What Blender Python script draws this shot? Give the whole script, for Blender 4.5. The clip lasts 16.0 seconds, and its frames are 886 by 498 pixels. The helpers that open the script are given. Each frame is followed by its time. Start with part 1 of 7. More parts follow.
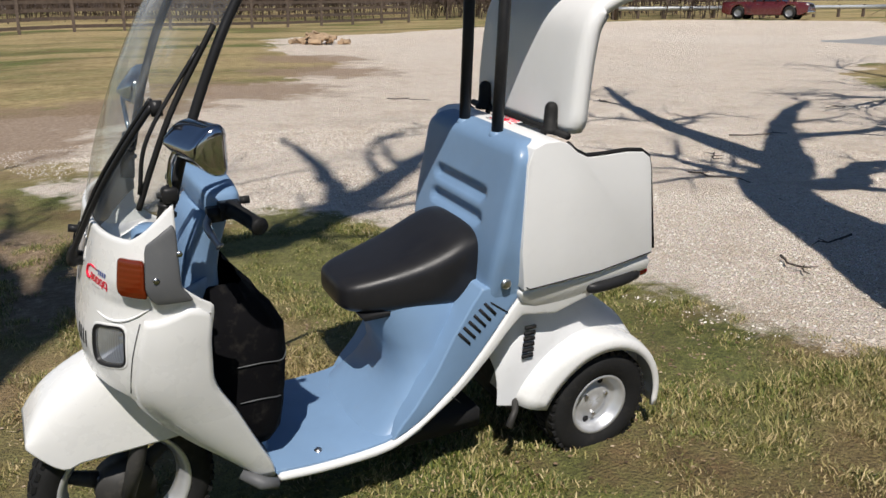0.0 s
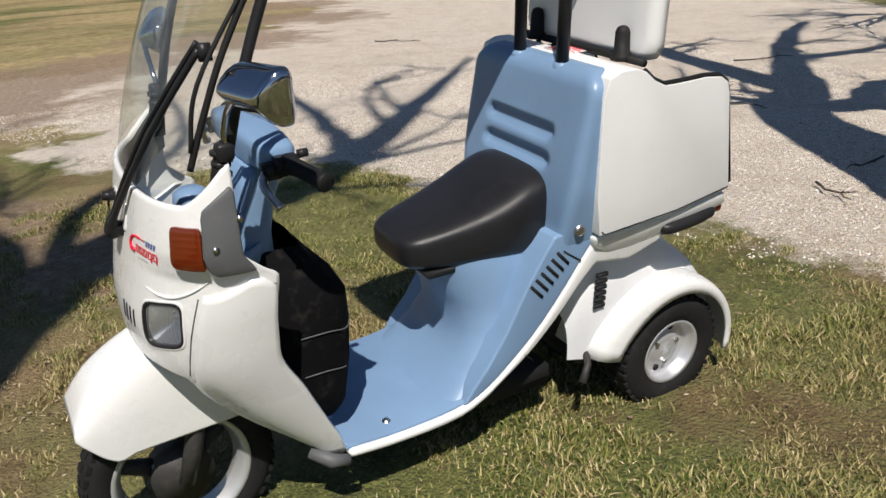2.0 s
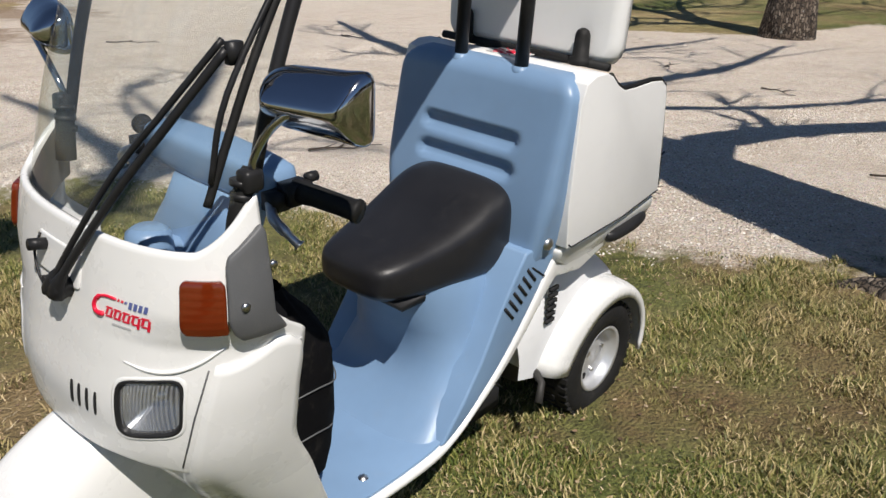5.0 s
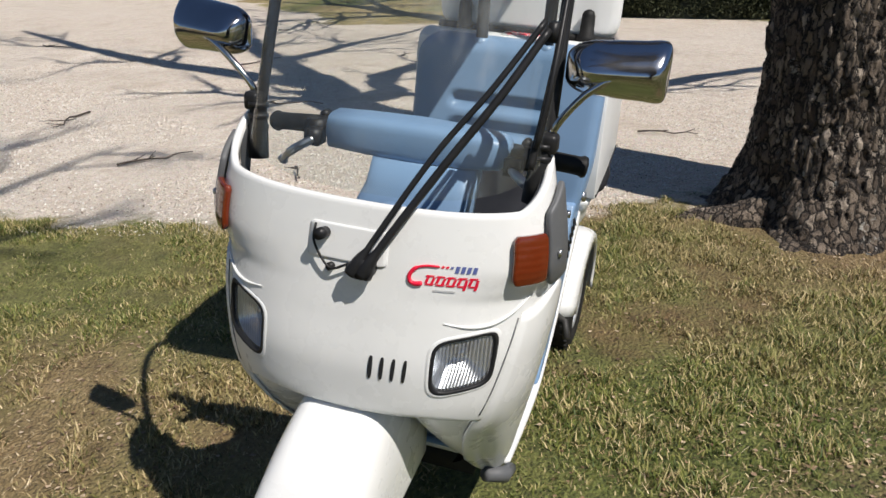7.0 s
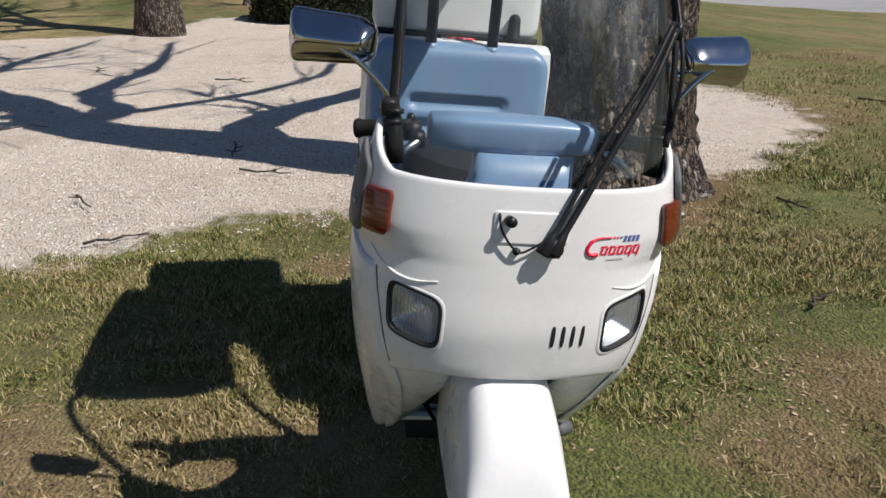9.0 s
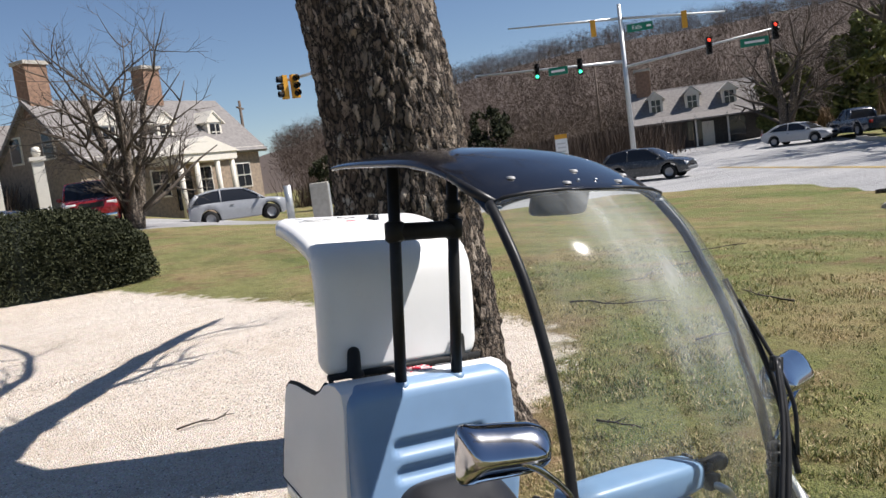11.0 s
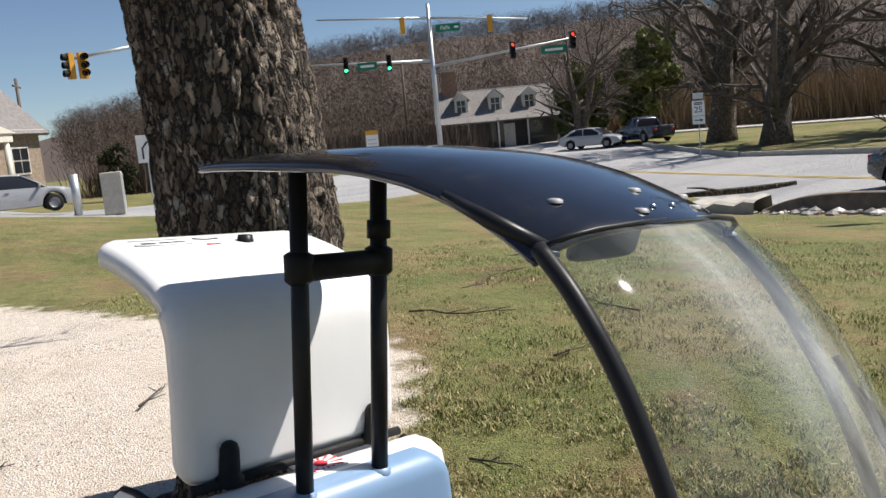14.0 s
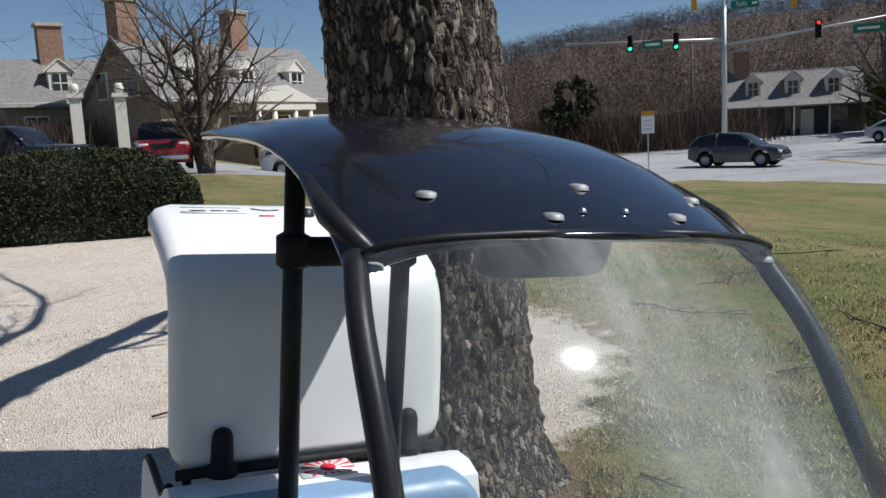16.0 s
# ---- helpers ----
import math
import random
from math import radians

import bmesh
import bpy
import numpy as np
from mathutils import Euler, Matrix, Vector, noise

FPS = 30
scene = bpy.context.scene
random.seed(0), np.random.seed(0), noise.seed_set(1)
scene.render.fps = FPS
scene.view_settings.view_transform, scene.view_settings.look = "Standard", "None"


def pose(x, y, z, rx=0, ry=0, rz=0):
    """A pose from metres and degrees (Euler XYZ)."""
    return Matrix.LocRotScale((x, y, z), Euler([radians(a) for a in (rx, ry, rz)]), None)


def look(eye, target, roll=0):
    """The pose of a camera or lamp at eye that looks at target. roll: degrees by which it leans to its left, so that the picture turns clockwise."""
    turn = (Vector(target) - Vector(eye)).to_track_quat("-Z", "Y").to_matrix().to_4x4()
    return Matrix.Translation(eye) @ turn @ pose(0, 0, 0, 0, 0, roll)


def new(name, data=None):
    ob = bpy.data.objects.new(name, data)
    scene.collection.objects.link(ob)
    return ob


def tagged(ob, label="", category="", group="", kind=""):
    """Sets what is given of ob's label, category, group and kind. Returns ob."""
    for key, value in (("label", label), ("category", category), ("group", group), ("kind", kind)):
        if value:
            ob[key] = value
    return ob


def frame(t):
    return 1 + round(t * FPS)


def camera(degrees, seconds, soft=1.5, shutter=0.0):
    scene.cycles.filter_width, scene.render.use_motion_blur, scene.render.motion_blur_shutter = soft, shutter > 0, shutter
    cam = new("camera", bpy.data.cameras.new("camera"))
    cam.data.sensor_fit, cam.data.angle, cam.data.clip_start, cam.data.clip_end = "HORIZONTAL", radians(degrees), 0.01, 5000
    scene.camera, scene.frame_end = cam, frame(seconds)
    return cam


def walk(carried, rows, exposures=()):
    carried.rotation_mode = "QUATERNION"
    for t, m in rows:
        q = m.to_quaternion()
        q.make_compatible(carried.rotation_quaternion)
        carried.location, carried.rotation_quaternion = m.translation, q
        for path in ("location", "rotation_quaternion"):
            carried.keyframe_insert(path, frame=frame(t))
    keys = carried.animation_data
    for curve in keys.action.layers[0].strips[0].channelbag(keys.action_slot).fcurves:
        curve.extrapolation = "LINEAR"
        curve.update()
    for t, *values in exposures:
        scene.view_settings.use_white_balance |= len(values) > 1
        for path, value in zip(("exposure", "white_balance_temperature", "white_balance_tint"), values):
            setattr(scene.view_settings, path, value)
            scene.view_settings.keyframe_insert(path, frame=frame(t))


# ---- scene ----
cam = camera(56.6, 16.0)
PATH = [
    (0, (0.822, 2.146, 1.366), (-0.031, 0.413, 0.846), 0.8),
    (0.5, (0.688, 2.071, 1.352), (-0.073, 0.294, 0.838), 1.2),
    (1, (0.613, 1.979, 1.319), (-0.021, 0.160, 0.784), 1.0),
    (1.5, (0.742, 1.909, 1.293), (0.097, 0.108, 0.711), -0.8),
    (2, (0.918, 1.882, 1.328), (0.054, 0.200, 0.678), -2.1),
    (2.5, (0.951, 1.781, 1.322), (-0.068, 0.190, 0.666), -2.8),
    (3, (0.929, 1.663, 1.309), (-0.118, 0.073, 0.695), -2.6),
    (3.5, (0.965, 1.658, 1.294), (-0.131, 0.109, 0.662), -1.1),
    (3.7, (1.030, 1.643, 1.305), (-0.117, 0.138, 0.657), -1.5),
    (5.8, (1.463, 1.133, 1.314), (-0.084, 0.040, 0.670), 2.8),
    (6, (1.565, 1.077, 1.314), (-0.031, 0.063, 0.663), 2.9),
    (6.5, (1.746, 0.914, 1.334), (0.040, 0.099, 0.681), 1.1),
    (7, (1.896, 0.687, 1.308), (0.123, 0.038, 0.648), -1.0),
    (7.5, (2.035, 0.500, 1.301), (0.208, 0.087, 0.600), 1.2),
    (8, (2.193, 0.311, 1.338), (0.332, 0.164, 0.620), 1.1),
    (8.5, (2.186, 0.064, 1.316), (0.312, 0.017, 0.618), -1.8),
    (9, (2.145, -0.168, 1.329), (0.262, -0.012, 0.672), -0.8),
    (9.5, (2.119, -0.415, 1.466), (0.251, 0.012, 0.896), 0.4),
    (10, (1.970, -0.620, 1.556), (0.116, 0.027, 1.178), -3.1),
    (10.2, (1.927, -0.705, 1.607), (0.088, 0.017, 1.299), -4.9),
    (12.3, (1.140, -1.042, 1.716), (-0.266, 0.357, 1.460), -7.9),
    (12.5, (1.058, -1.054, 1.724), (-0.252, 0.433, 1.454), -8.4),
    (13, (0.931, -1.119, 1.745), (-0.195, 0.501, 1.419), -8.2),
    (13.5, (0.902, -0.978, 1.722), (-0.307, 0.579, 1.388), -6.8),
    (14, (0.943, -0.754, 1.726), (-0.503, 0.601, 1.455), -5.4),
    (14.5, (1.061, -0.693, 1.713), (-0.513, 0.511, 1.441), -4.1),
    (15, (1.108, -0.639, 1.709), (-0.497, 0.505, 1.372), -3.7),
    (15.5, (1.050, -0.439, 1.687), (-0.663, 0.539, 1.359), -3.8),
    (16, (0.990, -0.268, 1.688), (-0.817, 0.543, 1.414), -2.9),
]
walk(cam, [(t, look(eye, target, roll)) for t, eye, target, roll in PATH], [(0.0, -0.10, 6480, 12), (1.0, -0.05, 6520, 12), (2.0, -0.01, 6560, 12), (3.5, -0.02, 6540, 12), (6.5, -0.02, 6500, 13), (7.0, 0.06, 6450, 12), (8.5, 0.18, 6450, 14), (9.0, -0.01, 6350, 14), (9.5, 0.07, 6300, 14), (9.8, 0.36, 6300, 14), (10.0, 0.51, 6300, 14), (12.5, 0.55, 6650, 11), (13.0, 0.59, 6750, 10), (14.0, 0.50, 6500, 12), (15.0, 0.22, 6350, 11), (15.5, 0.08, 6250, 11), (16.0, 0.06, 6000, 10)])

# ---- world, sun ----
SUN_AZ, SUN_EL = radians(62), radians(51.5)
sky_world = bpy.data.worlds.new("sky")
scene.world = sky_world
sky_world.use_nodes = True
_wn = sky_world.node_tree
_sky = _wn.nodes.new("ShaderNodeTexSky")
_sky.sky_type, _sky.sun_disc = "NISHITA", False
_sky.air_density, _sky.dust_density, _sky.ozone_density = 0.85, 0.0, 2.6
_sky.sun_elevation, _sky.sun_rotation = SUN_EL, radians(90) - SUN_AZ
_bg = _wn.nodes["Background"]
_bg.inputs["Strength"].default_value = 0.064
_wn.links.new(_sky.outputs[0], _bg.inputs["Color"])
_sl = bpy.data.lights.new("sun", "SUN")
_sl.energy, _sl.angle, _sl.color = 5.0, radians(0.55), (1.0, 0.955, 0.88)
sun = new("sun", _sl)
SUN_WAY = Vector((math.cos(SUN_EL) * math.cos(SUN_AZ), math.cos(SUN_EL) * math.sin(SUN_AZ), math.sin(SUN_EL)))
sun.matrix_world = look(SUN_WAY * 60, (0, 0, 0))


# ---- materials ----
def material(name, rough=0.5, metal=0.0, base=(0.5, 0.5, 0.5), coat=0.0, ior=1.5):
    m = bpy.data.materials.new(name)
    m.use_nodes = True
    b = m.node_tree.nodes["Principled BSDF"]
    b.inputs["Base Color"].default_value = (*base, 1)
    b.inputs["Roughness"].default_value = rough
    b.inputs["Metallic"].default_value = metal
    b.inputs["Coat Weight"].default_value = coat
    b.inputs["IOR"].default_value = ior
    return m


def node(m, kind, **sets):
    n = m.node_tree.nodes.new(kind)
    for key, v in sets.items():
        n.inputs[key.replace("_", " ")].default_value = v
    return n


def link(m, a, b):
    m.node_tree.links.new(a, b)


def shader(m):
    return m.node_tree.nodes["Principled BSDF"]


def coords(m, space="Object"):
    return node(m, "ShaderNodeTexCoord").outputs[space]


def noise_of(m, scale, detail=4.0, rough=0.55, space="Object", stretch=None):
    c = coords(m, space)
    if stretch:
        mp = node(m, "ShaderNodeMapping")
        mp.inputs["Scale"].default_value = stretch
        link(m, c, mp.inputs[0])
        c = mp.outputs[0]
    n = node(m, "ShaderNodeTexNoise", Scale=scale, Detail=detail, Roughness=rough)
    link(m, c, n.inputs["Vector"])
    return n.outputs["Fac"]


def ramp(m, fac, stops):
    r = node(m, "ShaderNodeValToRGB")
    els = r.color_ramp.elements
    while len(els) < len(stops):
        els.new(0.5)
    for e, (p, c) in zip(els, stops):
        e.position, e.color = p, (*c, 1)
    link(m, fac, r.inputs[0])
    return r.outputs[0]


def mixed(m, fac, a, b, how="MIX"):
    n = m.node_tree.nodes.new("ShaderNodeMix")
    n.data_type, n.blend_type = "RGBA", how
    for sock, v in ((n.inputs[0], fac), (n.inputs[6], a), (n.inputs[7], b)):
        if isinstance(v, (int, float)):
            sock.default_value = v
        elif isinstance(v, tuple):
            sock.default_value = (*v, 1)
        else:
            link(m, v, sock)
    return n.outputs[2]


def bump(m, height, strength=0.2, distance=0.01):
    b = node(m, "ShaderNodeBump", Strength=strength, Distance=distance)
    link(m, height, b.inputs["Height"])
    link(m, b.outputs[0], shader(m).inputs["Normal"])


def worn(name, base, rough, var=0.06, grain=260, bump_s=0.05, coat=0.0, metal=0.0, dirt=0.1):
    """A painted or moulded surface with faint blotches, dust and grain."""
    m = material(name, rough, metal, base, coat)
    big, fine = noise_of(m, 5), noise_of(m, grain, 3)
    c = mixed(m, ramp(m, big, [(0.3, (0, 0, 0)), (0.75, (1, 1, 1))]), tuple(v * (1 - var) for v in base), tuple(min(1, v * (1 + var)) for v in base))
    c = mixed(m, ramp(m, noise_of(m, 23, 6, 0.7), [(0.55, (0, 0, 0)), (0.8, (dirt, dirt, dirt))]), c, (0.28, 0.25, 0.2))
    link(m, c, shader(m).inputs["Base Color"])
    r = ramp(m, noise_of(m, 14, 5), [(0.3, (rough * 0.8,) * 3), (0.75, (min(1, rough * 1.3),) * 3)])
    link(m, r, shader(m).inputs["Roughness"])
    bump(m, fine, bump_s, 0.002)
    return m


WHITE = worn("white_paint", (0.80, 0.80, 0.78), 0.28, 0.03, coat=0.4, bump_s=0.02, dirt=0.05)
WHITE_BOX = worn("white_box_plastic", (0.80, 0.80, 0.79), 0.36, 0.03, bump_s=0.04, dirt=0.05)
# white plastic greyed in its colour for the shade below the box
SHADED_WHITE = worn("shaded_white_plastic", (0.74, 0.75, 0.76), 0.42, 0.05, dirt=0.12)
BLUE = worn("blue_plastic", (0.190, 0.305, 0.470), 0.38, 0.07, bump_s=0.05, dirt=0.08)
BLACK_VINYL = worn("black_vinyl", (0.016, 0.016, 0.018), 0.36, 0.2, grain=420, bump_s=0.16, dirt=0.03)
BLACK = worn("black_plastic", (0.018, 0.018, 0.019), 0.4, 0.2, dirt=0.06)
BLACK_RUB = worn("black_rubber", (0.014, 0.014, 0.014), 0.62, 0.2, dirt=0.06)
TYRE = worn("tyre_rubber", (0.013, 0.013, 0.013), 0.75, 0.25, dirt=0.10)
shader(TYRE).inputs["Specular IOR Level"].default_value = 0.3
CANOPY = worn("black_gloss_roof", (0.012, 0.013, 0.018), 0.13, 0.2, bump_s=0.03, coat=0.6, dirt=0.05)
GREY_PL = worn("dark_grey_plastic", (0.105, 0.108, 0.112), 0.55, 0.1, bump_s=0.15, dirt=0.1)
MESH_BAG = worn("black_mesh_cloth", (0.005, 0.005, 0.006), 0.9, 0.3, grain=600, bump_s=0.4)
shader(MESH_BAG).inputs["Specular IOR Level"].default_value = 0.1
shader(BLACK_VINYL).inputs["Specular IOR Level"].default_value = 0.32
for _dull in (BLACK, BLACK_RUB):
    shader(_dull).inputs["Specular IOR Level"].default_value = 0.22
CHROME = material("chrome", 0.07, 1.0, (0.78, 0.79, 0.8))
PLATED = worn("dulled_chrome", (0.50, 0.51, 0.54), 0.10, 0.12, bump_s=0.0, metal=1.0, dirt=0.12)
STEEL = worn("brushed_steel", (0.55, 0.55, 0.55), 0.3, 0.1, metal=1.0)
ALU = worn("silver_wheel_paint", (0.62, 0.63, 0.64), 0.36, 0.06, metal=0.55, dirt=0.2)
# near-black for slots, holes and gaps, their depth's darkness put into the colour
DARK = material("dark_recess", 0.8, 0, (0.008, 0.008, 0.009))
DARK_METAL = worn("oily_engine_metal", (0.05, 0.048, 0.045), 0.6, 0.4, metal=0.4, dirt=0.3)
RED_LENS = material("red_lens", 0.15, 0, (0.35, 0.012, 0.01), 0.5)
RED = material("red_print", 0.4, 0, (0.75, 0.01, 0.045))
NAVY = material("navy_print", 0.4, 0, (0.10, 0.13, 0.33))
PALE_PRINT = material("grey_print", 0.4, 0, (0.5, 0.5, 0.5))
BLACK_PRINT = material("black_print", 0.4, 0, (0.02, 0.02, 0.02))
MIRROR = material("mirror_glass", 0.02, 1.0, (0.7, 0.72, 0.74))

AMBER = material("amber_lens", 0.10, 0, (0.145, 0.020, 0.004), 0.6)
_w = node(AMBER, "ShaderNodeTexWave", Scale=26.0, Distortion=0.4)
_w.bands_direction = "Z"
link(AMBER, coords(AMBER), _w.inputs["Vector"])
bump(AMBER, _w.outputs["Fac"], 0.14, 0.002)

GLASS = bpy.data.materials.new("clear_screen")
GLASS.use_nodes = True
GLASS.node_tree.nodes.remove(shader(GLASS))
_tr = node(GLASS, "ShaderNodeBsdfTransparent", Color=(0.90, 0.93, 0.91, 1))
_gl = node(GLASS, "ShaderNodeBsdfGlossy", Roughness=0.06)
_fr = node(GLASS, "ShaderNodeLayerWeight", Blend=0.5)
_pw = node(GLASS, "ShaderNodeMath")
_pw.operation = "POWER"
_pw.inputs[1].default_value = 4.0
link(GLASS, _fr.outputs["Facing"], _pw.inputs[0])
_ma = node(GLASS, "ShaderNodeMath")
_ma.operation = "MULTIPLY_ADD"
_ma.inputs[1].default_value, _ma.inputs[2].default_value = 0.42, 0.045
link(GLASS, _pw.outputs[0], _ma.inputs[0])
_mx = node(GLASS, "ShaderNodeMixShader")
link(GLASS, _ma.outputs[0], _mx.inputs[0])
link(GLASS, _tr.outputs[0], _mx.inputs[1])
link(GLASS, _gl.outputs[0], _mx.inputs[2])
_df = node(GLASS, "ShaderNodeBsdfDiffuse", Color=(0.6, 0.62, 0.6, 1))
_mz = node(GLASS, "ShaderNodeMixShader")
_so = node(GLASS, "ShaderNodeSeparateXYZ")
link(GLASS, coords(GLASS), _so.inputs[0])


def calc(how, a, b, clamp=False):
    n = node(GLASS, "ShaderNodeMath")
    n.operation, n.use_clamp = how, clamp
    for sock, v in zip(n.inputs, (a, b)):
        if isinstance(v, (int, float)):
            sock.default_value = v
        else:
            link(GLASS, v, sock)
    return n.outputs[0]


# pale sun glare on the scratched screen, painted in by a placed mask
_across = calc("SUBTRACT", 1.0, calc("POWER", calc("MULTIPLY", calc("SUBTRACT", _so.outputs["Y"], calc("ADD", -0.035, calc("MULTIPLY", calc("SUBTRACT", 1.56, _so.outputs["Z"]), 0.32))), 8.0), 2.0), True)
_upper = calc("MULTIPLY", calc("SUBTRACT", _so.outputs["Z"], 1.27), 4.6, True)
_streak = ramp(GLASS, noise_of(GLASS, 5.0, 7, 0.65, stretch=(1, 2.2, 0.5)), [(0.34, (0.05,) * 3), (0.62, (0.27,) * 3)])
_glare = calc("MULTIPLY", calc("MULTIPLY", _across, _upper), _streak)
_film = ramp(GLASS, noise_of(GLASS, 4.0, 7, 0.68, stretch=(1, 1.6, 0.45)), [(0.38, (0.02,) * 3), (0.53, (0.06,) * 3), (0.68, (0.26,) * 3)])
link(GLASS, calc("ADD", _film, _glare, True), _mz.inputs[0])
link(GLASS, _mx.outputs[0], _mz.inputs[1])
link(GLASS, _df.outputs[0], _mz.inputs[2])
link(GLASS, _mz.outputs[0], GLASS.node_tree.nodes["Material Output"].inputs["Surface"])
LAMP_GLASS = bpy.data.materials.new("lamp_glass")
LAMP_GLASS.use_nodes = True
LAMP_GLASS.node_tree.nodes.remove(shader(LAMP_GLASS))
_tr = node(LAMP_GLASS, "ShaderNodeBsdfTransparent", Color=(0.95, 0.96, 0.96, 1))
_gl = node(LAMP_GLASS, "ShaderNodeBsdfGlossy", Roughness=0.04)
_mx = node(LAMP_GLASS, "ShaderNodeMixShader")
_mx.inputs[0].default_value = 0.10
link(LAMP_GLASS, _tr.outputs[0], _mx.inputs[1])
link(LAMP_GLASS, _gl.outputs[0], _mx.inputs[2])
_fl = node(LAMP_GLASS, "ShaderNodeTexWave", Scale=55.0, Distortion=0.5)
_fl.bands_direction = "Y"
link(LAMP_GLASS, coords(LAMP_GLASS), _fl.inputs["Vector"])
_df = node(LAMP_GLASS, "ShaderNodeBsdfDiffuse", Color=(0.80, 0.81, 0.82, 1))
_mz = node(LAMP_GLASS, "ShaderNodeMixShader")
link(LAMP_GLASS, ramp(LAMP_GLASS, _fl.outputs["Fac"], [(0.2, (0.06,) * 3), (0.9, (0.20,) * 3)]), _mz.inputs[0])
link(LAMP_GLASS, _mx.outputs[0], _mz.inputs[1])
link(LAMP_GLASS, _df.outputs[0], _mz.inputs[2])
link(LAMP_GLASS, _mz.outputs[0], LAMP_GLASS.node_tree.nodes["Material Output"].inputs["Surface"])
REFLECTOR = material("lamp_reflector", 0.34, 1.0, (0.52, 0.54, 0.57))
_w = node(REFLECTOR, "ShaderNodeTexWave", Scale=60.0, Distortion=0.8)
_w.bands_direction = "Y"
link(REFLECTOR, coords(REFLECTOR), _w.inputs["Vector"])
bump(REFLECTOR, _w.outputs["Fac"], 0.18, 0.002)


# ---- mesh helpers ----
def link_mesh(name, bm, mat, parent=None, label="", smooth=True, at=None):
    me = bpy.data.meshes.new(name)
    bmesh.ops.recalc_face_normals(bm, faces=bm.faces)
    bm.to_mesh(me)
    bm.free()
    for p in me.polygons:
        p.use_smooth = smooth
    for one in mat if isinstance(mat, (list, tuple)) else [mat]:
        me.materials.append(one)
    ob = new(name, me)
    if parent is not None:
        ob.parent = parent
    if at is not None:
        ob.matrix_basis = at
    if label:
        tagged(ob, label)
    return ob


def part(name, bm, mat, parent, label="", smooth=True, at=None):
    return link_mesh(name, bm, mat, parent, label, smooth, at)


def harden(ob, degrees=35):
    """Smooth faces with sharp edges past an angle."""
    bm = bmesh.new()
    bm.from_mesh(ob.data)
    for e in bm.edges:
        e.smooth = not (len(e.link_faces) == 2 and e.calc_face_angle(0) > radians(degrees))
    bm.to_mesh(ob.data)
    bm.free()
    return ob


def solid(ob, thick, offset=-1.0):
    mod = ob.modifiers.new("thickness", "SOLIDIFY")
    mod.thickness, mod.offset = thick, offset
    return ob


def bevelled(ob, width, segments=3, angle=30):
    mod = ob.modifiers.new("rounding", "BEVEL")
    mod.width, mod.segments, mod.limit_method, mod.angle_limit = width, segments, "ANGLE", radians(angle)
    return ob


def grid(rows, bm=None, close_u=False, cap=False):
    """A skin over rows of points."""
    bm = bm or bmesh.new()
    vs = [[bm.verts.new(p) for p in row] for row in rows]
    n = len(vs[0])
    for a, b in zip(vs, vs[1:]):
        for i in range(n if close_u else n - 1):
            j = (i + 1) % n
            bm.faces.new((a[i], a[j], b[j], b[i]))
    if cap and close_u:
        bm.faces.new(vs[0][::-1])
        bm.faces.new(vs[-1])
    return bm


def tube(points, radius, sides=10, bm=None, cap=True):
    """A round bar along points; radius one number or one for each point."""
    pts = [Vector(p) for p in points]
    rad = radius if isinstance(radius, (list, tuple)) else [radius] * len(pts)
    rings, up = [], None
    for i, p in enumerate(pts):
        way = (pts[min(i + 1, len(pts) - 1)] - pts[max(i - 1, 0)]).normalized()
        if up is None:
            up = way.orthogonal().normalized()
        up = (up - way * up.dot(way)).normalized()
        side = way.cross(up)
        rings.append([p + (up * math.cos(2 * math.pi * k / sides) + side * math.sin(2 * math.pi * k / sides)) * rad[i] for k in range(sides)])
    return grid(rings, bm, True, cap)


def spline(points, n):
    """Points along a smooth curve through the given ones."""
    p = [Vector(q) for q in points]
    p = [p[0] * 2 - p[1]] + p + [p[-1] * 2 - p[-2]]
    out = []
    for i in range(1, len(p) - 2):
        for k in range(n):
            t = k / n
            a, b, c, d = p[i - 1 : i + 3]
            out.append(0.5 * (2 * b + (c - a) * t + (2 * a - 5 * b + 4 * c - d) * t * t + (3 * b - a - 3 * c + d) * t**3))
    return out + [p[-2]]


def slab(outline, half, axis="y", centre=0.0):
    """A flat outline in x and z, drawn out to both sides of the middle."""
    bm = bmesh.new()
    a = [bm.verts.new((x, centre - half, z)) for x, z in outline]
    b = [bm.verts.new((x, centre + half, z)) for x, z in outline]
    bm.faces.new(a)
    bm.faces.new(b[::-1])
    for i in range(len(a)):
        j = (i + 1) % len(a)
        bm.faces.new((a[j], a[i], b[i], b[j]))
    return bm


def block(size, centre=(0, 0, 0), bm=None):
    bm = bm or bmesh.new()
    bmesh.ops.create_cube(bm, size=1, matrix=Matrix.Translation(centre) @ Matrix.Diagonal((*size, 1)))
    return bm


def drum(radius, depth, centre=(0, 0, 0), axis="z", sides=24, r2=None, bm=None):
    bm = bm or bmesh.new()
    turn = {"z": Matrix(), "y": pose(0, 0, 0, 90), "x": pose(0, 0, 0, 0, 90)}[axis]
    bmesh.ops.create_cone(bm, cap_ends=True, segments=sides, radius1=radius, radius2=radius if r2 is None else r2, depth=depth, matrix=Matrix.Translation(centre) @ turn)
    return bm


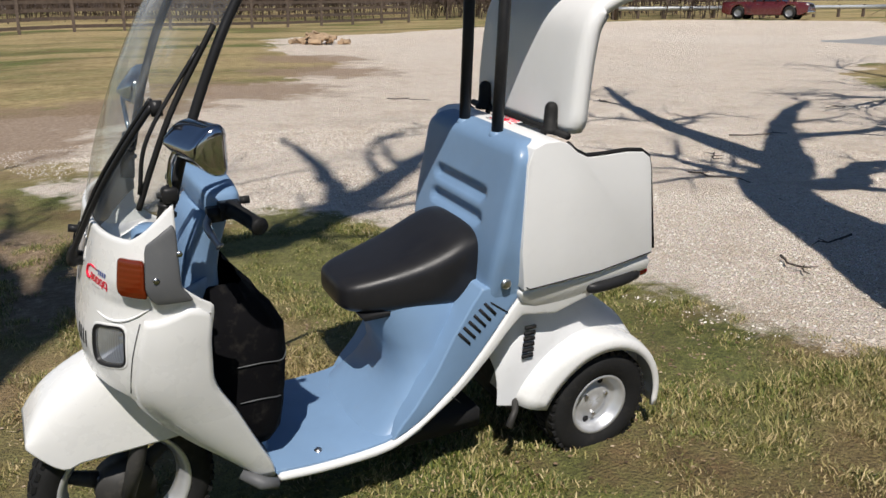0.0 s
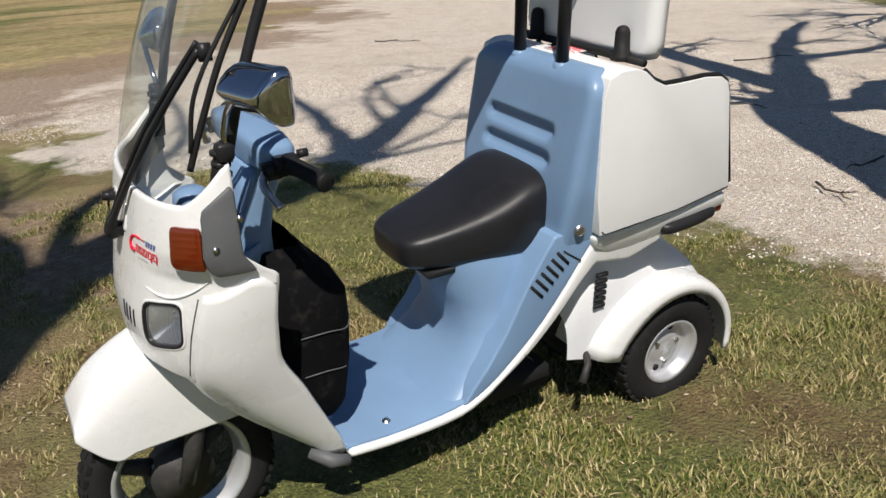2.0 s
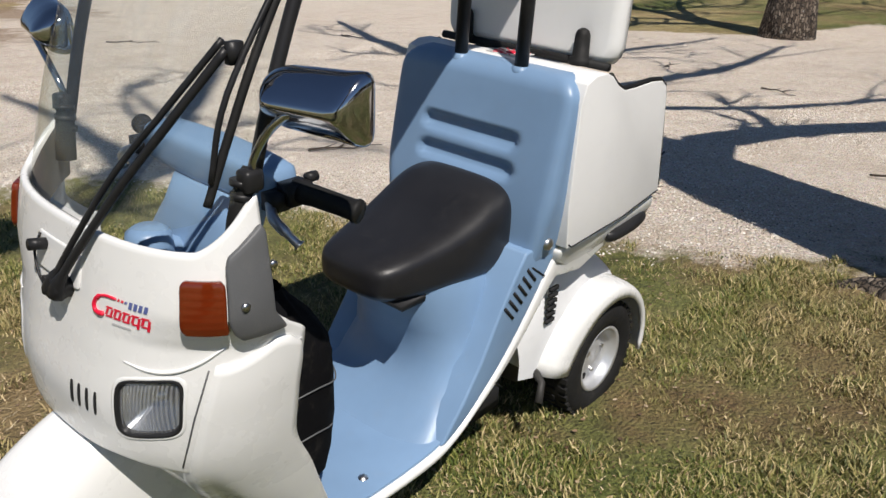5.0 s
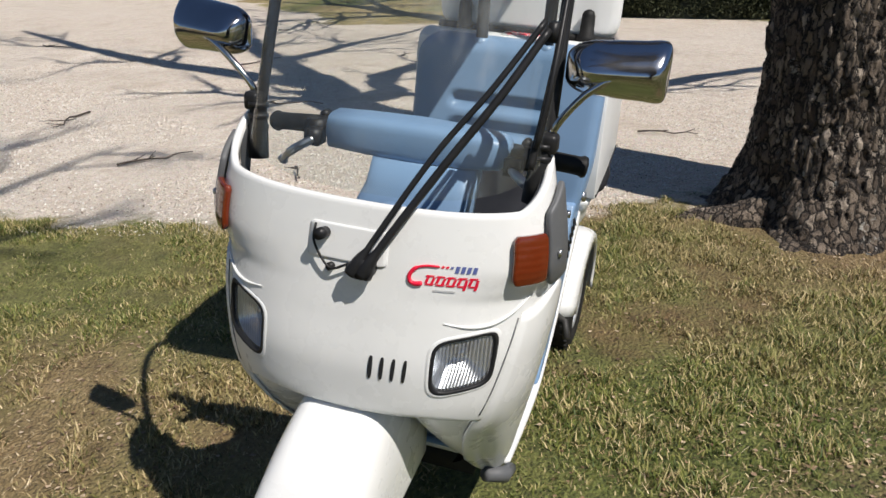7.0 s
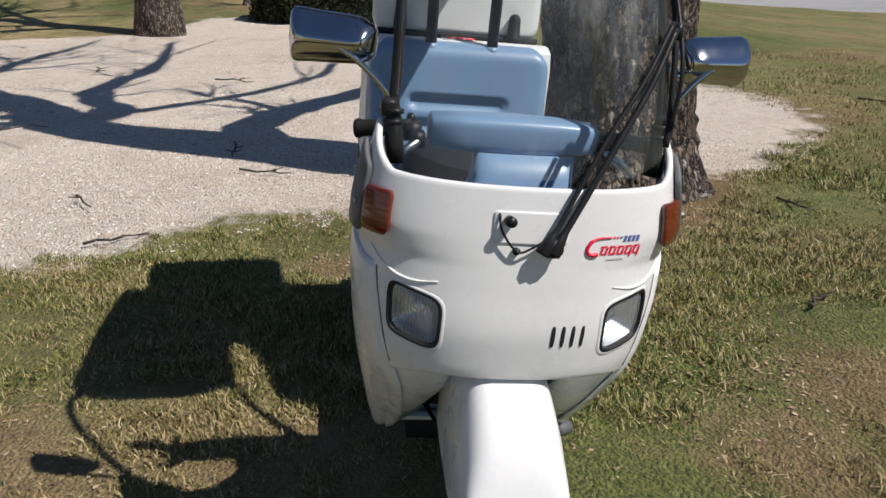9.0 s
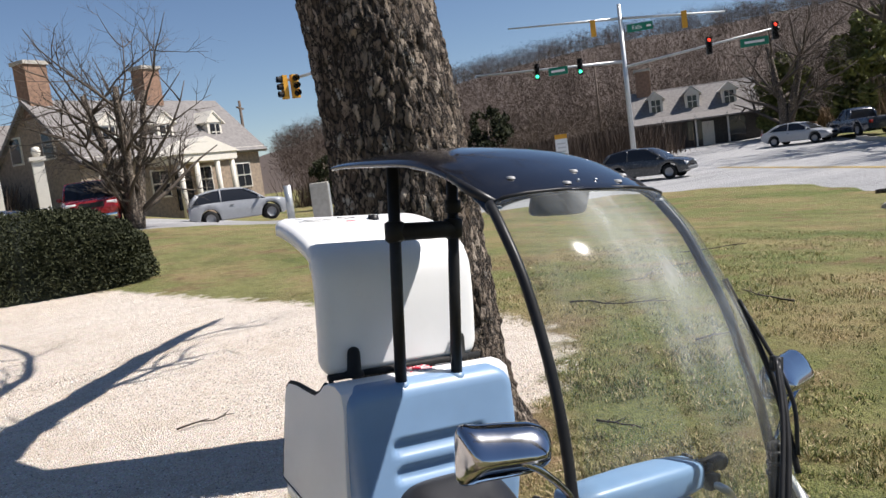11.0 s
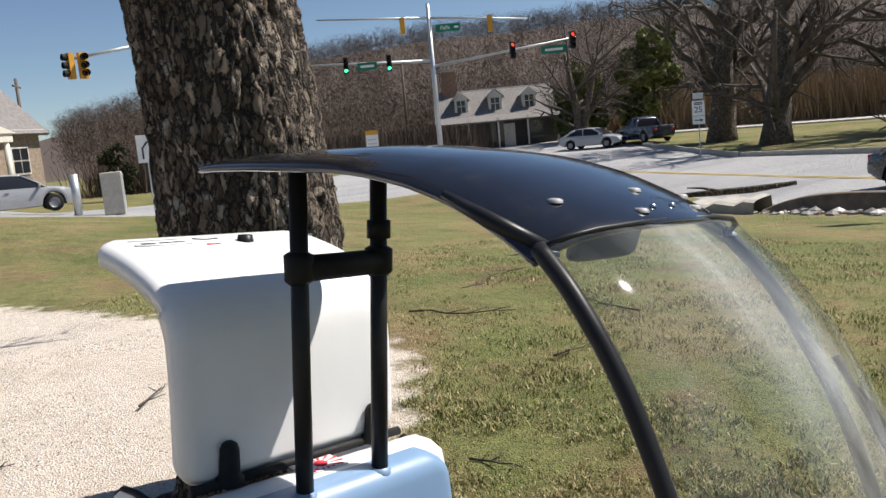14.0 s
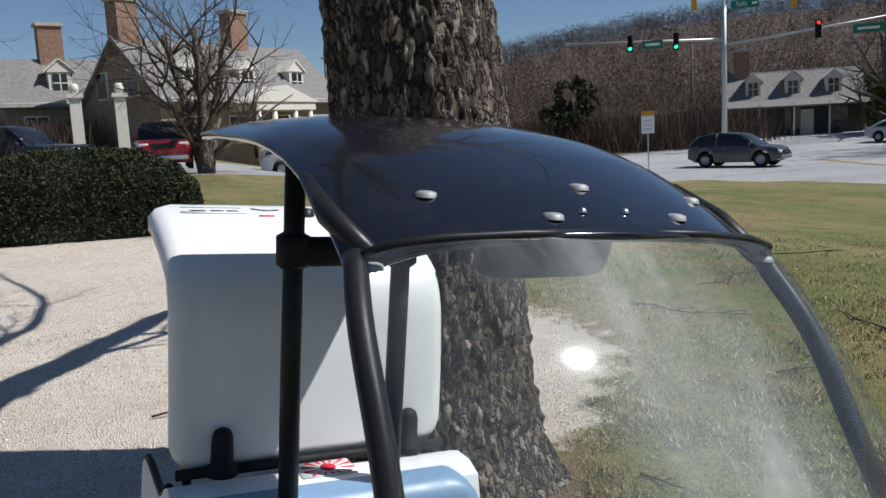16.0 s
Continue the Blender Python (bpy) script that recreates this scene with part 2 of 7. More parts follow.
def lathe(profile, sides=36, axis="y", centre=(0, 0, 0)):
    """Profile of (radius, along), turned about an axis through centre."""
    rows = []
    for r, a in profile:
        ring = []
        for k in range(sides):
            c, s = math.cos(2 * math.pi * k / sides) * r, math.sin(2 * math.pi * k / sides) * r
            p = {"y": (c, a, s), "z": (c, s, a), "x": (a, c, s)}[axis]
            ring.append(Vector(p) + Vector(centre))
        rows.append(ring)
    return grid(rows, None, True, False)


def lerp(table, v):
    """A value between the rows (v, value) of a table, along a smooth curve that never overshoots."""
    n = len(table)
    if v <= table[0][0]:
        return table[0][1]
    if v >= table[-1][0]:
        return table[-1][1]
    k = 0
    while v > table[k + 1][0]:
        k += 1

    def rise(i):
        return (table[i + 1][1] - table[i][1]) / (table[i + 1][0] - table[i][0])

    def slope(i):
        if i in (0, n - 1):
            return rise(0 if i == 0 else n - 2)
        a, b = rise(i - 1), rise(i)
        return 0.0 if a * b <= 0 else 2 * a * b / (a + b)

    (a, x), (b, y) = table[k], table[k + 1]
    h, t = b - a, (v - a) / (b - a)
    return (1 + 2 * t) * (1 - t) ** 2 * x + t * (1 - t) ** 2 * h * slope(k) + t * t * (3 - 2 * t) * y + t * t * (t - 1) * h * slope(k + 1)


# ---- the scooter, built in its own frame: x ahead, y to its left, z up ----
LEAN = Matrix(((0.99834, -0.03677, 0.04422, 0), (0.03224, 0.99454, 0.09921, 0), (-0.04763, -0.09762, 0.99408, 0), (0, 0, 0, 1)))

def ease(a, b, v):
    t = min(1.0, max(0.0, (v - a) / (b - a)))
    return t * t * (3 - 2 * t)


RIVET = worn("dull_rivet_alloy", (0.34, 0.34, 0.34), 0.6, 0.15, metal=0.35, dirt=0.2)
scooter = new("scooter")
scooter.matrix_basis = LEAN
tagged(scooter, "white and blue three-wheeled canopy scooter parked on the grass", "scooter")

# Front skin: width, nose, rear edge by height.
SK_W = [(0.28, 0.225), (0.34, 0.242), (0.42, 0.258), (0.50, 0.274), (0.60, 0.292), (0.70, 0.306), (0.80, 0.314), (0.90, 0.313), (1.0, 0.298), (1.1, 0.276)]
SK_MID = [(0.55, -0.008), (0.90, 0.0)]
SK_F = [(0.28, 0.44), (0.36, 0.53), (0.44, 0.62), (0.52, 0.695), (0.60, 0.745), (0.65, 0.755), (0.70, 0.757), (0.80, 0.742), (0.90, 0.722), (1.0, 0.70), (1.1, 0.675)]
SK_B = [(0.28, 0.36), (0.33, 0.37), (0.40, 0.40), (0.53, 0.455), (0.66, 0.508), (0.74, 0.508), (0.835, 0.495), (0.86, 0.525), (0.90, 0.558), (1.1, 0.552)]
SK_N = 2.45


def skin(th, z, out=0.0):
    """A point of the front skin; th from -1 (right rear edge) over 0 (nose) to 1 (left rear edge)."""
    w, f, b = lerp(SK_W, z), lerp(SK_F, z), lerp(SK_B, z)
    a, e = abs(th) * math.pi / 2, 2 / SK_N
    y = math.copysign(w * math.sin(a) ** e, th)
    x = b + (f - b) * max(0.0, math.cos(a)) ** e
    p = Vector((x, y + lerp(SK_MID, z), z))
    if out:
        d = 0.01
        n = (skin(min(1, th + d), z) - skin(max(-1, th - d), z)).cross(skin(th, z + 0.01) - skin(th, z - 0.01))
        p += n.normalized() * out
    return p


def th_at(y, z):
    """The th whose skin point has that y."""
    w = lerp(SK_W, z)
    y -= lerp(SK_MID, z)
    return math.copysign(math.asin(min(1, abs(y) / w) ** (SK_N / 2)) / (math.pi / 2), y)


def edge_top(th):
    """Height of the upper rim under the screen: low at the nose, high at the corners."""
    a = abs(th)
    return 0.988 + 0.012 * a * a + 0.068 * max(0.0, (a - 0.62) / 0.38) ** 1.3


def edge_low(th):
    """Lower rim of the nose."""
    a = abs(th)
    return 0.620 - 0.03 * min(1, max(0, (a - 0.25) / 0.35)) ** 1.5


def skin_patch(name, th0, th1, z0, z1, mat, parent, out=0.002, thick=0.004, r=0.3, n=10, slant=0.0, label="", top=None):
    """A plate with rounded corners that follows the front skin."""
    rows = []
    for j in range(n + 1):
        v = j / n
        inset = 0.0
        if v < r:
            inset = r * (1 - math.sqrt(max(0, 1 - (1 - v / r) ** 2)))
        elif v > 1 - r:
            inset = r * (1 - math.sqrt(max(0, 1 - ((v - 1 + r) / r) ** 2)))
        row = []
        for i in range(n + 1):
            u = 0.5 + (i / n - 0.5) * (1 - 1.1 * inset)
            th = th0 + (th1 - th0) * u
            zt = top(u) if top else z1
            z = z0 + (zt - z0) * v + slant * (u - 0.5)
            row.append(skin(th, z, out))
        rows.append(row)
    ob = part(name, grid(rows), mat, parent, label)
    return solid(ob, thick, 1.0)


LAMP_T = (th_at(0.150, 0.733), th_at(0.245, 0.733))


def lamp_at(s, u, v):
    """Place on the skin inside the headlamp's slanted outline, u outwards and v up from -1 to 1."""
    return s * ((LAMP_T[0] + LAMP_T[1]) / 2 + (LAMP_T[1] - LAMP_T[0]) * 0.5 * (u - 0.06 * v)), 0.733 + 0.051 * v + 0.010 * u


def lamp_rings(s, steps):
    """Rounded-square rings round the headlamp's middle: scale and height over the skin."""
    rows = []
    for f, out in steps:
        ring = []
        for k in range(48):
            c, sn = math.cos(2 * math.pi * k / 48), math.sin(2 * math.pi * k / 48)
            ring.append(skin(*lamp_at(s, math.copysign(abs(c) ** 0.42, c) * f, math.copysign(abs(sn) ** 0.42, sn) * f), out))
        rows.append(ring)
    return grid(rows, None, True, False)


def in_lamp(th, z):
    u = (abs(th) - (LAMP_T[0] + LAMP_T[1]) / 2) / ((LAMP_T[1] - LAMP_T[0]) * 0.5)
    v = (z - 0.733 - 0.010 * u) / 0.051
    return (abs(u + 0.06 * v) ** 4.76 + abs(v) ** 4.76) < 1.0


# nose: upper white skin with rims rolled inwards
rows = []
TH = [-1 + 2 * i / 144 for i in range(145)]
rows.append([skin(th, edge_low(th) + 0.012, -0.022) for th in TH])
rows.append([skin(th, edge_low(th) + 0.001, -0.010) for th in TH])
rows.append([skin(th, edge_low(th), -0.004) for th in TH])
for j in range(65):
    rows.append([skin(th, edge_low(th) + 0.006 + (edge_top(th) - edge_low(th) - 0.012) * j / 64) for th in TH])
rows.append([skin(th, edge_top(th) - 0.0015, -0.0025) for th in TH])
rows.append([skin(th, edge_top(th), -0.007) for th in TH])
rows.append([skin(th, edge_top(th) - 0.002, -0.012) for th in TH])
rows.append([skin(th, edge_top(th) - 0.05, -0.018) for th in TH])
nose = grid(rows)
rows = [[skin(th, edge_top(th) - dz, -ins) for th in TH] for dz, ins in ((0.004, 0.0165), (0.02, 0.020), (0.05, 0.0235), (0.12, 0.028))]
lining = part("rim_lining", grid(rows), GREY_PL, scooter, "dark grey lining inside the cowl")
# openings for the headlamps
holes = []
for f in nose.faces:
    p = f.calc_center_median()
    if 0.66 < p.z < 0.81 and in_lamp(th_at(p.y, p.z), p.z):
        holes.append(f)
bmesh.ops.delete(nose, geom=holes, context="FACES")
front_cowl = solid(part("front_cowl", nose, WHITE, scooter, "white glossy front cowl"), 0.003)

# leg shields, left and right
LS_CUT = [(0.29, 0.64), (0.32, 0.55), (0.36, 0.50), (0.42, 0.47), (0.50, 0.47), (0.555, 0.485), (0.59, 0.515), (0.63, 0.55), (0.68, 0.585), (0.76, 0.62), (0.84, 0.65)]
for s in (1, -1):
    rows = []
    for j in range(29):
        v = j / 28
        row = []
        for i in range(29):
            u = i / 28
            z = 0.292 + (0.812 + 0.028 * min(1, max(0, (u - 0.2) / 0.5)) ** 1.5 - 0.292) * v
            a = lerp(LS_CUT, z)
            round_top = 0.020 * max(0, (v - 0.84) / 0.16) ** 2 * max(0, (u - 0.74) / 0.26) ** 2
            fold = 0.010 * math.exp(-(((u - 0.22) / 0.12) ** 2)) * min(1, max(0, (0.60 - z) / 0.1))
            row.append(skin(s * (a + (1 - a) * u), z - round_top, -0.004 + 0.009 * min(1, u * 7) - fold) + Vector((round_top * 0.55, 0, 0)))
        rows.append([r.lerp(skin(0, 0.6), 0) for r in row])
    # the edges turn inwards
    inw = [p + Vector((-0.004, -s * 0.014, 0)) for p in [r[-1] for r in rows]]
    rows = [r + [q] for r, q in zip(rows, inw)]
    rows.append([p + Vector((-0.006, -s * 0.012, -0.002)) * min(1, (len(rows[-1]) - 1 - i) / 8) for i, p in enumerate(rows[-1])])
    solid(part("leg_shield", grid(rows), WHITE, scooter, "white lower leg shield"), 0.004)
    # crease lip from the lamp up to the indicator panel
    lip = [skin(s * th, z, 0.001) for th, z in ((0.30, 0.806), (0.40, 0.800), (0.50, 0.803), (0.60, 0.818), (0.70, 0.842))]
    part("crease", tube(spline(lip, 6), [0.001 + 0.0022 * math.sin(math.pi * k / 24) for k in range(25)], 8), WHITE, scooter)
    part("seam", tube([skin(s * lerp(LS_CUT, z), z, 0.0005) for z in (0.805, 0.77, 0.72, 0.67, 0.62)], 0.0016, 6), GREY_PL, scooter)

    # headlamp sunk into the cowl: white surround, dark gasket, deep reflector, bulb, fluted lens
    lamp = part("headlamp", lamp_rings(s, [(0.89, -0.016), (0.905, 0.0006), (0.93, 0.0022), (1.0, 0.0026), (1.02, 0.0014)]), BLACK, scooter, "rectangular headlamp with a clear glass lens")
    part("surround", lamp_rings(s, [(0.99, 0.0012), (1.04, 0.0022), (1.08, 0.0018), (1.12, 0.0004)]), WHITE, lamp)
    part("reflector", lamp_rings(s, [(max(0.02, q / 14 * 0.92), -0.052 + 0.046 * (q / 14) ** 2.2) for q in range(15)]), REFLECTOR, lamp)
    part("lens", lamp_rings(s, [(max(0.02, q / 10 * 0.91), -0.0005 - 0.003 * (q / 10) ** 2) for q in range(11)]), LAMP_GLASS, lamp, "clear glass lens")
    part("bulb", lathe([(0.0, 0.010), (0.009, 0.007), (0.012, -0.006)], 16, "x", skin(*lamp_at(s, 0, 0.1), -0.040)), STEEL, lamp)
    # white skirt under the nose beside the mudguard
    rows = []
    for j in range(13):
        z = 0.628 - 0.27 * j / 12
        lo, hi = th_at(0.112, z), lerp(LS_CUT, z) + 0.03
        rows.append([skin(s * (lo + (hi - lo) * i / 10), z, -0.010 - 0.04 * (1 - i / 10) ** 2 - 0.03 * (j / 12) ** 2 * (1 - i / 10)) for i in range(11)])
    solid(part("skirt", grid(rows), WHITE, scooter, "white skirt under the nose"), 0.003)

    # indicator and grey panel
    t0, t1 = th_at(0.254, 0.915), th_at(0.297, 0.915)
    lampi = skin_patch("indicator", s * t0, s * t1, 0.876, 0.956, AMBER, scooter, 0.002, 0.012, 0.16, slant=s * 0.0, label="amber turn indicator lens")
    bevelled(lampi, 0.003, 2)
    panel = skin_patch("side_panel", s * (t1 + 0.004), s * 0.997, 0.862, 1.02, GREY_PL, scooter, 0.003, 0.012, 0.12, label="dark grey side panel", top=lambda u: 0.985 + 0.045 * u)
    bevelled(panel, 0.004, 2)
    for z in (0.966, 0.917):
        th = th_at(0.306, z)
        c = skin(s * th, z, 0.016)
        part("screw", drum(0.0065, 0.006, c, "y", 14), STEEL, scooter, "steel screw")

# slots in the nose
for k in range(4):
    y = 0.051 + 0.0193 * k
    t = th_at(y, 0.715)
    skin_patch("slot", t - 0.0065, t + 0.0065, 0.697, 0.738, DARK, scooter, 0.0006, 0.001, 0.45)

skin_patch("raised_plate", th_at(-0.078, 0.92), th_at(0.062, 0.92), 0.886, 0.945, WHITE, scooter, -0.0005, 0.0022, 0.12, 14)
# washer nozzle, wiper pivots
part("nozzle", tube([skin(th_at(-0.049, 0.928), 0.928), skin(th_at(-0.049, 0.928), 0.928, 0.028)], 0.010, 14), BLACK, scooter, "black washer nozzle")
part("plug", tube([skin(th_at(-0.033, 0.875), 0.875), skin(th_at(-0.033, 0.875), 0.875, 0.010)], 0.007, 12), BLACK, scooter)
part("hose", tube(spline([skin(th_at(-0.067, 0.94), 0.94, 0.003), skin(th_at(-0.062, 0.91), 0.91, 0.012), skin(th_at(-0.033, 0.875), 0.875, 0.012), skin(th_at(-0.007, 0.882), 0.882, 0.012), skin(th_at(0.013, 0.895), 0.895, 0.012)], 6), 0.0022, 8), BLACK, scooter)

# ---- screen and roof ----
PIL = spline([(0.283, 0.226, 1.588), (0.345, 0.240, 1.522), (0.400, 0.247, 1.44), (0.446, 0.260, 1.355), (0.488, 0.264, 1.26), (0.525, 0.268, 1.165), (0.556, 0.270, 1.065)], 5)
MID = spline([(0.325, 0, 1.620), (0.42, 0, 1.549), (0.505, 0, 1.455), (0.572, 0, 1.34), (0.625, 0, 1.225), (0.668, 0, 1.11), (0.698, 0, 1.0)], 5)


PIL_R = spline([(0.285, -0.232, 1.594), (0.345, -0.247, 1.548), (0.405, -0.25, 1.472), (0.452, -0.25, 1.385), (0.492, -0.25, 1.29), (0.525, -0.252, 1.19), (0.556, -0.257, 1.065)], 5)


def screen(u, v):
    """A point of the wind screen: u across from -1 to 1, v from the roof down."""
    k = v * (len(MID) - 1)
    i = min(int(k), len(MID) - 2)
    m = MID[i].lerp(MID[i + 1], k - i) + Vector((0, 0.012 * v, 0))
    p = (PIL if u >= 0 else PIL_R)[i].lerp((PIL if u >= 0 else PIL_R)[i + 1], k - i)
    a, e = abs(u) * math.pi / 2, 2 / 2.3
    return Vector((p.x + (m.x - p.x) * max(0, math.cos(a)) ** e, m.y + (p.y - m.y) * math.sin(a) ** e, m.z + (p.z - m.z) * abs(u) ** 2.2))


rows = [[screen(-1 + 2 * i / 48, j / 30) for i in range(49)] for j in range(31)]
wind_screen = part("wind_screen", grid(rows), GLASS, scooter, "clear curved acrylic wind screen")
wind_screen.visible_shadow = False
for s in (1, -1):
    part("pillar", tube([(p.x - 0.004, p.y, p.z) for p in (PIL if s > 0 else PIL_R)], 0.0105, 12), BLACK, scooter, "black screen pillar")
    py = 0.267 if s > 0 else -0.258
    boot = part("pillar_boot", tube([(0.550, py, 1.100), (0.556, py, 1.085), (0.563, py - s * 0.003, 1.06), (0.570, py - s * 0.006, 1.02), (0.574, py - s * 0.008, 0.985)], [0.011, 0.014, 0.016, 0.018, 0.018], 14), BLACK_RUB, scooter)
    for zz in (1.080, 1.060, 1.040):
        part("rib", tube([(0.563, py - s * 0.003, zz - 0.004), (0.562, py - s * 0.003, zz + 0.004)], 0.0185, 14), BLACK, boot)
    part("rim_seal", tube([screen(s * u, 0.003) + Vector((0, 0, 0.001)) for u in (0, 0.25, 0.5, 0.75, 1)], 0.004, 8), BLACK, scooter)

# small rear-view mirror hung under the front of the roof, its dark back ahead
CASING = worn("dark_blue_casing", (0.022, 0.034, 0.052), 0.32, 0.1)
rows = []
for d, f in ((-0.008, 0.93), (-0.005, 1.0), (0.004, 1.0), (0.009, 0.95), (0.011, 0.86)):
    ring = []
    for k in range(40):
        c, sn = math.cos(2 * math.pi * k / 40), math.sin(2 * math.pi * k / 40)
        zz = 0.030 * f * math.copysign(abs(sn) ** 0.35, sn)
        ring.append((0.222 + d + 0.25 * zz, -0.008 + 0.077 * f * math.copysign(abs(c) ** 0.35, c), 1.590 + zz))
    rows.append(ring)
inner_mirror = part("rear_view_mirror", grid(rows, None, True, True), CASING, scooter, "dark blue back of a small rear-view mirror")
part("stem", tube([(0.222, -0.008, 1.60), (0.205, -0.008, 1.665)], 0.006, 10), BLACK, inner_mirror)

ROOF_Z = [(-0.58, 1.682), (-0.50, 1.694), (-0.40, 1.705), (-0.26, 1.713), (-0.10, 1.717), (0.05, 1.707), (0.15, 1.689), (0.22, 1.668), (0.28, 1.646), (0.335, 1.620)]
ROOF_W = [(-0.50, 0.205), (-0.47, 0.222), (-0.2, 0.228), (0.10, 0.232), (0.30, 0.237)]


def roof(x, u, drop=0.0):
    """A point of the roof: u across from -1 to 1."""
    w, a = lerp(ROOF_W, x), abs(u)
    side = lerp([(-0.58, 0.30), (-0.2, 0.65), (0.1, 0.8)], x)
    z = lerp(ROOF_Z, x) - side * (0.022 * a**2 + 0.032 * a**6) - drop
    return Vector((x - 0.05 * max(0.0, x) / 0.3 * a**2, u * w, z))


rows = [[roof(-0.50 + 0.835 * j / 40, -1 + 2 * i / 32) for i in range(33)] for j in range(41)]
canopy = solid(part("canopy", grid(rows), CANOPY, scooter, "glossy black canopy roof"), 0.010)
bevelled(canopy, 0.003, 2, 50)
for x, u in ((0.262, -0.65), (0.257, 0.0), (0.262, 0.65), (0.308, -0.25), (0.306, 0.36), (0.338, -0.93), (0.338, 0.93)):
    p = roof(x, u)
    part("rivet", lathe([(0.0, 0.003), (0.006, 0.0026), (0.0095, 0.001), (0.0105, -0.003)], 18, "z", p), RIVET, canopy, "domed steel rivet")
for u in (-0.11, 0.09):
    part("bolt", lathe([(0.0, 0.0035), (0.003, 0.003), (0.0045, 0.001), (0.005, -0.001)], 14, "z", roof(0.302, u)), STEEL, canopy)
for s in (1, -1):
    part("roof_clip", tube([roof(0.16, s * 0.99) + Vector((0, 0, 0.004)), roof(0.25, s * 0.985) + Vector((0, 0, 0.004)), (0.285, s * 0.214, 1.59)], [0.006, 0.011, 0.010], 8), BLACK, canopy)

# rear posts and cross bar
for s in (1, -1):
    part("post", tube([(-0.347, s * 0.090, 1.075), (-0.352, s * 0.092, 1.30), (-0.358, s * 0.094, 1.70)], 0.0165, 14), BLACK, scooter, "black roof post")
    part("collar", tube([(-0.347, s * 0.090, 1.07), (-0.347, s * 0.090, 1.094)], [0.026, 0.021], 16), BLUE, scooter)
    part("clamp", tube([(-0.354, s * 0.093, 1.472), (-0.355, s * 0.093, 1.48), (-0.356, s * 0.094, 1.525), (-0.356, s * 0.094, 1.53)], [0.018, 0.027, 0.027, 0.018], 14), BLACK_RUB, scooter)
part("cross_bar", tube([(-0.354, -0.092, 1.50), (-0.354, 0.092, 1.50)], 0.024, 14), BLACK_RUB, scooter, "padded black cross bar")
part("clamp", tube([(-0.356, 0.094, 1.545), (-0.356, 0.094, 1.58)], 0.023, 14), BLACK_RUB, scooter)

# ---- rear body: blue back, white band ----
RAIL = spline([(0.355, 0, 0.292), (0.22, 0, 0.284), (0.06, 0, 0.290), (-0.03, 0, 0.322), (-0.11, 0, 0.380), (-0.19, 0, 0.452), (-0.27, 0, 0.545), (-0.33, 0, 0.625), (-0.375, 0, 0.678)], 5)
low = [(p.x, p.z) for p in RAIL]
# white under-tray band
under = [(p.x + (0.006 if i else 0), p.z - lerp([(-0.375, 0.085), (-0.25, 0.06), (-0.05, 0.03), (0.37, 0.022)], p.x)) for i, p in enumerate(RAIL)]
band = part("side_band", slab(low + [(-0.60, 0.695), (-0.80, 0.722), (-0.815, 0.70), (-0.80, 0.655), (-0.62, 0.612), (-0.48, 0.575)] + under[::-1], 0.236), WHITE, scooter, "white lower body band")
bevelled(band, 0.012, 3)
# floor
floor_board = part("floor_board", slab([(0.36, 0.292), (0.355, 0.300)] + [(x, z + 0.008) for x, z in low if x > -0.04] + [(-0.06, 0.30), (0.0, 0.275), (0.35, 0.278)], 0.222), BLUE, scooter, "blue floor board")
bevelled(floor_board, 0.006, 2)
for x, y in ((0.228, 0.172), (0.030, 0.172), (0.228, -0.172), (0.030, -0.172)):
    zz = lerp(sorted([(a, b) for a, b in low]), x) + 0.010
    part("screw", lathe([(0.0, 0.004), (0.007, 0.003), (0.010, 0.0), (0.012, -0.002)], 14, "z", (x, y, zz)), STEEL, scooter, "steel floor screw")
# sweep up to the back: side covers and the upright seat back
back_line = [(x, z) for x, z in low if x < 0.04]
front_line = [(-0.235, 0.70), (-0.205, 0.66), (-0.150, 0.575), (-0.092, 0.468), (-0.035, 0.385), (0.01, 0.335)]
blue_side = part("side_cover", slab(back_line + [(-0.385, 0.71)] + front_line, 0.232), BLUE, scooter, "blue side cover below the seat back")
bevelled(blue_side, 0.034, 5)
FRONT = [(0.62, -0.235), (0.70, -0.252), (0.77, -0.258), (0.86, -0.272), (1.0, -0.300), (1.06, -0.312), (1.095, -0.322)]
rows = []
levels = [(0.63 + 0.434 * k / 48, 0.0) for k in range(49)] + [(1.078, 0.004), (1.088, 0.012), (1.094, 0.022), (1.096, 0.040), (1.096, 0.065)]
for z, inset in levels:
    xf = lerp(FRONT, z) - inset
    w = lerp([(0.63, 0.222), (0.67, 0.233), (0.74, 0.248), (0.82, 0.258), (1.0, 0.262)], z)
    if z > 1.035:
        w -= 0.062 * (1 - math.sqrt(max(0, 1 - ((z - 1.035) / 0.062) ** 2)))
    row = [Vector((-0.39, -w, z)), Vector((xf - 0.030, -w, z)), Vector((xf - 0.012, -w + 0.003, z)), Vector((xf - 0.003, -w + 0.012, z))]
    for i in range(41):
        y = (w - 0.026) * (-1 + i / 20)
        dent = 0.0
        for zc in (0.932, 0.862):
            e = max(0.0, abs(y + 0.005) - 0.125)
            r = math.hypot(e, z - zc) / 0.0235
            dent = max(dent, 0.015 * (1 - min(1, max(0, (r - 0.55) / 0.45))))
        row.append(Vector((xf - dent, y, z)))
    row += [Vector((xf - 0.003, w - 0.012, z)), Vector((xf - 0.012, w - 0.003, z)), Vector((xf - 0.030, w, z)), Vector((-0.39, w, z))]
    rows.append(row)
part("seat_back", grid(rows), BLUE, scooter, "blue moulded seat back with two pressed slots")
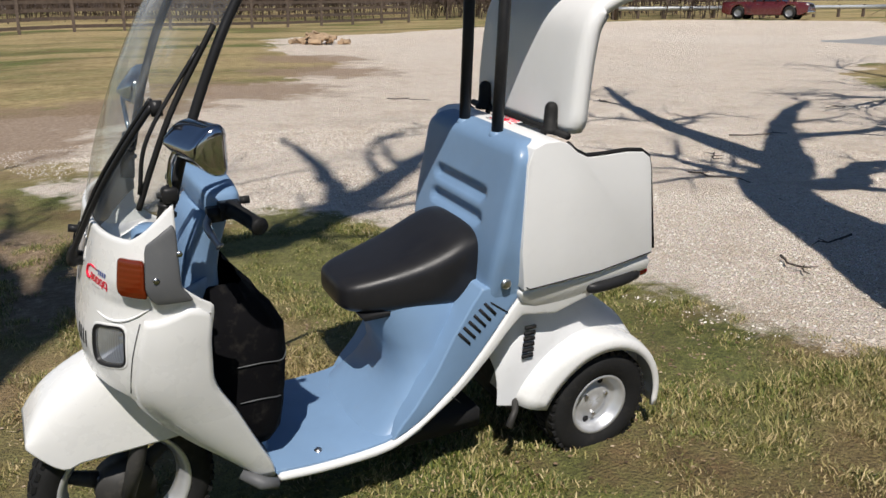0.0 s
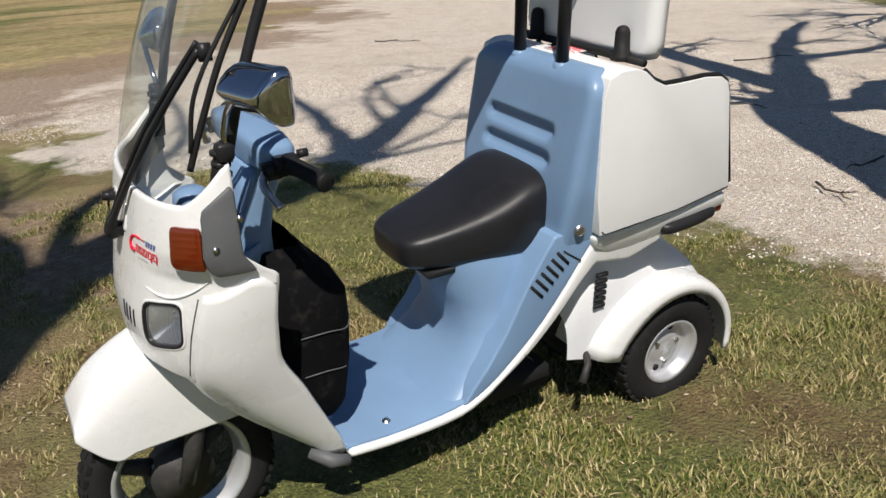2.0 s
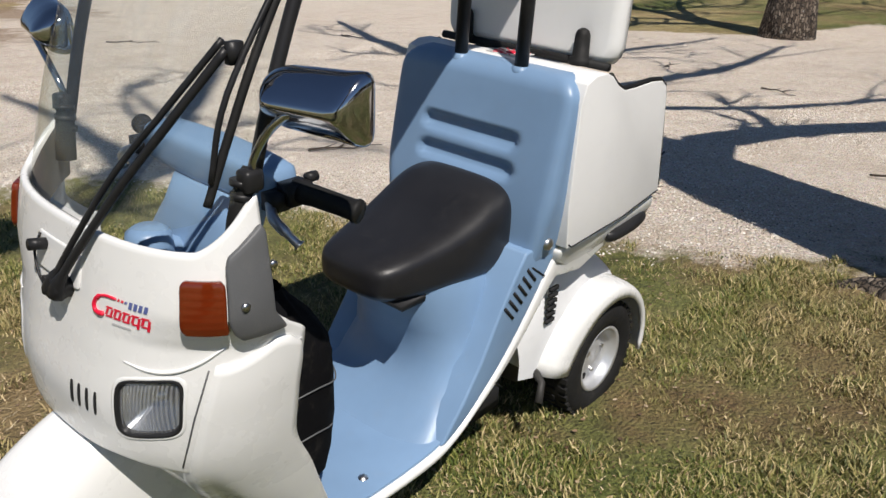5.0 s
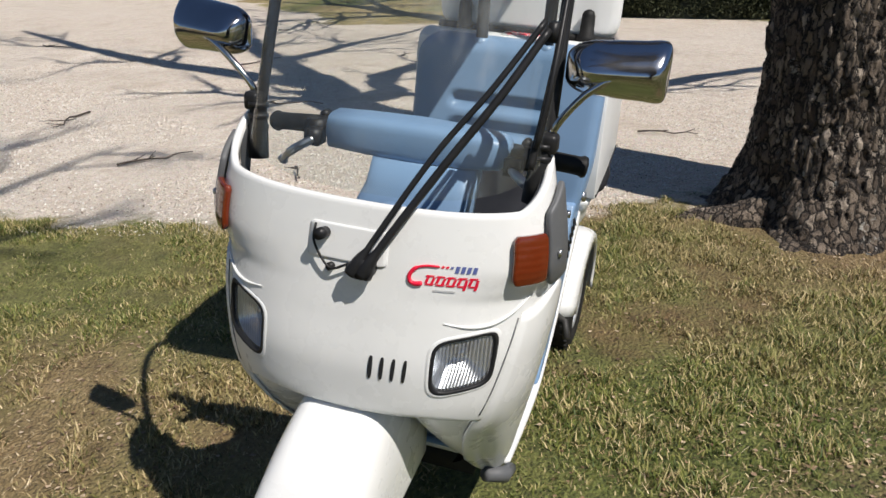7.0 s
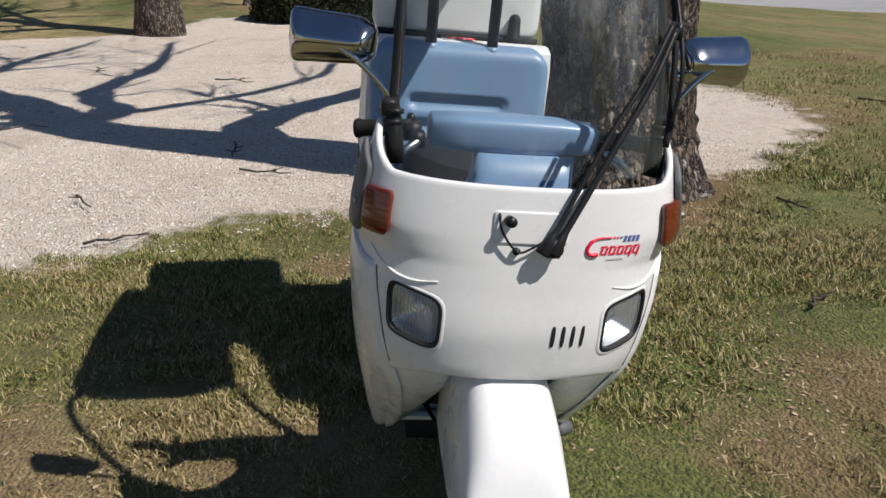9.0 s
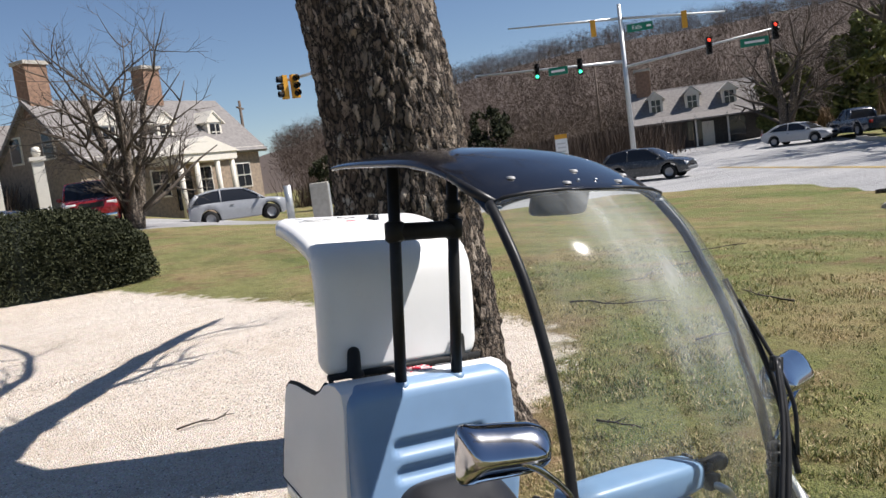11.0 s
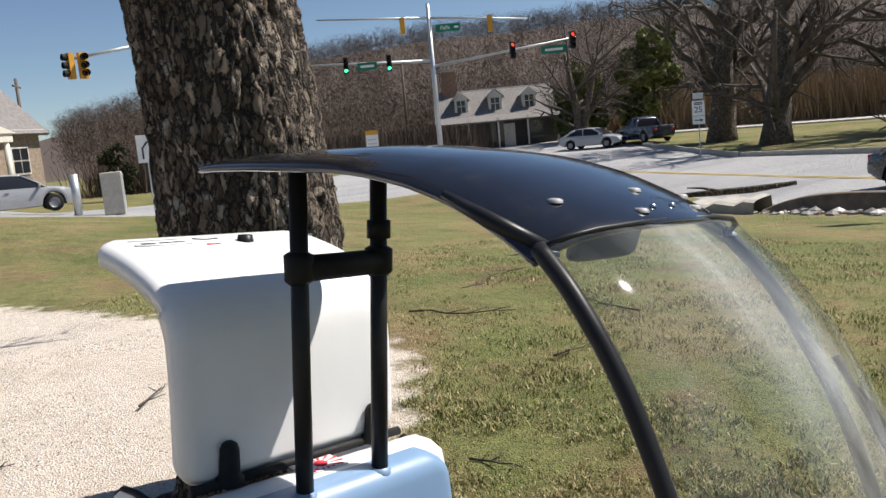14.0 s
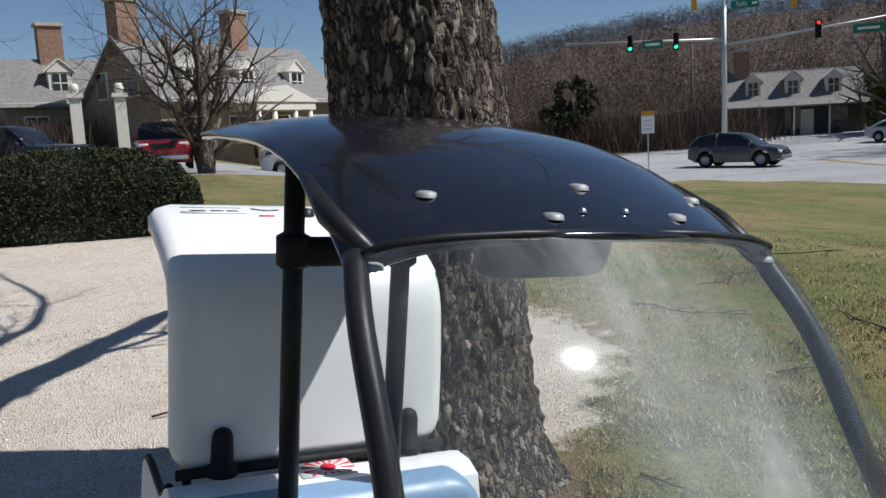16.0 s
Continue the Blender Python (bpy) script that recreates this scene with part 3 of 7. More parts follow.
# pedestal below the seat
rows = []
for z, xf, w in ((0.29, 0.10, 0.218), (0.325, 0.055, 0.206), (0.37, 0.008, 0.196), (0.44, -0.025, 0.186), (0.52, -0.005, 0.178), (0.60, 0.040, 0.166), (0.645, 0.066, 0.150)):
    row = []
    for k in range(25):
        a = -math.pi / 2 + math.pi * k / 24
        xb = lerp([(0.29, 0.02), (0.36, -0.06), (0.45, -0.16), (0.55, -0.22)], z)
        row.append((xb + (xf - xb) * abs(math.cos(a)) ** 0.7, w * math.copysign(abs(math.sin(a)) ** 0.8, a), z))
    rows.append(row)
part("pedestal", grid(rows), BLUE, scooter, "blue seat pedestal")
for s in (1, -1):
    # vent slots
    for k in range(6):
        q = Vector((-0.181 - 0.0158 * k, s * 0.2325, 0.563 + 0.0148 * k))
        way = Vector((0.66, 0, 0.72)) * 0.027
        part("vent_slot", tube([q + way, q - way], 0.0042, 8), DARK, scooter)
    part("lock", lathe([(0.0, 0.006), (0.008, 0.006), (0.014, 0.004), (0.016, -0.004)], 20, "y", (-0.300, s * 0.246, 0.708)) if s > 0 else lathe([(0.0, -0.006), (0.008, -0.006), (0.014, -0.004), (0.016, 0.004)], 20, "y", (-0.300, s * 0.246, 0.708)), STEEL, scooter, "chromed body lock")
    part("seam", tube([(-0.262, s * 0.233, 0.655), (-0.318, s * 0.233, 0.614)], 0.0022, 6), DARK, scooter)
    part("seam", tube([(-0.146, s * 0.2365, 0.39), (-0.172, s * 0.2365, 0.365)], 0.0015, 6), DARK, scooter)
    part("grab_handle", tube(spline([(-0.585, s * 0.236, 0.640), (-0.61, s * 0.252, 0.642), (-0.70, s * 0.256, 0.650), (-0.765, s * 0.246, 0.658)], 5), [0.010] + [0.017] * 14 + [0.010], 10), BLACK, scooter, "dark grab handle")
    part("tail_lamp", lathe([(0.0, -0.006), (0.014, -0.004), (0.018, 0.002), (0.018, 0.03), (0.016, 0.04)], 20, "x", (-0.805, s * 0.225, 0.655)), RED_LENS, scooter, "round red tail lamp")
part("tail_bar", tube([(-0.81, -0.2, 0.64), (-0.81, 0.2, 0.64)], 0.022, 10), BLACK, scooter)

band_bm = slab([(-0.342, 0.680), (-0.60, 0.687), (-0.785, 0.715), (-0.802, 0.690), (-0.795, 0.665), (-0.62, 0.628), (-0.48, 0.600), (-0.40, 0.612), (-0.35, 0.645)], 0.262)
for v in band_bm.verts:
    v.co.y *= 0.89 + 0.11 * ease(0.60, 0.69, v.co.z)
rear_band = part("rear_band", band_bm, WHITE, scooter, "white body band below the box")
bevelled(rear_band, 0.014, 3)

# ---- box ----
box_top = [(-0.385, 1.098), (-0.43, 1.098), (-0.462, 1.086), (-0.49, 1.062), (-0.525, 1.045), (-0.58, 1.044), (-0.66, 1.046), (-0.715, 1.040), (-0.742, 1.022), (-0.752, 0.99)]
BOX = [(-0.345, 0.688), (-0.332, 0.80), (-0.335, 1.04), (-0.350, 1.085)] + box_top + [(-0.790, 0.735), (-0.785, 0.722), (-0.60, 0.694)]
box_bm = slab(BOX, 0.270)
# the lid's share of the shell, top and back, is open
bmesh.ops.delete(box_bm, geom=[f for f in box_bm.faces if len(f.verts) == 4 and f.calc_center_median().x < -0.47 and f.calc_center_median().z > 0.73], context="FACES")
box = solid(part("box_body", box_bm, WHITE_BOX, scooter, "white plastic cargo box, open at its back"), 0.014)
bevelled(box, 0.022, 4, 40)
part("inner_wall", block((0.012, 0.51, 0.37), (-0.470, 0, 0.895)), WHITE_BOX, box, smooth=False)
for s in (1, -1):
    part("seal", tube([(x + 0.003, s * 0.262, z + 0.002) for x, z in box_top[2:]] + [(-0.794, s * 0.262, 0.74)], 0.0075, 8), BLACK_RUB, box, "black rubber seal")
    part("seam", tube([(-0.350, s * 0.2712, 0.699), (-0.362, s * 0.2712, 0.690), (-0.60, s * 0.2712, 0.702), (-0.786, s * 0.2712, 0.729)], 0.0018, 6), DARK, box)
# black floor panel added, darkening the inside of the box by colour
part("box_dark_floor", block((0.27, 0.50, 0.012), (-0.62, 0, 0.724)), BLACK_RUB, box, "black floor panel added for the box's dark inside", smooth=False)
part("seal", tube([(-0.468, y, 1.098 + 0.004) for y in (-0.25, -0.1, 0.1, 0.25)], 0.010, 8), BLACK_RUB, box)
# label of red rays round a red spot on the box top
label = part("box_label", block((0.062, 0.10, 0.002), (-0.425, 0.0, 1.0995)), WHITE_BOX, box, "white label with red rays")
part("print", drum(0.014, 0.002, (-0.425, 0.004, 1.1015), "z", 20), RED, label)
for k in range(14):
    a = 2 * math.pi * k / 14
    c, sn = math.cos(a), math.sin(a)
    far = min(0.028 / max(abs(c), 1e-3), 0.046 / max(abs(sn), 1e-3))
    part("print", tube([(-0.425 + c * 0.017, 0.004 + sn * 0.017, 1.1005), (-0.425 + c * far, 0.004 + sn * far, 1.1005)], [0.0006, 0.003], 4), RED, label)
for s in (1, -1):
    h = part("hinge", tube([(-0.463, s * 0.174, 1.098), (-0.463, s * 0.174, 1.112), (-0.463, s * 0.174, 1.114), (-0.463, s * 0.174, 1.165), (-0.463, s * 0.174, 1.175), (-0.463, s * 0.174, 1.180)], [0.028, 0.026, 0.020, 0.018, 0.014, 0.006], 16), BLACK_RUB, scooter, "black rubber-capped hinge post")

# ---- open lid: bent shell with a flange ----
LID = spline([(-0.482, 0, 1.106), (-0.485, 0, 1.20), (-0.494, 0, 1.31), (-0.512, 0, 1.395), (-0.562, 0, 1.452), (-0.655, 0, 1.488), (-0.755, 0, 1.510), (-0.840, 0, 1.520)], 5)
rows = []
for k, p in enumerate(LID):
    v = k / (len(LID) - 1)
    way = (LID[min(k + 1, len(LID) - 1)] - LID[max(k - 1, 0)]).normalized()
    back = Vector((0, 1, 0)).cross(way)
    if back.x > 0:
        back = -back
    if way.x < -0.7:
        back = Vector((0, 0, -1))
    shrink = 0.02 * max(0, 1 - v / 0.06) ** 2 + 0.02 * max(0, (v - 0.94) / 0.06) ** 2
    w = 0.250 - shrink
    row = [p + back * 0.040 + Vector((0, -w, 0)), p + back * 0.016 + Vector((0, -w - 0.002, 0)), p + back * 0.004 + Vector((0, -w + 0.008, 0))]
    row += [p + Vector((0, -w + 0.022 + (2 * w - 0.044) * i / 8, 0)) for i in range(9)]
    row += [p + back * 0.004 + Vector((0, w - 0.008, 0)), p + back * 0.016 + Vector((0, w + 0.002, 0)), p + back * 0.040 + Vector((0, w, 0))]
    rows.append(row)
lid = solid(part("lid", grid(rows), WHITE_BOX, scooter, "white open lid of the cargo box"), 0.010, 0)
inner = part("lid_lining", grid([[q + Vector((-0.010, 0, -0.010)) for q in r[3:12]] for r in rows]), BLACK_RUB, lid, "black lid lining")
for s in (1, -1):
    part("lid_seal", tube([r[0 if s < 0 else -1] + Vector((0.008, -s * 0.015, 0.004)) for r in rows], 0.006, 8), BLACK_RUB, lid)
part("lid_bar", tube([(-0.495, -0.21, 1.105), (-0.495, 0.21, 1.105)], 0.012, 10), BLACK, scooter)
part("stay", tube([(-0.505, -0.225, 1.03), (-0.51, -0.225, 1.16)], 0.008, 8), BLACK, scooter)
part("lid_latch", lathe([(0.0, 0.018), (0.016, 0.017), (0.019, 0.0)], 18, "z", (-0.755, 0.05, 1.511)), BLACK, lid)

# ---- seat ----
rows = []
for x, w, z0, z1 in ((0.120, 0.060, 0.660, 0.700), (0.112, 0.092, 0.640, 0.718), (0.08, 0.116, 0.628, 0.731), (0.02, 0.132, 0.624, 0.744), (-0.06, 0.150, 0.620, 0.764), (-0.14, 0.166, 0.616, 0.792), (-0.20, 0.172, 0.612, 0.822), (-0.25, 0.170, 0.610, 0.840), (-0.285, 0.152, 0.615, 0.838), (-0.300, 0.12, 0.63, 0.82)):
    ring = []
    for k in range(28):
        a = 2 * math.pi * k / 28
        c, s = math.cos(a), math.sin(a)
        y = w * math.copysign(abs(c) ** 0.52, c)
        h = (z0 + z1) / 2 + (z1 - z0) / 2 * math.copysign(abs(s) ** 0.52, s)
        ring.append((x, y, h))
    rows.append(ring)
seat = part("seat", grid(rows, None, True, True), BLACK_VINYL, scooter, "black vinyl saddle")
seat.modifiers.new("smooth", "SUBSURF").levels = 2
seat.modifiers["smooth"].render_levels = 2
part("seat_base", slab([(0.07, 0.632), (-0.25, 0.640), (-0.25, 0.620), (0.065, 0.618)], 0.122), BLACK, scooter)

# ---- inner shield, steering ----
rows = []
for k in range(22):
    z = 0.298 + 0.53 * k / 21
    xe, xm, w = lerp(SK_B, z) + 0.045, lerp([(0.30, 0.345), (0.56, 0.425), (0.80, 0.452)], z), lerp(SK_W, z) - 0.014
    row = []
    for i in range(25):
        y = w * (-1 + i / 12)
        q = ease(0.10, 0.20, abs(y))
        row.append((xm + (xe - xm) * q, y + lerp(SK_MID, z), z))
    rows.append(row)
inner_shield = solid(part("inner_shield", grid(rows), BLUE, scooter, "blue inner leg shield"), 0.004)


def rounded_box(name, sections, mat, parent, label=""):
    """Loft of rounded boxes standing on z: (z, x middle, y middle, half x, half y)."""
    rows = []
    for z, cx, cy, hx, hy in sections:
        ring = []
        for k in range(32):
            a = 2 * math.pi * k / 32
            c, sn = math.cos(a), math.sin(a)
            ring.append((cx + hx * math.copysign(abs(c) ** 0.4, c), cy + hy * math.copysign(abs(sn) ** 0.4, sn), z))
        rows.append(ring)
    return part(name, grid(rows, None, True, True), mat, parent, label)


rounded_box("column_cover", [(0.58, 0.465, 0.0, 0.035, 0.13), (0.76, 0.482, 0.0, 0.045, 0.14), (0.84, 0.482, 0.0, 0.048, 0.13), (0.90, 0.47, 0.018, 0.047, 0.112), (0.94, 0.455, 0.026, 0.046, 0.104), (0.985, 0.437, 0.030, 0.042, 0.104)], BLUE, scooter, "blue steering column cover")
part("seam", tube([(0.4225, -0.085, 0.905), (0.4225, 0.085, 0.905)], 0.0025, 6), DARK, scooter)
rows = []
for y, hx, hz, dz in ((-0.172, 0.030, 0.024, 0.0), (-0.166, 0.040, 0.034, 0.0), (-0.10, 0.045, 0.037, 0), (0, 0.048, 0.040, -0.001), (0.09, 0.045, 0.037, 0), (0.138, 0.041, 0.034, 0), (0.170, 0.037, 0.030, 0.0), (0.182, 0.028, 0.022, 0.0)):
    ring = []
    for k in range(32):
        a = 2 * math.pi * k / 32
        c, sn = math.cos(a), math.sin(a)
        ring.append((0.425 + hx * math.copysign(abs(c) ** 0.5, c), y, 1.018 + dz + hz * math.copysign(abs(sn) ** 0.5, sn)))
    rows.append(ring)
part("handlebar_cover", grid(rows, None, True, True), BLUE, scooter, "blue box-shaped handlebar cover")
for s in (1, -1):
    part("switch", block((0.045, 0.035, 0.035), (0.42, s * 0.205, 1.012)), BLACK, scooter)
    part("switch_knob", drum(0.009, 0.02, (0.385, s * 0.205, 1.03), "x", 12), BLACK, scooter)
    grip = part("grip", tube([(0.420, s * 0.205, 1.015), (0.410, s * 0.24, 1.013), (0.394, s * 0.285, 1.006), (0.386, s * 0.306, 1.002), (0.384, s * 0.312, 1.001), (0.382, s * 0.318, 1.000)], [0.021, 0.018, 0.0175, 0.018, 0.021, 0.019], 16), BLACK_RUB, scooter, "black rubber grip")
    part("lever", tube(spline([(0.462, s * 0.195, 1.0), (0.476, s * 0.220, 0.985), (0.470, s * 0.245, 0.966), (0.460, s * 0.262, 0.948)], 6), [0.009] * 12 + [0.007] * 6 + [0.011], 10), STEEL, scooter, "polished brake lever")
    part("lever_clamp", block((0.035, 0.03, 0.03), (0.452, s * 0.197, 1.003)), BLACK, scooter)
    # mirror: angular chrome shell with a ridge, on a bent stalk
    my, mz = (0.362, 1.206) if s > 0 else (-0.372, 1.196)
    py = 0.276 if s > 0 else -0.268
    arm = spline([(0.55, py, 1.085), (0.555, py + s * 0.006, 1.115), (0.553, my - s * 0.045, 1.165), (0.548, my - s * 0.006, mz - 0.008)], 5)
    mirror = part("mirror", tube(arm, 0.0062, 10), PLATED, scooter, "angular chrome mirror on a stalk")

    def shell_ring(d, fy, fz):
        ring = []
        for q in range(40):
            a = 2 * math.pi * q / 40
            c, sn = math.cos(a), math.sin(a)
            yy = 0.080 * math.copysign(abs(c) ** 0.36, c) * fy
            zz = 0.046 * math.copysign(abs(sn) ** 0.36, sn) * fz * (1.0 + 0.30 * c * s)
            ring.append(Vector((0.505 + d - 0.27 * yy * s, my + yy + d * 0.27 * s, mz + zz)))
        return ring

    rings = [shell_ring(*f) for f in ((-0.016, 0.93, 0.90), (-0.011, 0.985, 0.98), (-0.004, 1.0, 1.0), (0.006, 0.985, 0.97), (0.018, 0.94, 0.84), (0.030, 0.87, 0.60), (0.040, 0.78, 0.34), (0.046, 0.68, 0.15), (0.048, 0.5, 0.04))]
    part("mirror_glass", grid([shell_ring(-0.0195, 0.88, 0.84), shell_ring(-0.016, 0.90, 0.86)], None, True, True), MIRROR, mirror, smooth=False)
    part("mirror_shell", grid(rings, None, True, True), PLATED, mirror)
    clamp = part("mirror_clamp", block((0.034, 0.030, 0.034), (0.556, py - s * 0.002, 1.085)), BLACK, scooter)
    bevelled(clamp, 0.008, 2)

# round meter pod behind the screen
part("meter_pod", lathe([(0.0, 0.024), (0.024, 0.022), (0.037, 0.012), (0.041, -0.02), (0.036, -0.06)], 28, "z", (0.575, 0.012, 0.913)), BLUE, scooter, "blue meter pod")
part("pod_stay", tube([(0.585, 0.012, 0.92), (0.50, 0.005, 0.86), (0.46, 0.0, 0.84)], 0.022, 12), BLUE, scooter)

# black mesh bag hung behind the shield
rows = []
BAG = ((0.800, 0.415, 0.03, 0.12), (0.765, 0.415, 0.055, 0.14), (0.715, 0.41, 0.095, 0.16), (0.665, 0.41, 0.122, 0.170), (0.60, 0.41, 0.122, 0.175), (0.52, 0.405, 0.112, 0.176), (0.45, 0.40, 0.098, 0.174), (0.395, 0.39, 0.075, 0.168), (0.36, 0.385, 0.045, 0.15), (0.345, 0.38, 0.015, 0.13))
for z, xb, d, w in BAG:
    rows.append([(xb + 0.02 - (d + 0.02) * abs(math.cos(a)) ** 0.4 + 0.004 * math.sin(9 * a + z * 30), w * math.copysign(abs(math.sin(a)) ** 0.5, a) + 0.02, z + 0.006 * math.sin(5 * a)) for a in [-math.pi / 2 + math.pi * k / 32 for k in range(33)]])
    rows[-1] = [(xb + 0.10, rows[-1][0][1] + 0.015, z)] + rows[-1] + [(xb + 0.10, rows[-1][-1][1] - 0.015, z)]
bag = part("mesh_bag", grid(rows), MESH_BAG, scooter, "black mesh storage bag")
for z, d, w in ((0.60, 0.125, 0.178), (0.50, 0.113, 0.178)):
    part("bag_piping", tube([(0.43 - (d + 0.02) * abs(math.cos(a)) ** 0.4, w * math.copysign(abs(math.sin(a)) ** 0.5, a) + 0.02, z + 0.006 * math.sin(5 * a)) for a in [-math.pi / 2 + math.pi * k / 32 for k in range(33)]], 0.0016, 6), GREY_PL, bag)

# wipers on the screen
for dy, dz, r in ((-0.008, 0.006, 0.0050), (0.010, -0.006, 0.0066)):
    pts = [(0.745, 0.020 + dy, 0.877), (0.738, 0.041 + dy, 0.920), (0.682, 0.125 + dy, 1.066 + dz), (0.630, 0.195 + dy * 0.7, 1.172 + dz), (0.570, 0.252 + dy * 0.4, 1.272 + dz)]
    part("wiper_arm", tube(spline(pts, 8), [0.015, 0.015, 0.0145, 0.014, 0.013, 0.012, 0.011, 0.009] + [r] * 25, 8), BLACK, scooter, "black wiper arm")
blade = spline([(0.618, 0.258, 1.055), (0.582, 0.266, 1.15), (0.530, 0.270, 1.265), (0.435, 0.262, 1.42)], 8)
part("wiper_blade", tube(blade, 0.0065, 8), BLACK_RUB, scooter, "black wiper blade")
part("blade_bridge", tube(spline([blade[3] + Vector((0.008, 0.002, 0)), blade[12] + Vector((0.026, 0.004, 0.006)), blade[22] + Vector((0.008, 0.002, 0))], 6), 0.0045, 8), BLACK, scooter)
part("blade_joint", block((0.022, 0.014, 0.030), (0.562, 0.262, 1.262)), BLACK, scooter)
part("wiper_pivot", tube([skin(th_at(0.030, 0.885), 0.885), skin(th_at(0.030, 0.885), 0.885, 0.030)], 0.017, 14), BLACK, scooter)

# ---- front fender and wheel ----
F_TOP = [(0.52, 0.672), (0.60, 0.660), (0.70, 0.632), (0.755, 0.610), (0.85, 0.552), (0.890, 0.505), (0.912, 0.466)]
F_LOW = [(0.52, 0.392), (0.60, 0.388), (0.80, 0.384), (0.83, 0.374), (0.912, 0.446)]
F_WID = [(0.52, 0.100), (0.70, 0.106), (0.82, 0.108), (0.875, 0.104), (0.897, 0.100), (0.912, 0.092)]
rows = []
for x in [0.52 + 0.026 * k for k in range(11)] + [0.80, 0.815, 0.825, 0.84, 0.86, 0.875, 0.888, 0.899, 0.907, 0.912]:
    zt, zl, w = lerp(F_TOP, x), lerp(F_LOW, x), lerp(F_WID, x)
    row = [(x, -0.012 - w + 0.012, zl + 0.004), (x, -0.012 - w, zl)]
    for i in range(25):
        a = math.pi * i / 24
        c, sn = math.cos(a), math.sin(a)
        row.append((x, -0.012 - w * math.copysign(abs(c) ** 0.42, c) * (0.86 + 0.14 * (1 - sn)), zl + 0.004 + (zt - zl - 0.004) * sn**0.5))
    row += [(x, -0.012 + w, zl), (x, -0.012 + w - 0.012, zl + 0.004)]
    rows.append(row)
fender = solid(part("front_fender", grid(rows), WHITE, scooter, "white wedge-shaped front fender"), 0.004)


def wheel(name, centre, radius, width, rim, parent, label, side=1, tread=44, open_hub=False):
    """Tyre with tread blocks, dished rim, hub and nuts; the axle runs along y."""
    hw = width / 2
    prof = [(rim, -hw * 0.72), (rim + 0.01, -hw * 0.9), ((rim + radius) / 2, -hw), (radius - 0.020, -hw * 0.93), (radius - 0.005, -hw * 0.72), (radius, -hw * 0.4), (radius, hw * 0.4), (radius - 0.005, hw * 0.72), (radius - 0.020, hw * 0.93), ((rim + radius) / 2, hw), (rim + 0.01, hw * 0.9), (rim, hw * 0.72)]
    w = part(name, lathe(prof, 48, "y", centre), TYRE, parent, label)
    bm = bmesh.new()
    for k in range(tread):
        a = 2 * math.pi * k / tread
        for off in (-0.62, 0.62, 0.0):
            m = Matrix.Translation(centre) @ pose(0, 0, 0, 0, math.degrees(a) + (3.5 if off == 0 else 0), 0) @ Matrix.Translation((radius - 0.002 - abs(off) * 0.006, off * hw, 0)) @ Matrix.Diagonal((0.011, hw * 0.46, radius * 0.085, 1))
            bmesh.ops.create_cube(bm, size=1, matrix=m)
    part("tread", bm, TYRE, w, smooth=False)
    s = side
    c = Vector(centre)
    prof = [(rim + 0.006, s * hw * 0.80), (rim + 0.004, s * hw * 0.88), (rim - 0.006, s * hw * 0.82), (rim - 0.012, s * hw * 0.45), (rim * 0.80, s * hw * 0.30), (rim * 0.62, s * hw * 0.28), (rim * 0.52, s * hw * 0.42), (rim * 0.30, s * hw * 0.46), (0.0, s * hw * 0.46)]
    if open_hub:
        prof = prof[:4] + [(rim - 0.020, s * hw * 0.30), (rim - 0.024, -s * hw * 0.4)]
    r = solid(part("rim", lathe(prof, 40, "y", centre), ALU, w, "silver steel rim"), 0.003)
    for k in range(3):
        a = 2 * math.pi * k / 3 + 0.6
        p = c + Vector((math.cos(a) * rim * 0.45, s * hw * 0.50, math.sin(a) * rim * 0.45))
        part("nut", drum(0.0065, 0.008, p, "y", 6), STEEL, w, smooth=False)
    for k in range(2):
        a = 2 * math.pi * k / 2 + 1.9
        p = c + Vector((math.cos(a) * rim * 0.70, s * hw * 0.295, math.sin(a) * rim * 0.70))
        part("rim_hole", drum(0.011, 0.004, p, "y", 14), DARK, w)
    if open_hub:
        part("hub_cap", drum(0.016, 0.02, c + Vector((0, s * hw * 0.52, 0)), "y", 16), DARK_METAL, w)
    return w


fw = wheel("front_wheel", (0.705, 0.0, 0.236), 0.226, 0.092, 0.160, scooter, "front wheel with a black tyre", 1, 40, True)
part("brake_drum", drum(0.075, 0.07, (0.705, 0.01, 0.236), "y", 28), DARK_METAL, fw, "dark brake drum")
for k in range(3):
    a = 2 * math.pi * k / 3 + 0.4
    part("spoke", tube([(0.705 + math.cos(a) * 0.06, 0.0, 0.236 + math.sin(a) * 0.06), (0.705 + math.cos(a) * 0.142, 0.0, 0.236 + math.sin(a) * 0.142)], [0.024, 0.017], 10), DARK_METAL, fw)
for s in (1, -1):
    part("fork", tube([(0.705, s * 0.068, 0.236), (0.675, s * 0.068, 0.33), (0.62, s * 0.06, 0.55)], [0.018, 0.022, 0.022], 12), DARK_METAL, scooter, "front fork leg")

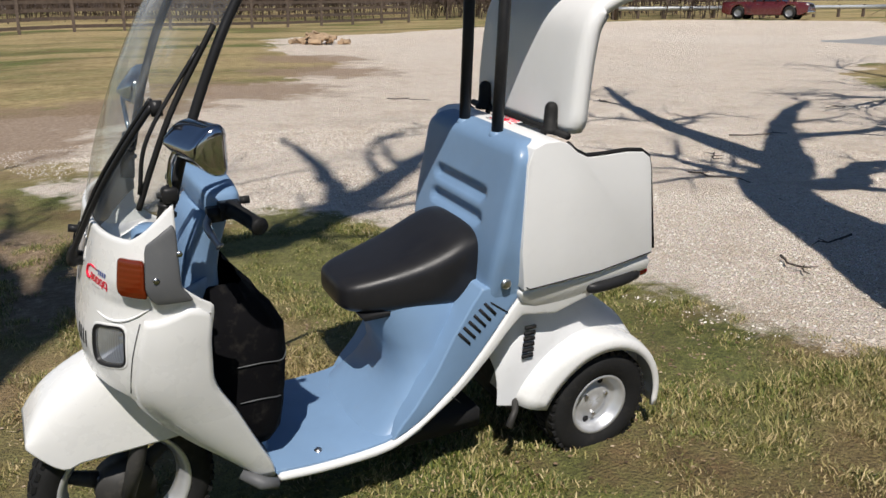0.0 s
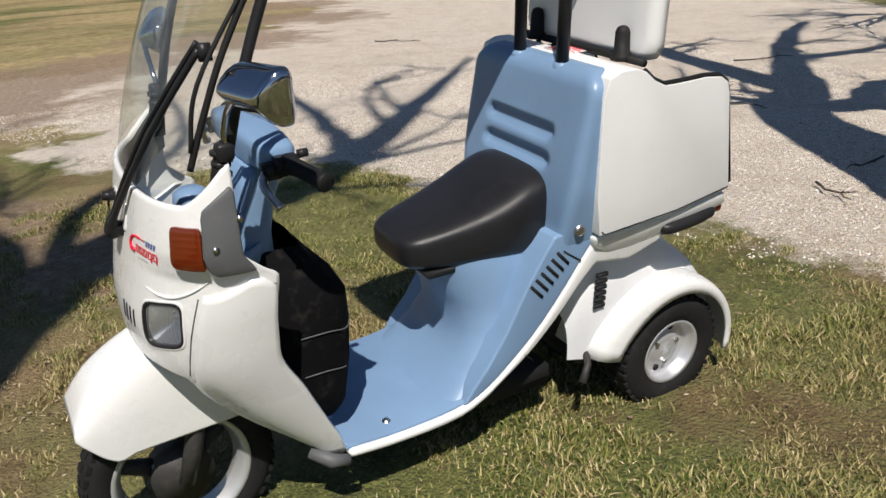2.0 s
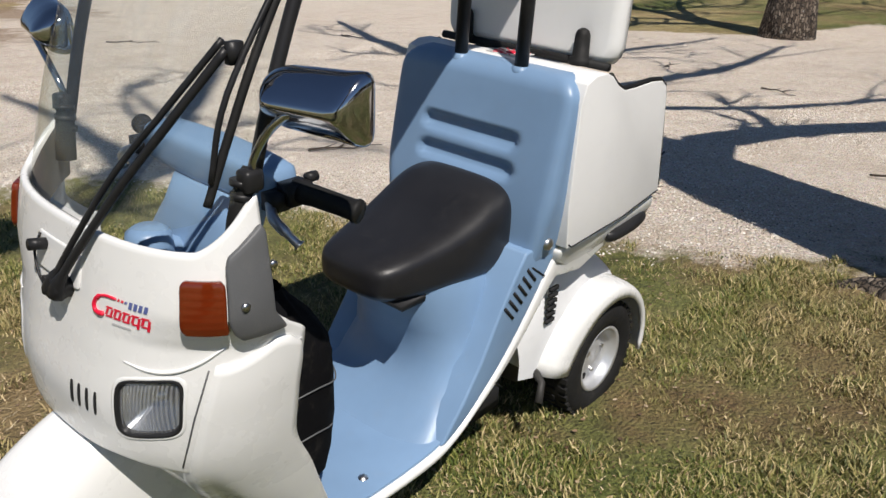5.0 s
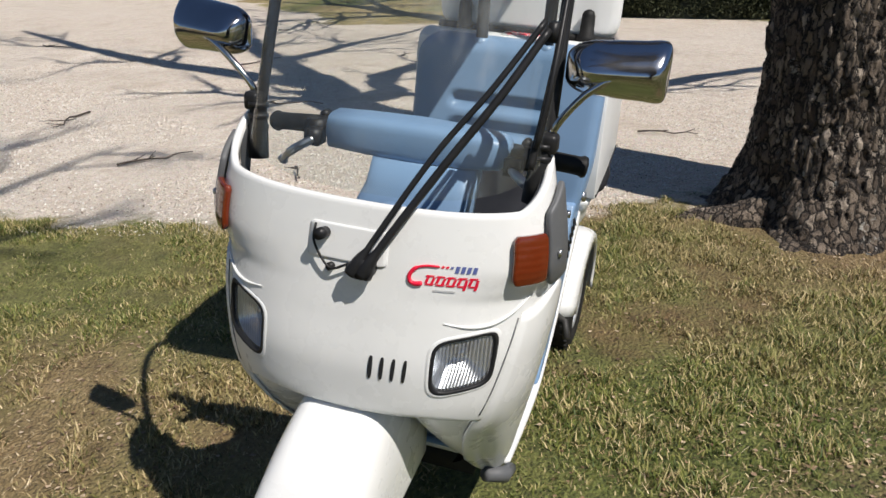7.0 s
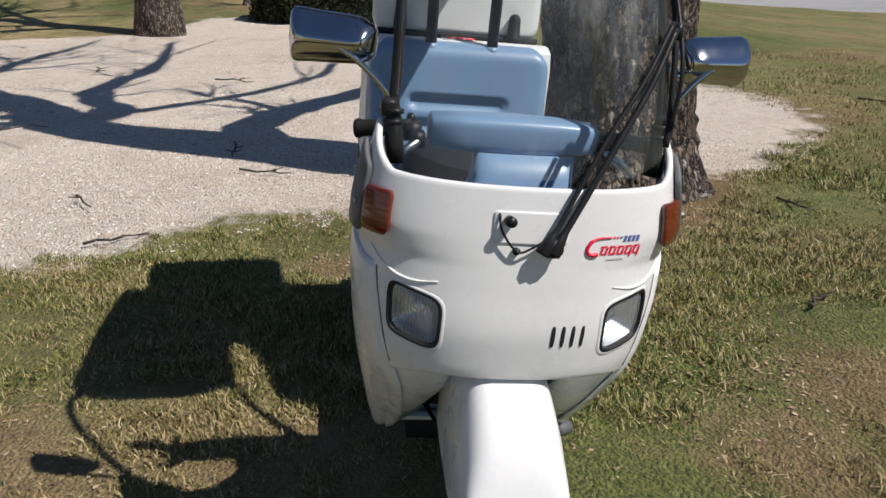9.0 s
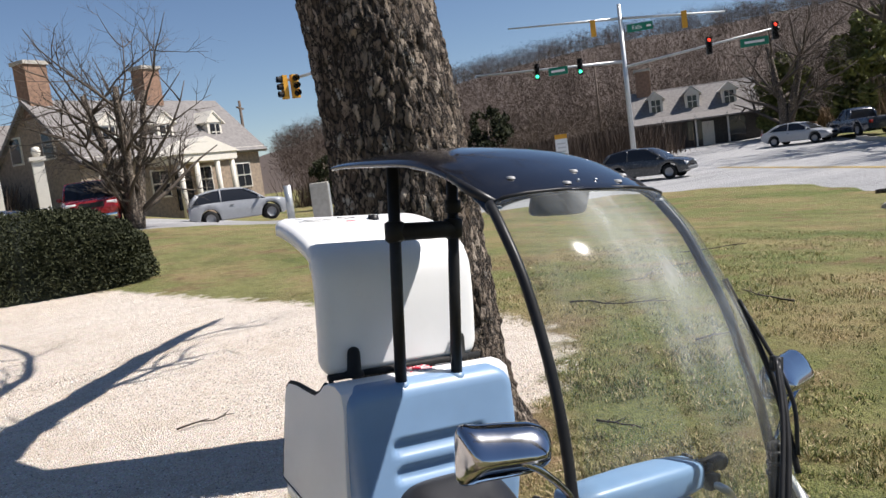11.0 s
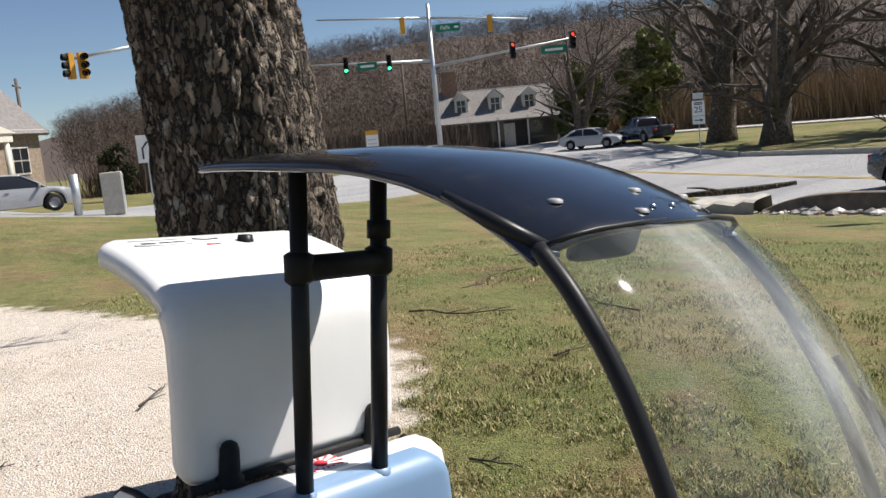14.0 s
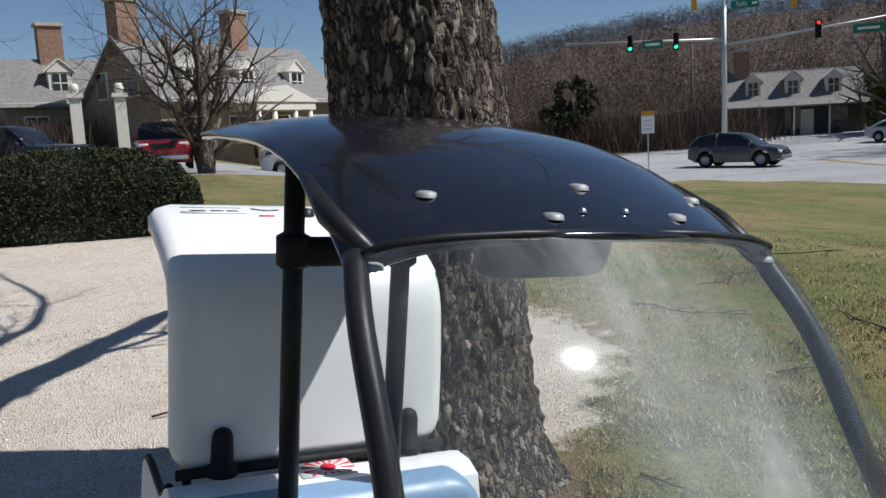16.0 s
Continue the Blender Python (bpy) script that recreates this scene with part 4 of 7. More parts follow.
# ---- rear drive unit and its fenders ----
REAR_X, REAR_Y, REAR_Z, REAR_R = -0.684, 0.174, 0.212, 0.182
for s in (1, -1):
    dz = 0.0 if s > 0 else -0.035
    w = wheel("rear_wheel", (REAR_X, s * REAR_Y, REAR_Z + dz), REAR_R, 0.128, 0.098, scooter, "small rear wheel with a wide black tyre", s, 36)
    rows = []
    for j in range(27):
        phi = radians(-12 + 178 * j / 26)
        r0 = lerp([(-0.3, 0.226), (0.5, 0.232), (1.2, 0.240), (1.57, 0.248), (2.1, 0.272), (2.6, 0.305), (2.95, 0.318)], phi)
        arch = lerp([(-0.3, 0.200), (1.57, 0.202), (2.3, 0.208), (2.95, 0.232)], phi)
        row = []
        for i in range(11):
            u = i / 10
            y = s * (0.070 + 0.182 * math.sin(u * math.pi / 2) ** 0.8)
            rr = r0 + 0.006 - (r0 - arch - 0.012) * u**3.2
            row.append((REAR_X - rr * math.cos(phi), y, REAR_Z + dz + rr * math.sin(phi)))
        lip = arch
        row += [(REAR_X - lip * math.cos(phi), s * 0.254, REAR_Z + dz + lip * math.sin(phi)), (REAR_X - (lip + 0.002) * math.cos(phi), s * 0.240, REAR_Z + dz + (lip + 0.002) * math.sin(phi))]
        rows.append(row)
    rf = solid(part("rear_fender", grid(rows), WHITE, scooter, "white rear fender"), 0.006)
    for k in range(6):
        part("cover_vent", block((0.036, 0.008, 0.010), (-0.414 - 0.001 * k, s * 0.2035, 0.440 + 0.0185 * k)), DARK, scooter)
rows = []
for x, h, w in ((-0.33, 0.46, 0.18), (-0.37, 0.60, 0.20), (-0.44, 0.635, 0.203), (-0.52, 0.62, 0.20), (-0.62, 0.60, 0.195), (-0.74, 0.555, 0.19), (-0.82, 0.49, 0.18), (-0.87, 0.42, 0.17), (-0.885, 0.34, 0.16)):
    rows.append([(x, w * math.copysign(abs(math.sin(a)) ** 0.55, a), 0.31 + (h - 0.31) * max(0.0, math.cos(a)) ** 0.6 - 0.03) for a in [-math.pi / 2 + math.pi * k / 24 for k in range(25)]])
part("engine_cover", grid(rows), SHADED_WHITE, scooter, "white engine cover, greyed in its colour for shade")
eng = part("engine", block((0.42, 0.26, 0.16), (-0.62, 0.0, 0.27)), DARK_METAL, scooter, "oily dark engine block")
bevelled(eng, 0.03, 2)
part("axle", tube([(REAR_X, -0.2, REAR_Z - 0.02), (REAR_X, 0.2, REAR_Z)], 0.025, 12), DARK_METAL, scooter)
kick = part("kick_pedal", tube([(-0.40, 0.17, 0.30), (-0.36, 0.235, 0.285), (-0.33, 0.25, 0.245)], [0.011, 0.010, 0.012], 10), DARK_METAL, scooter, "kick start pedal")
# near-black block filling the space below the floor
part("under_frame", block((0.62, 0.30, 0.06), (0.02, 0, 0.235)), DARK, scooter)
# near-black sheet added under the cowl to paint the gap's shade
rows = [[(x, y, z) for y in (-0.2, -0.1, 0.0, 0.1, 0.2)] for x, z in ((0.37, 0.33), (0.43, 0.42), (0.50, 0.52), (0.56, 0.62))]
solid(part("dark_gap_sheet", grid(rows), DARK, scooter), 0.004)
part("foot_peg", tube([(0.44, 0.20, 0.305), (0.40, 0.235, 0.285), (0.36, 0.24, 0.275)], [0.016, 0.018, 0.014], 10), GREY_PL, scooter)

# badge on the front cowl: a red swoosh with block marks, and small bars above and below
def badge_bar(y0, y1, z0, z1, mat, slant=0.004):
    rows = [[skin(th_at(y0 + (y1 - y0) * i / 4 + slant * j, z), z, 0.0012) for i in range(5)] for j, z in enumerate((z0, z1))]
    return part("badge_mark", grid(rows), mat, front_cowl)


badge = part("badge", tube(spline([skin(th_at(y, z), z, 0.001) for y, z in ((0.148, 0.902), (0.125, 0.901), (0.109, 0.895), (0.101, 0.883), (0.103, 0.873), (0.112, 0.870), (0.123, 0.872))], 6), [0.0012] + [0.0022] * 10 + [0.0035] * 18 + [0.004] * 7 + [0.002], 8), RED, front_cowl, "red swoosh badge with small grey marks")
for k in range(5):
    y = 0.126 + 0.0168 * k
    badge_bar(y, y + 0.013, 0.8700, 0.8730, RED)
    badge_bar(y, y + 0.013, 0.8840, 0.8870, RED)
    badge_bar(y, y + 0.0045, 0.8730, 0.8840, RED)
    badge_bar(y + 0.0095, y + 0.0138, 0.8730 if k < 3 else 0.8650, 0.8840, RED)
for k in range(3):
    badge_bar(0.150 + 0.007 * k, 0.1545 + 0.007 * k, 0.9000, 0.9040, RED if k < 2 else NAVY, 0.002)
for k in range(4):
    badge_bar(0.172 + 0.009 * k, 0.178 + 0.009 * k, 0.8940, 0.9050, NAVY, 0.002)
badge_bar(0.14, 0.175, 0.8600, 0.8630, PALE_PRINT, 0.001)

# printed marks on top of the lid
lid_label = part("lid_label", block((0.055, 0.13, 0.002), (-0.785, -0.135, 1.5175)), WHITE_BOX, lid, "white label printed with black bars")
for x, y, hx, hy in ((-0.760, -0.135, 0.004, 0.12), (-0.810, -0.135, 0.005, 0.12), (-0.785, -0.165, 0.026, 0.030), (-0.785, -0.128, 0.026, 0.026), (-0.785, -0.097, 0.026, 0.024)):
    part("print", block((hx, hy, 0.001), (x, y, 1.5192 + 0.22 * (-0.785 - x) * 0.5)), BLACK_PRINT, lid_label)
red_label = part("arrow_label", block((0.03, 0.03, 0.002), (-0.755, -0.035, 1.5135)), RED, lid, "small red and black arrow label")
part("print", tube([(-0.800, -0.055, 1.5205), (-0.785, -0.03, 1.5185), (-0.790, 0.0, 1.5195)], 0.003, 6), BLACK_PRINT, red_label)

# ---- ground ----
def ground_z(x, y):
    """Height of the land: it climbs gently to the north and west and dips to the road in the south."""
    west = (0.018 * max(0.0, -2 - x) + 0.016 * max(0.0, -12 - x)) * (1 - 0.7 * ease(3, 13, y))
    dip = 0.07 * (0.5 * (y - 5.5 + math.hypot(y - 5.5, 1.5)) - 0.5 * (y - 17 + math.hypot(y - 17, 1.5)))
    return 0.072 - 0.028 * max(-2.0, x) - 0.04 * max(0.0, x - 0.1) + west + 0.022 * max(0.0, -2 - y) - dip + 0.9 * ease(32, 70, y)


GRAVEL = [(9.00, -5.20), (3.62, -5.98), (1.05, -6.35), (0.58, -4.93), (-0.27, -3.30), (-1.01, -2.76), (-1.28, -1.85), (-1.44, -1.38), (-1.84, -0.81), (-1.90, -0.24), (-2.20, 0.24), (-2.60, 0.71), (-2.79, 1.19), (-2.56, 1.71), (-2.63, 2.18), (-2.94, 2.49), (-3.27, 2.83), (-3.63, 3.05), (-4.27, 3.15), (-5.13, 3.14), (-6.71, 2.67), (-8.84, 2.08), (-13.22, 0.68), (-14.43, -1.77), (-14.24, -3.10), (-11.31, -3.89), (-11.15, -6.26), (-14.70, -9.50), (-23.56, -13.82), (-33.36, -20.18), (-44.49, -32.32), (-37.82, -42.20), (-23.89, -39.47), (-14.18, -33.90), (-7.36, -30.50), (-5.98, -24.38), (-5.19, -19.27), (-5.94, -15.88), (-2.57, -12.35), (-0.11, -9.31), (2.68, -9.50), (9.00, -9.00)]
ASPHALT = [(14.00, 10.00), (-3.12, 15.91), (-8.87, 19.25), (-17.90, 24.55), (-24.09, 21.88), (-27.61, 12.77), (-28.07, 2.22), (-26.81, -6.94), (-24.05, -19.30), (-32.32, -21.15), (-36.88, -6.83), (-38.12, 3.94), (-40.14, 19.73), (-48.13, 39.83), (-64.15, 65.83), (-51.73, 68.18), (-29.74, 47.15), (-17.73, 36.62), (-11.05, 36.08), (-4.46, 32.54), (14.00, 26.00)]


def inside(poly, x, y):
    """Signed distances of points from an outline: above 0 inside."""
    px, py = np.asarray(x, float), np.asarray(y, float)
    best, wind = np.full(px.shape, 1e9), np.zeros(px.shape, bool)
    for (ax, ay), (bx, by) in zip(poly, poly[1:] + poly[:1]):
        dx, dy = bx - ax, by - ay
        t = np.clip(((px - ax) * dx + (py - ay) * dy) / (dx * dx + dy * dy), 0, 1)
        best = np.minimum(best, np.hypot(px - ax - t * dx, py - ay - t * dy))
        cross = (ay > py) != (by > py)
        wind ^= cross & (px < ax + (py - ay) / (dy if dy else 1e-9) * dx)
    return np.where(wind, best, -best)


def axis_steps(near0, near1, step, far):
    out = list(np.arange(near0, near1, step))
    d, v = step, near1
    while v < far:
        out.append(v)
        d *= 1.07
        v += d
    d, v = step, near0
    while v > -far:
        d *= 1.07
        v -= d
        out.insert(0, v)
    return out


gx, gy = axis_steps(-6.5, 2.6, 0.075, 900), axis_steps(-5.0, 4.5, 0.075, 900)
rng = np.random.default_rng(4)
vx, vy = np.meshgrid(gx, gy)
sd_gravel, sd_road = inside(GRAVEL, vx.ravel(), vy.ravel()), inside(ASPHALT, vx.ravel(), vy.ravel())
pts = []
for k, (x, y) in enumerate(zip(vx.ravel(), vy.ravel())):
    r = math.hypot(x, y)
    z = ground_z(x, y)
    if r < 40:
        z += 0.018 * noise.noise((x * 0.9, y * 0.9, 0)) + 0.006 * noise.noise((x * 5, y * 5, 3)) * (1 if r < 9 else 0)
    if sd_road[k] > -0.3 and r < 90:
        z -= 0.10 * ease(-0.3, 0.1, sd_road[k])
    pts.append((x, y, z))
nx, ny = len(gx), len(gy)
quads = [(j * nx + i, j * nx + i + 1, (j + 1) * nx + i + 1, (j + 1) * nx + i) for j in range(ny - 1) for i in range(nx - 1)]
gm = bpy.data.meshes.new("ground")
gm.from_pydata(pts, [], quads)
# worn spots in the lawn: x, y, radius
SOIL = [(0.48, -1.12, 0.34), (0.06, -1.26, 0.26), (1.02, -1.24, 0.42), (1.61, -1.04, 0.35), (-0.02, 1.31, 0.32), (0.29, 0.95, 0.30), (-2.28, -0.24, 0.34), (-1.90, 0.02, 0.22), (-2.33, 1.08, 0.62), (-2.42, 1.71, 0.35), (-1.22, -0.38, 0.2), (-2.20, 0.76, 0.42), (-1.79, 1.19, 0.35)]


EARTH_BED = [(1.5, -7.6, 1.7), (2.6, -9.6, 2.2), (0.5, -9.2, 1.3), (4.4, -7.4, 2.6), (1.3, -3.2, 0.8), (0.8, -2.3, 0.6), (1.9, -2.3, 0.9), (2.0, -4.3, 0.8), (-2.2, -11.5, 1.6), (-4.6, -14.6, 1.6), (-5.5, -18.5, 1.7), (-0.4, -9.9, 1.3)]


def bare_at(x, y, spots=SOIL):
    """How bare the lawn is, 0 to 1 and over."""
    out = np.zeros(np.shape(x))
    for a, b, r in spots:
        out = np.maximum(out, np.exp(-(((x - a) ** 2 + (y - b) ** 2) / r**2)))
    return out


at = gm.attributes.new("soil", "FLOAT", "POINT")
at.data.foreach_set("value", bare_at(vx.ravel(), vy.ravel()).astype(np.float32))
at = gm.attributes.new("earth", "FLOAT", "POINT")
at.data.foreach_set("value", bare_at(vx.ravel(), vy.ravel(), EARTH_BED).astype(np.float32))
for nm, sd in (("gravel", sd_gravel), ("asphalt", sd_road)):
    at = gm.attributes.new(nm, "FLOAT", "POINT")
    at.data.foreach_set("value", np.clip(sd, -3, 3).astype(np.float32))
gm.polygons.foreach_set("use_smooth", np.ones(len(quads), bool))

GROUND = material("ground", 0.95)
_m = GROUND
_pos = node(_m, "ShaderNodeNewGeometry").outputs["Position"]


def world_noise(m, scale, detail=5.0, rough=0.6, stretch=None):
    c = node(m, "ShaderNodeNewGeometry").outputs["Position"]
    if stretch:
        mp = node(m, "ShaderNodeMapping")
        mp.inputs["Scale"].default_value = stretch
        link(m, c, mp.inputs[0])
        c = mp.outputs[0]
    n = node(m, "ShaderNodeTexNoise", Scale=scale, Detail=detail, Roughness=rough)
    link(m, c, n.inputs["Vector"])
    return n.outputs["Fac"]


def sums(m, a, b, how="ADD", c=None):
    n = node(m, "ShaderNodeMath")
    n.operation = how
    for s, v in zip(n.inputs, (a, b, c)):
        if v is None:
            continue
        if isinstance(v, (int, float)):
            s.default_value = v
        else:
            link(m, v, s)
    return n.outputs[0]


def attribute(m, name):
    n = node(m, "ShaderNodeAttribute")
    n.attribute_name = name
    return n.outputs["Fac"]


# lawn: soil and thatch under the blades, with straw and bare patches
_turf = ramp(_m, world_noise(_m, 38, 8, 0.75), [(0.30, (0.045, 0.040, 0.014)), (0.45, (0.105, 0.135, 0.028)), (0.58, (0.20, 0.225, 0.055)), (0.75, (0.40, 0.35, 0.15))])
_dry = ramp(_m, world_noise(_m, 0.55, 6, 0.6), [(0.455, (0, 0, 0)), (0.62, (1, 1, 1))])
_straw = ramp(_m, world_noise(_m, 55, 8, 0.75), [(0.3, (0.08, 0.048, 0.022)), (0.5, (0.29, 0.205, 0.095)), (0.72, (0.54, 0.41, 0.22))])
_turf = mixed(_m, sums(_m, _dry, 0.75, "MULTIPLY"), _turf, _straw)
_bare = ramp(_m, world_noise(_m, 1.1, 6, 0.65), [(0.54, (0, 0, 0)), (0.68, (1, 1, 1))])
_turf = mixed(_m, sums(_m, _bare, 0.8, "MULTIPLY"), _turf, ramp(_m, world_noise(_m, 70, 6), [(0.3, (0.085, 0.042, 0.022)), (0.7, (0.27, 0.15, 0.075))]))
_worn = sums(_m, attribute(_m, "soil"), sums(_m, sums(_m, world_noise(_m, 7, 6, 0.7), 0.5, "SUBTRACT"), 1.6, "MULTIPLY"))
_turf = mixed(_m, ramp(_m, _worn, [(0.35, (0, 0, 0)), (0.8, (0.75,) * 3)]), _turf, ramp(_m, world_noise(_m, 45, 7, 0.7), [(0.3, (0.11, 0.065, 0.032)), (0.52, (0.30, 0.195, 0.10)), (0.72, (0.58, 0.44, 0.27))]))
# straw-coloured bands in the meadow
_band = ramp(_m, world_noise(_m, 0.30, 5, 0.6, (0.35, 1.0, 1)), [(0.39, (0, 0, 0)), (0.54, (0.88,) * 3)])
_sep = node(_m, "ShaderNodeSeparateXYZ")
link(_m, _pos, _sep.inputs[0])
_north = node(_m, "ShaderNodeMapRange")
_north.inputs["From Min"].default_value, _north.inputs["From Max"].default_value = -2.0, -7.0
_north.inputs["To Min"].default_value = 0.25
link(_m, _sep.outputs["Y"], _north.inputs["Value"])
_turf = mixed(_m, sums(_m, _band, _north.outputs[0], "MULTIPLY"), _turf, ramp(_m, world_noise(_m, 6, 6, 0.7), [(0.3, (0.32, 0.225, 0.10)), (0.7, (0.74, 0.56, 0.31))]))
_turf = mixed(_m, 0.8, _turf, ramp(_m, world_noise(_m, 1.7, 7, 0.7, (0.5, 1.0, 1)), [(0.36, (0.66, 0.64, 0.56)), (0.5, (0.95, 0.95, 0.92)), (0.64, (1.0, 1.0, 1.0))]), "MULTIPLY")
# tufts
_turf = mixed(_m, 0.8, _turf, ramp(_m, world_noise(_m, 8, 7, 0.75), [(0.34, (0.60, 0.62, 0.56)), (0.5, (0.98, 1.0, 0.93)), (0.66, (1.0, 1.0, 1.0))]), "MULTIPLY")
# gravel: pale crushed limestone, with earth and fines
_vor = node(_m, "ShaderNodeTexVoronoi", Scale=85.0)
link(_m, _pos, _vor.inputs["Vector"])
_stone = mixed(_m, 0.35, ramp(_m, _vor.outputs["Distance"], [(0.0, (0.96, 0.90, 0.82)), (0.5, (0.86, 0.785, 0.70)), (0.9, (0.52, 0.44, 0.36))]), _vor.outputs["Color"], "SOFT_LIGHT")
_stone = mixed(_m, ramp(_m, world_noise(_m, 2.2, 8, 0.7), [(0.49, (0, 0, 0)), (0.76, (0.7,) * 3)]), _stone, ramp(_m, world_noise(_m, 60, 6), [(0.3, (0.38, 0.29, 0.20)), (0.7, (0.68, 0.56, 0.43))]))
_stone = mixed(_m, ramp(_m, world_noise(_m, 0.12, 4, 0.55), [(0.45, (0, 0, 0)), (0.62, (0.6,) * 3)]), _stone, (0.84, 0.785, 0.72))
_stone = mixed(_m, ramp(_m, world_noise(_m, 14, 6, 0.72), [(0.46, (0, 0, 0)), (0.66, (0.55,) * 3)]), _stone, (0.58, 0.47, 0.36))
_stone = mixed(_m, ramp(_m, world_noise(_m, 120, 3, 0.7), [(0.58, (0, 0, 0)), (0.70, (0.7,) * 3)]), _stone, (0.30, 0.24, 0.185))
_stone = mixed(_m, 1.0, _stone, (1.0, 0.965, 0.915), "MULTIPLY")
_edge = sums(_m, attribute(_m, "gravel"), sums(_m, sums(_m, world_noise(_m, 4.5, 7, 0.7), 0.5, "SUBTRACT"), 1.1, "MULTIPLY"))
_edge = sums(_m, _edge, sums(_m, sums(_m, sums(_m, world_noise(_m, 0.45, 5, 0.65), 0.5, "SUBTRACT"), 5.0, "MULTIPLY"), _north.outputs[0], "MULTIPLY"))
_map = node(_m, "ShaderNodeMapRange")
_map.inputs["From Min"].default_value, _map.inputs["From Max"].default_value = -0.12, 0.12
link(_m, _edge, _map.inputs["Value"])
_col = mixed(_m, _map.outputs[0], _turf, _stone)
_bed = ramp(_m, sums(_m, attribute(_m, "earth"), sums(_m, sums(_m, world_noise(_m, 1.6, 7, 0.7), 0.5, "SUBTRACT"), 1.7, "MULTIPLY")), [(0.30, (0, 0, 0)), (0.62, (0.85,) * 3)])
_col = mixed(_m, _bed, _col, ramp(_m, world_noise(_m, 22, 8, 0.75), [(0.3, (0.17, 0.105, 0.062)), (0.52, (0.36, 0.25, 0.165)), (0.72, (0.60, 0.46, 0.33))]))
_road = ramp(_m, world_noise(_m, 40, 8, 0.75), [(0.3, (0.33, 0.325, 0.32)), (0.7, (0.52, 0.515, 0.51))])
_road = mixed(_m, ramp(_m, world_noise(_m, 0.5, 6, 0.6, (1, 0.15, 1)), [(0.45, (0, 0, 0)), (0.7, (0.6,) * 3)]), _road, (0.26, 0.26, 0.265))
_map2 = node(_m, "ShaderNodeMapRange")
_map2.inputs["From Min"].default_value, _map2.inputs["From Max"].default_value = -0.05, 0.05
link(_m, attribute(_m, "asphalt"), _map2.inputs["Value"])
_col = mixed(_m, _map2.outputs[0], _col, _road)
link(_m, _col, shader(_m).inputs["Base Color"])
bump(_m, sums(_m, sums(_m, world_noise(_m, 60, 8, 0.8), _vor.outputs["Distance"], "SUBTRACT"), 1.0, "MULTIPLY"), 0.9, 0.02)
gm.materials.append(GROUND)
ground = tagged(new("ground", gm), "sloping lawn with a pale gravel drive and an asphalt road", "ground", kind="structure")


def lie(x, y, up=0.0):
    return Vector((x, y, ground_z(x, y) + up))


# ---- grass, pebbles, litter ----
BLADE = material("grass_blades", 0.6)
_g = node(BLADE, "ShaderNodeNewGeometry")
_c = ramp(BLADE, _g.outputs["Random Per Island"], [(0.0, (0.036, 0.064, 0.009)), (0.36, (0.125, 0.158, 0.026)), (0.66, (0.25, 0.25, 0.060)), (0.86, (0.42, 0.345, 0.145)), (1.0, (0.62, 0.50, 0.28))])
_c2 = ramp(BLADE, _g.outputs["Random Per Island"], [(0.0, (0.12, 0.095, 0.032)), (0.4, (0.31, 0.23, 0.10)), (1.0, (0.58, 0.44, 0.24))])
_dryness = sums(BLADE, sums(BLADE, world_noise(BLADE, 0.55, 6, 0.6), 0.6, "MULTIPLY"), sums(BLADE, world_noise(BLADE, 5.5, 5, 0.65), 0.4, "MULTIPLY"))
link(BLADE, mixed(BLADE, ramp(BLADE, _dryness, [(0.46, (0, 0, 0)), (0.59, (0.68,) * 3)]), _c, _c2), shader(BLADE).inputs["Base Color"])
shader(BLADE).inputs["Subsurface Weight"].default_value = 0.0


def blades(name, count, x0, x1, y0, y1, tall, label, wide=1.0, near=2.9, mat=None, flop=1.0, bare=-0.9):
    """Loose grass blades, three corners and a bend each, thinning out with distance."""
    x, y = rng.uniform(x0, x1, count * 2), rng.uniform(y0, y1, count * 2)
    sd = inside(GRAVEL, x, y) + (np.array([noise.noise((a * 4.5, b * 4.5, 7)) for a, b in zip(x, y)]) * 0.35)
    lush = np.array([noise.noise((a * 1.5, b * 1.5, 1)) + 0.9 * noise.noise((a * 7, b * 7, 4)) for a, b in zip(x, y)])
    keep = (sd < -0.02) & (rng.random(count * 2) < 0.62 + 0.95 * lush + bare * bare_at(x, y) - 0.7 * bare_at(x, y, EARTH_BED)) & (np.hypot(x + 2.36, y - 1.18) > 0.65) & (rng.random(count * 2) < (near / np.maximum(near, np.hypot(x - 0.9, y + 0.6))) ** 2)
    x, y, lush = x[keep][:count], y[keep][:count], lush[keep][:count]
    n = len(x)
    z = np.array([ground_z(a, b) for a, b in zip(x, y)]) - 0.004
    h = tall * rng.uniform(0.35, 1.15, n) * np.clip(0.8 + 0.75 * lush, 0.3, 1.9)
    a, lean_d, w = rng.uniform(0, 6.283, n), rng.uniform(0.3, 1.3, n) * h * flop, rng.uniform(0.0009, 0.0021, n) * wide
    b = a + rng.uniform(-0.9, 0.9, n) + 1.57
    base = np.stack([x, y, z], 1)
    side = np.stack([np.cos(a) * w, np.sin(a) * w, 0 * w], 1)
    tip = np.stack([np.cos(b) * lean_d, np.sin(b) * lean_d, h], 1)
    v = np.stack([base - side, base + side, base + side * 0.7 + tip * [0.4, 0.4, 0.62], base - side * 0.7 + tip * [0.4, 0.4, 0.62], base + tip], 1).reshape(-1, 3)
    k = np.arange(n) * 5
    me = bpy.data.meshes.new(name)
    me.from_pydata(v.tolist(), [], np.stack([k, k + 1, k + 2, k + 3], 1).tolist() + np.stack([k + 3, k + 2, k + 4], 1).tolist())
    me.materials.append(mat or BLADE)
    return tagged(new(name, me), label, "grass", kind="stuff")


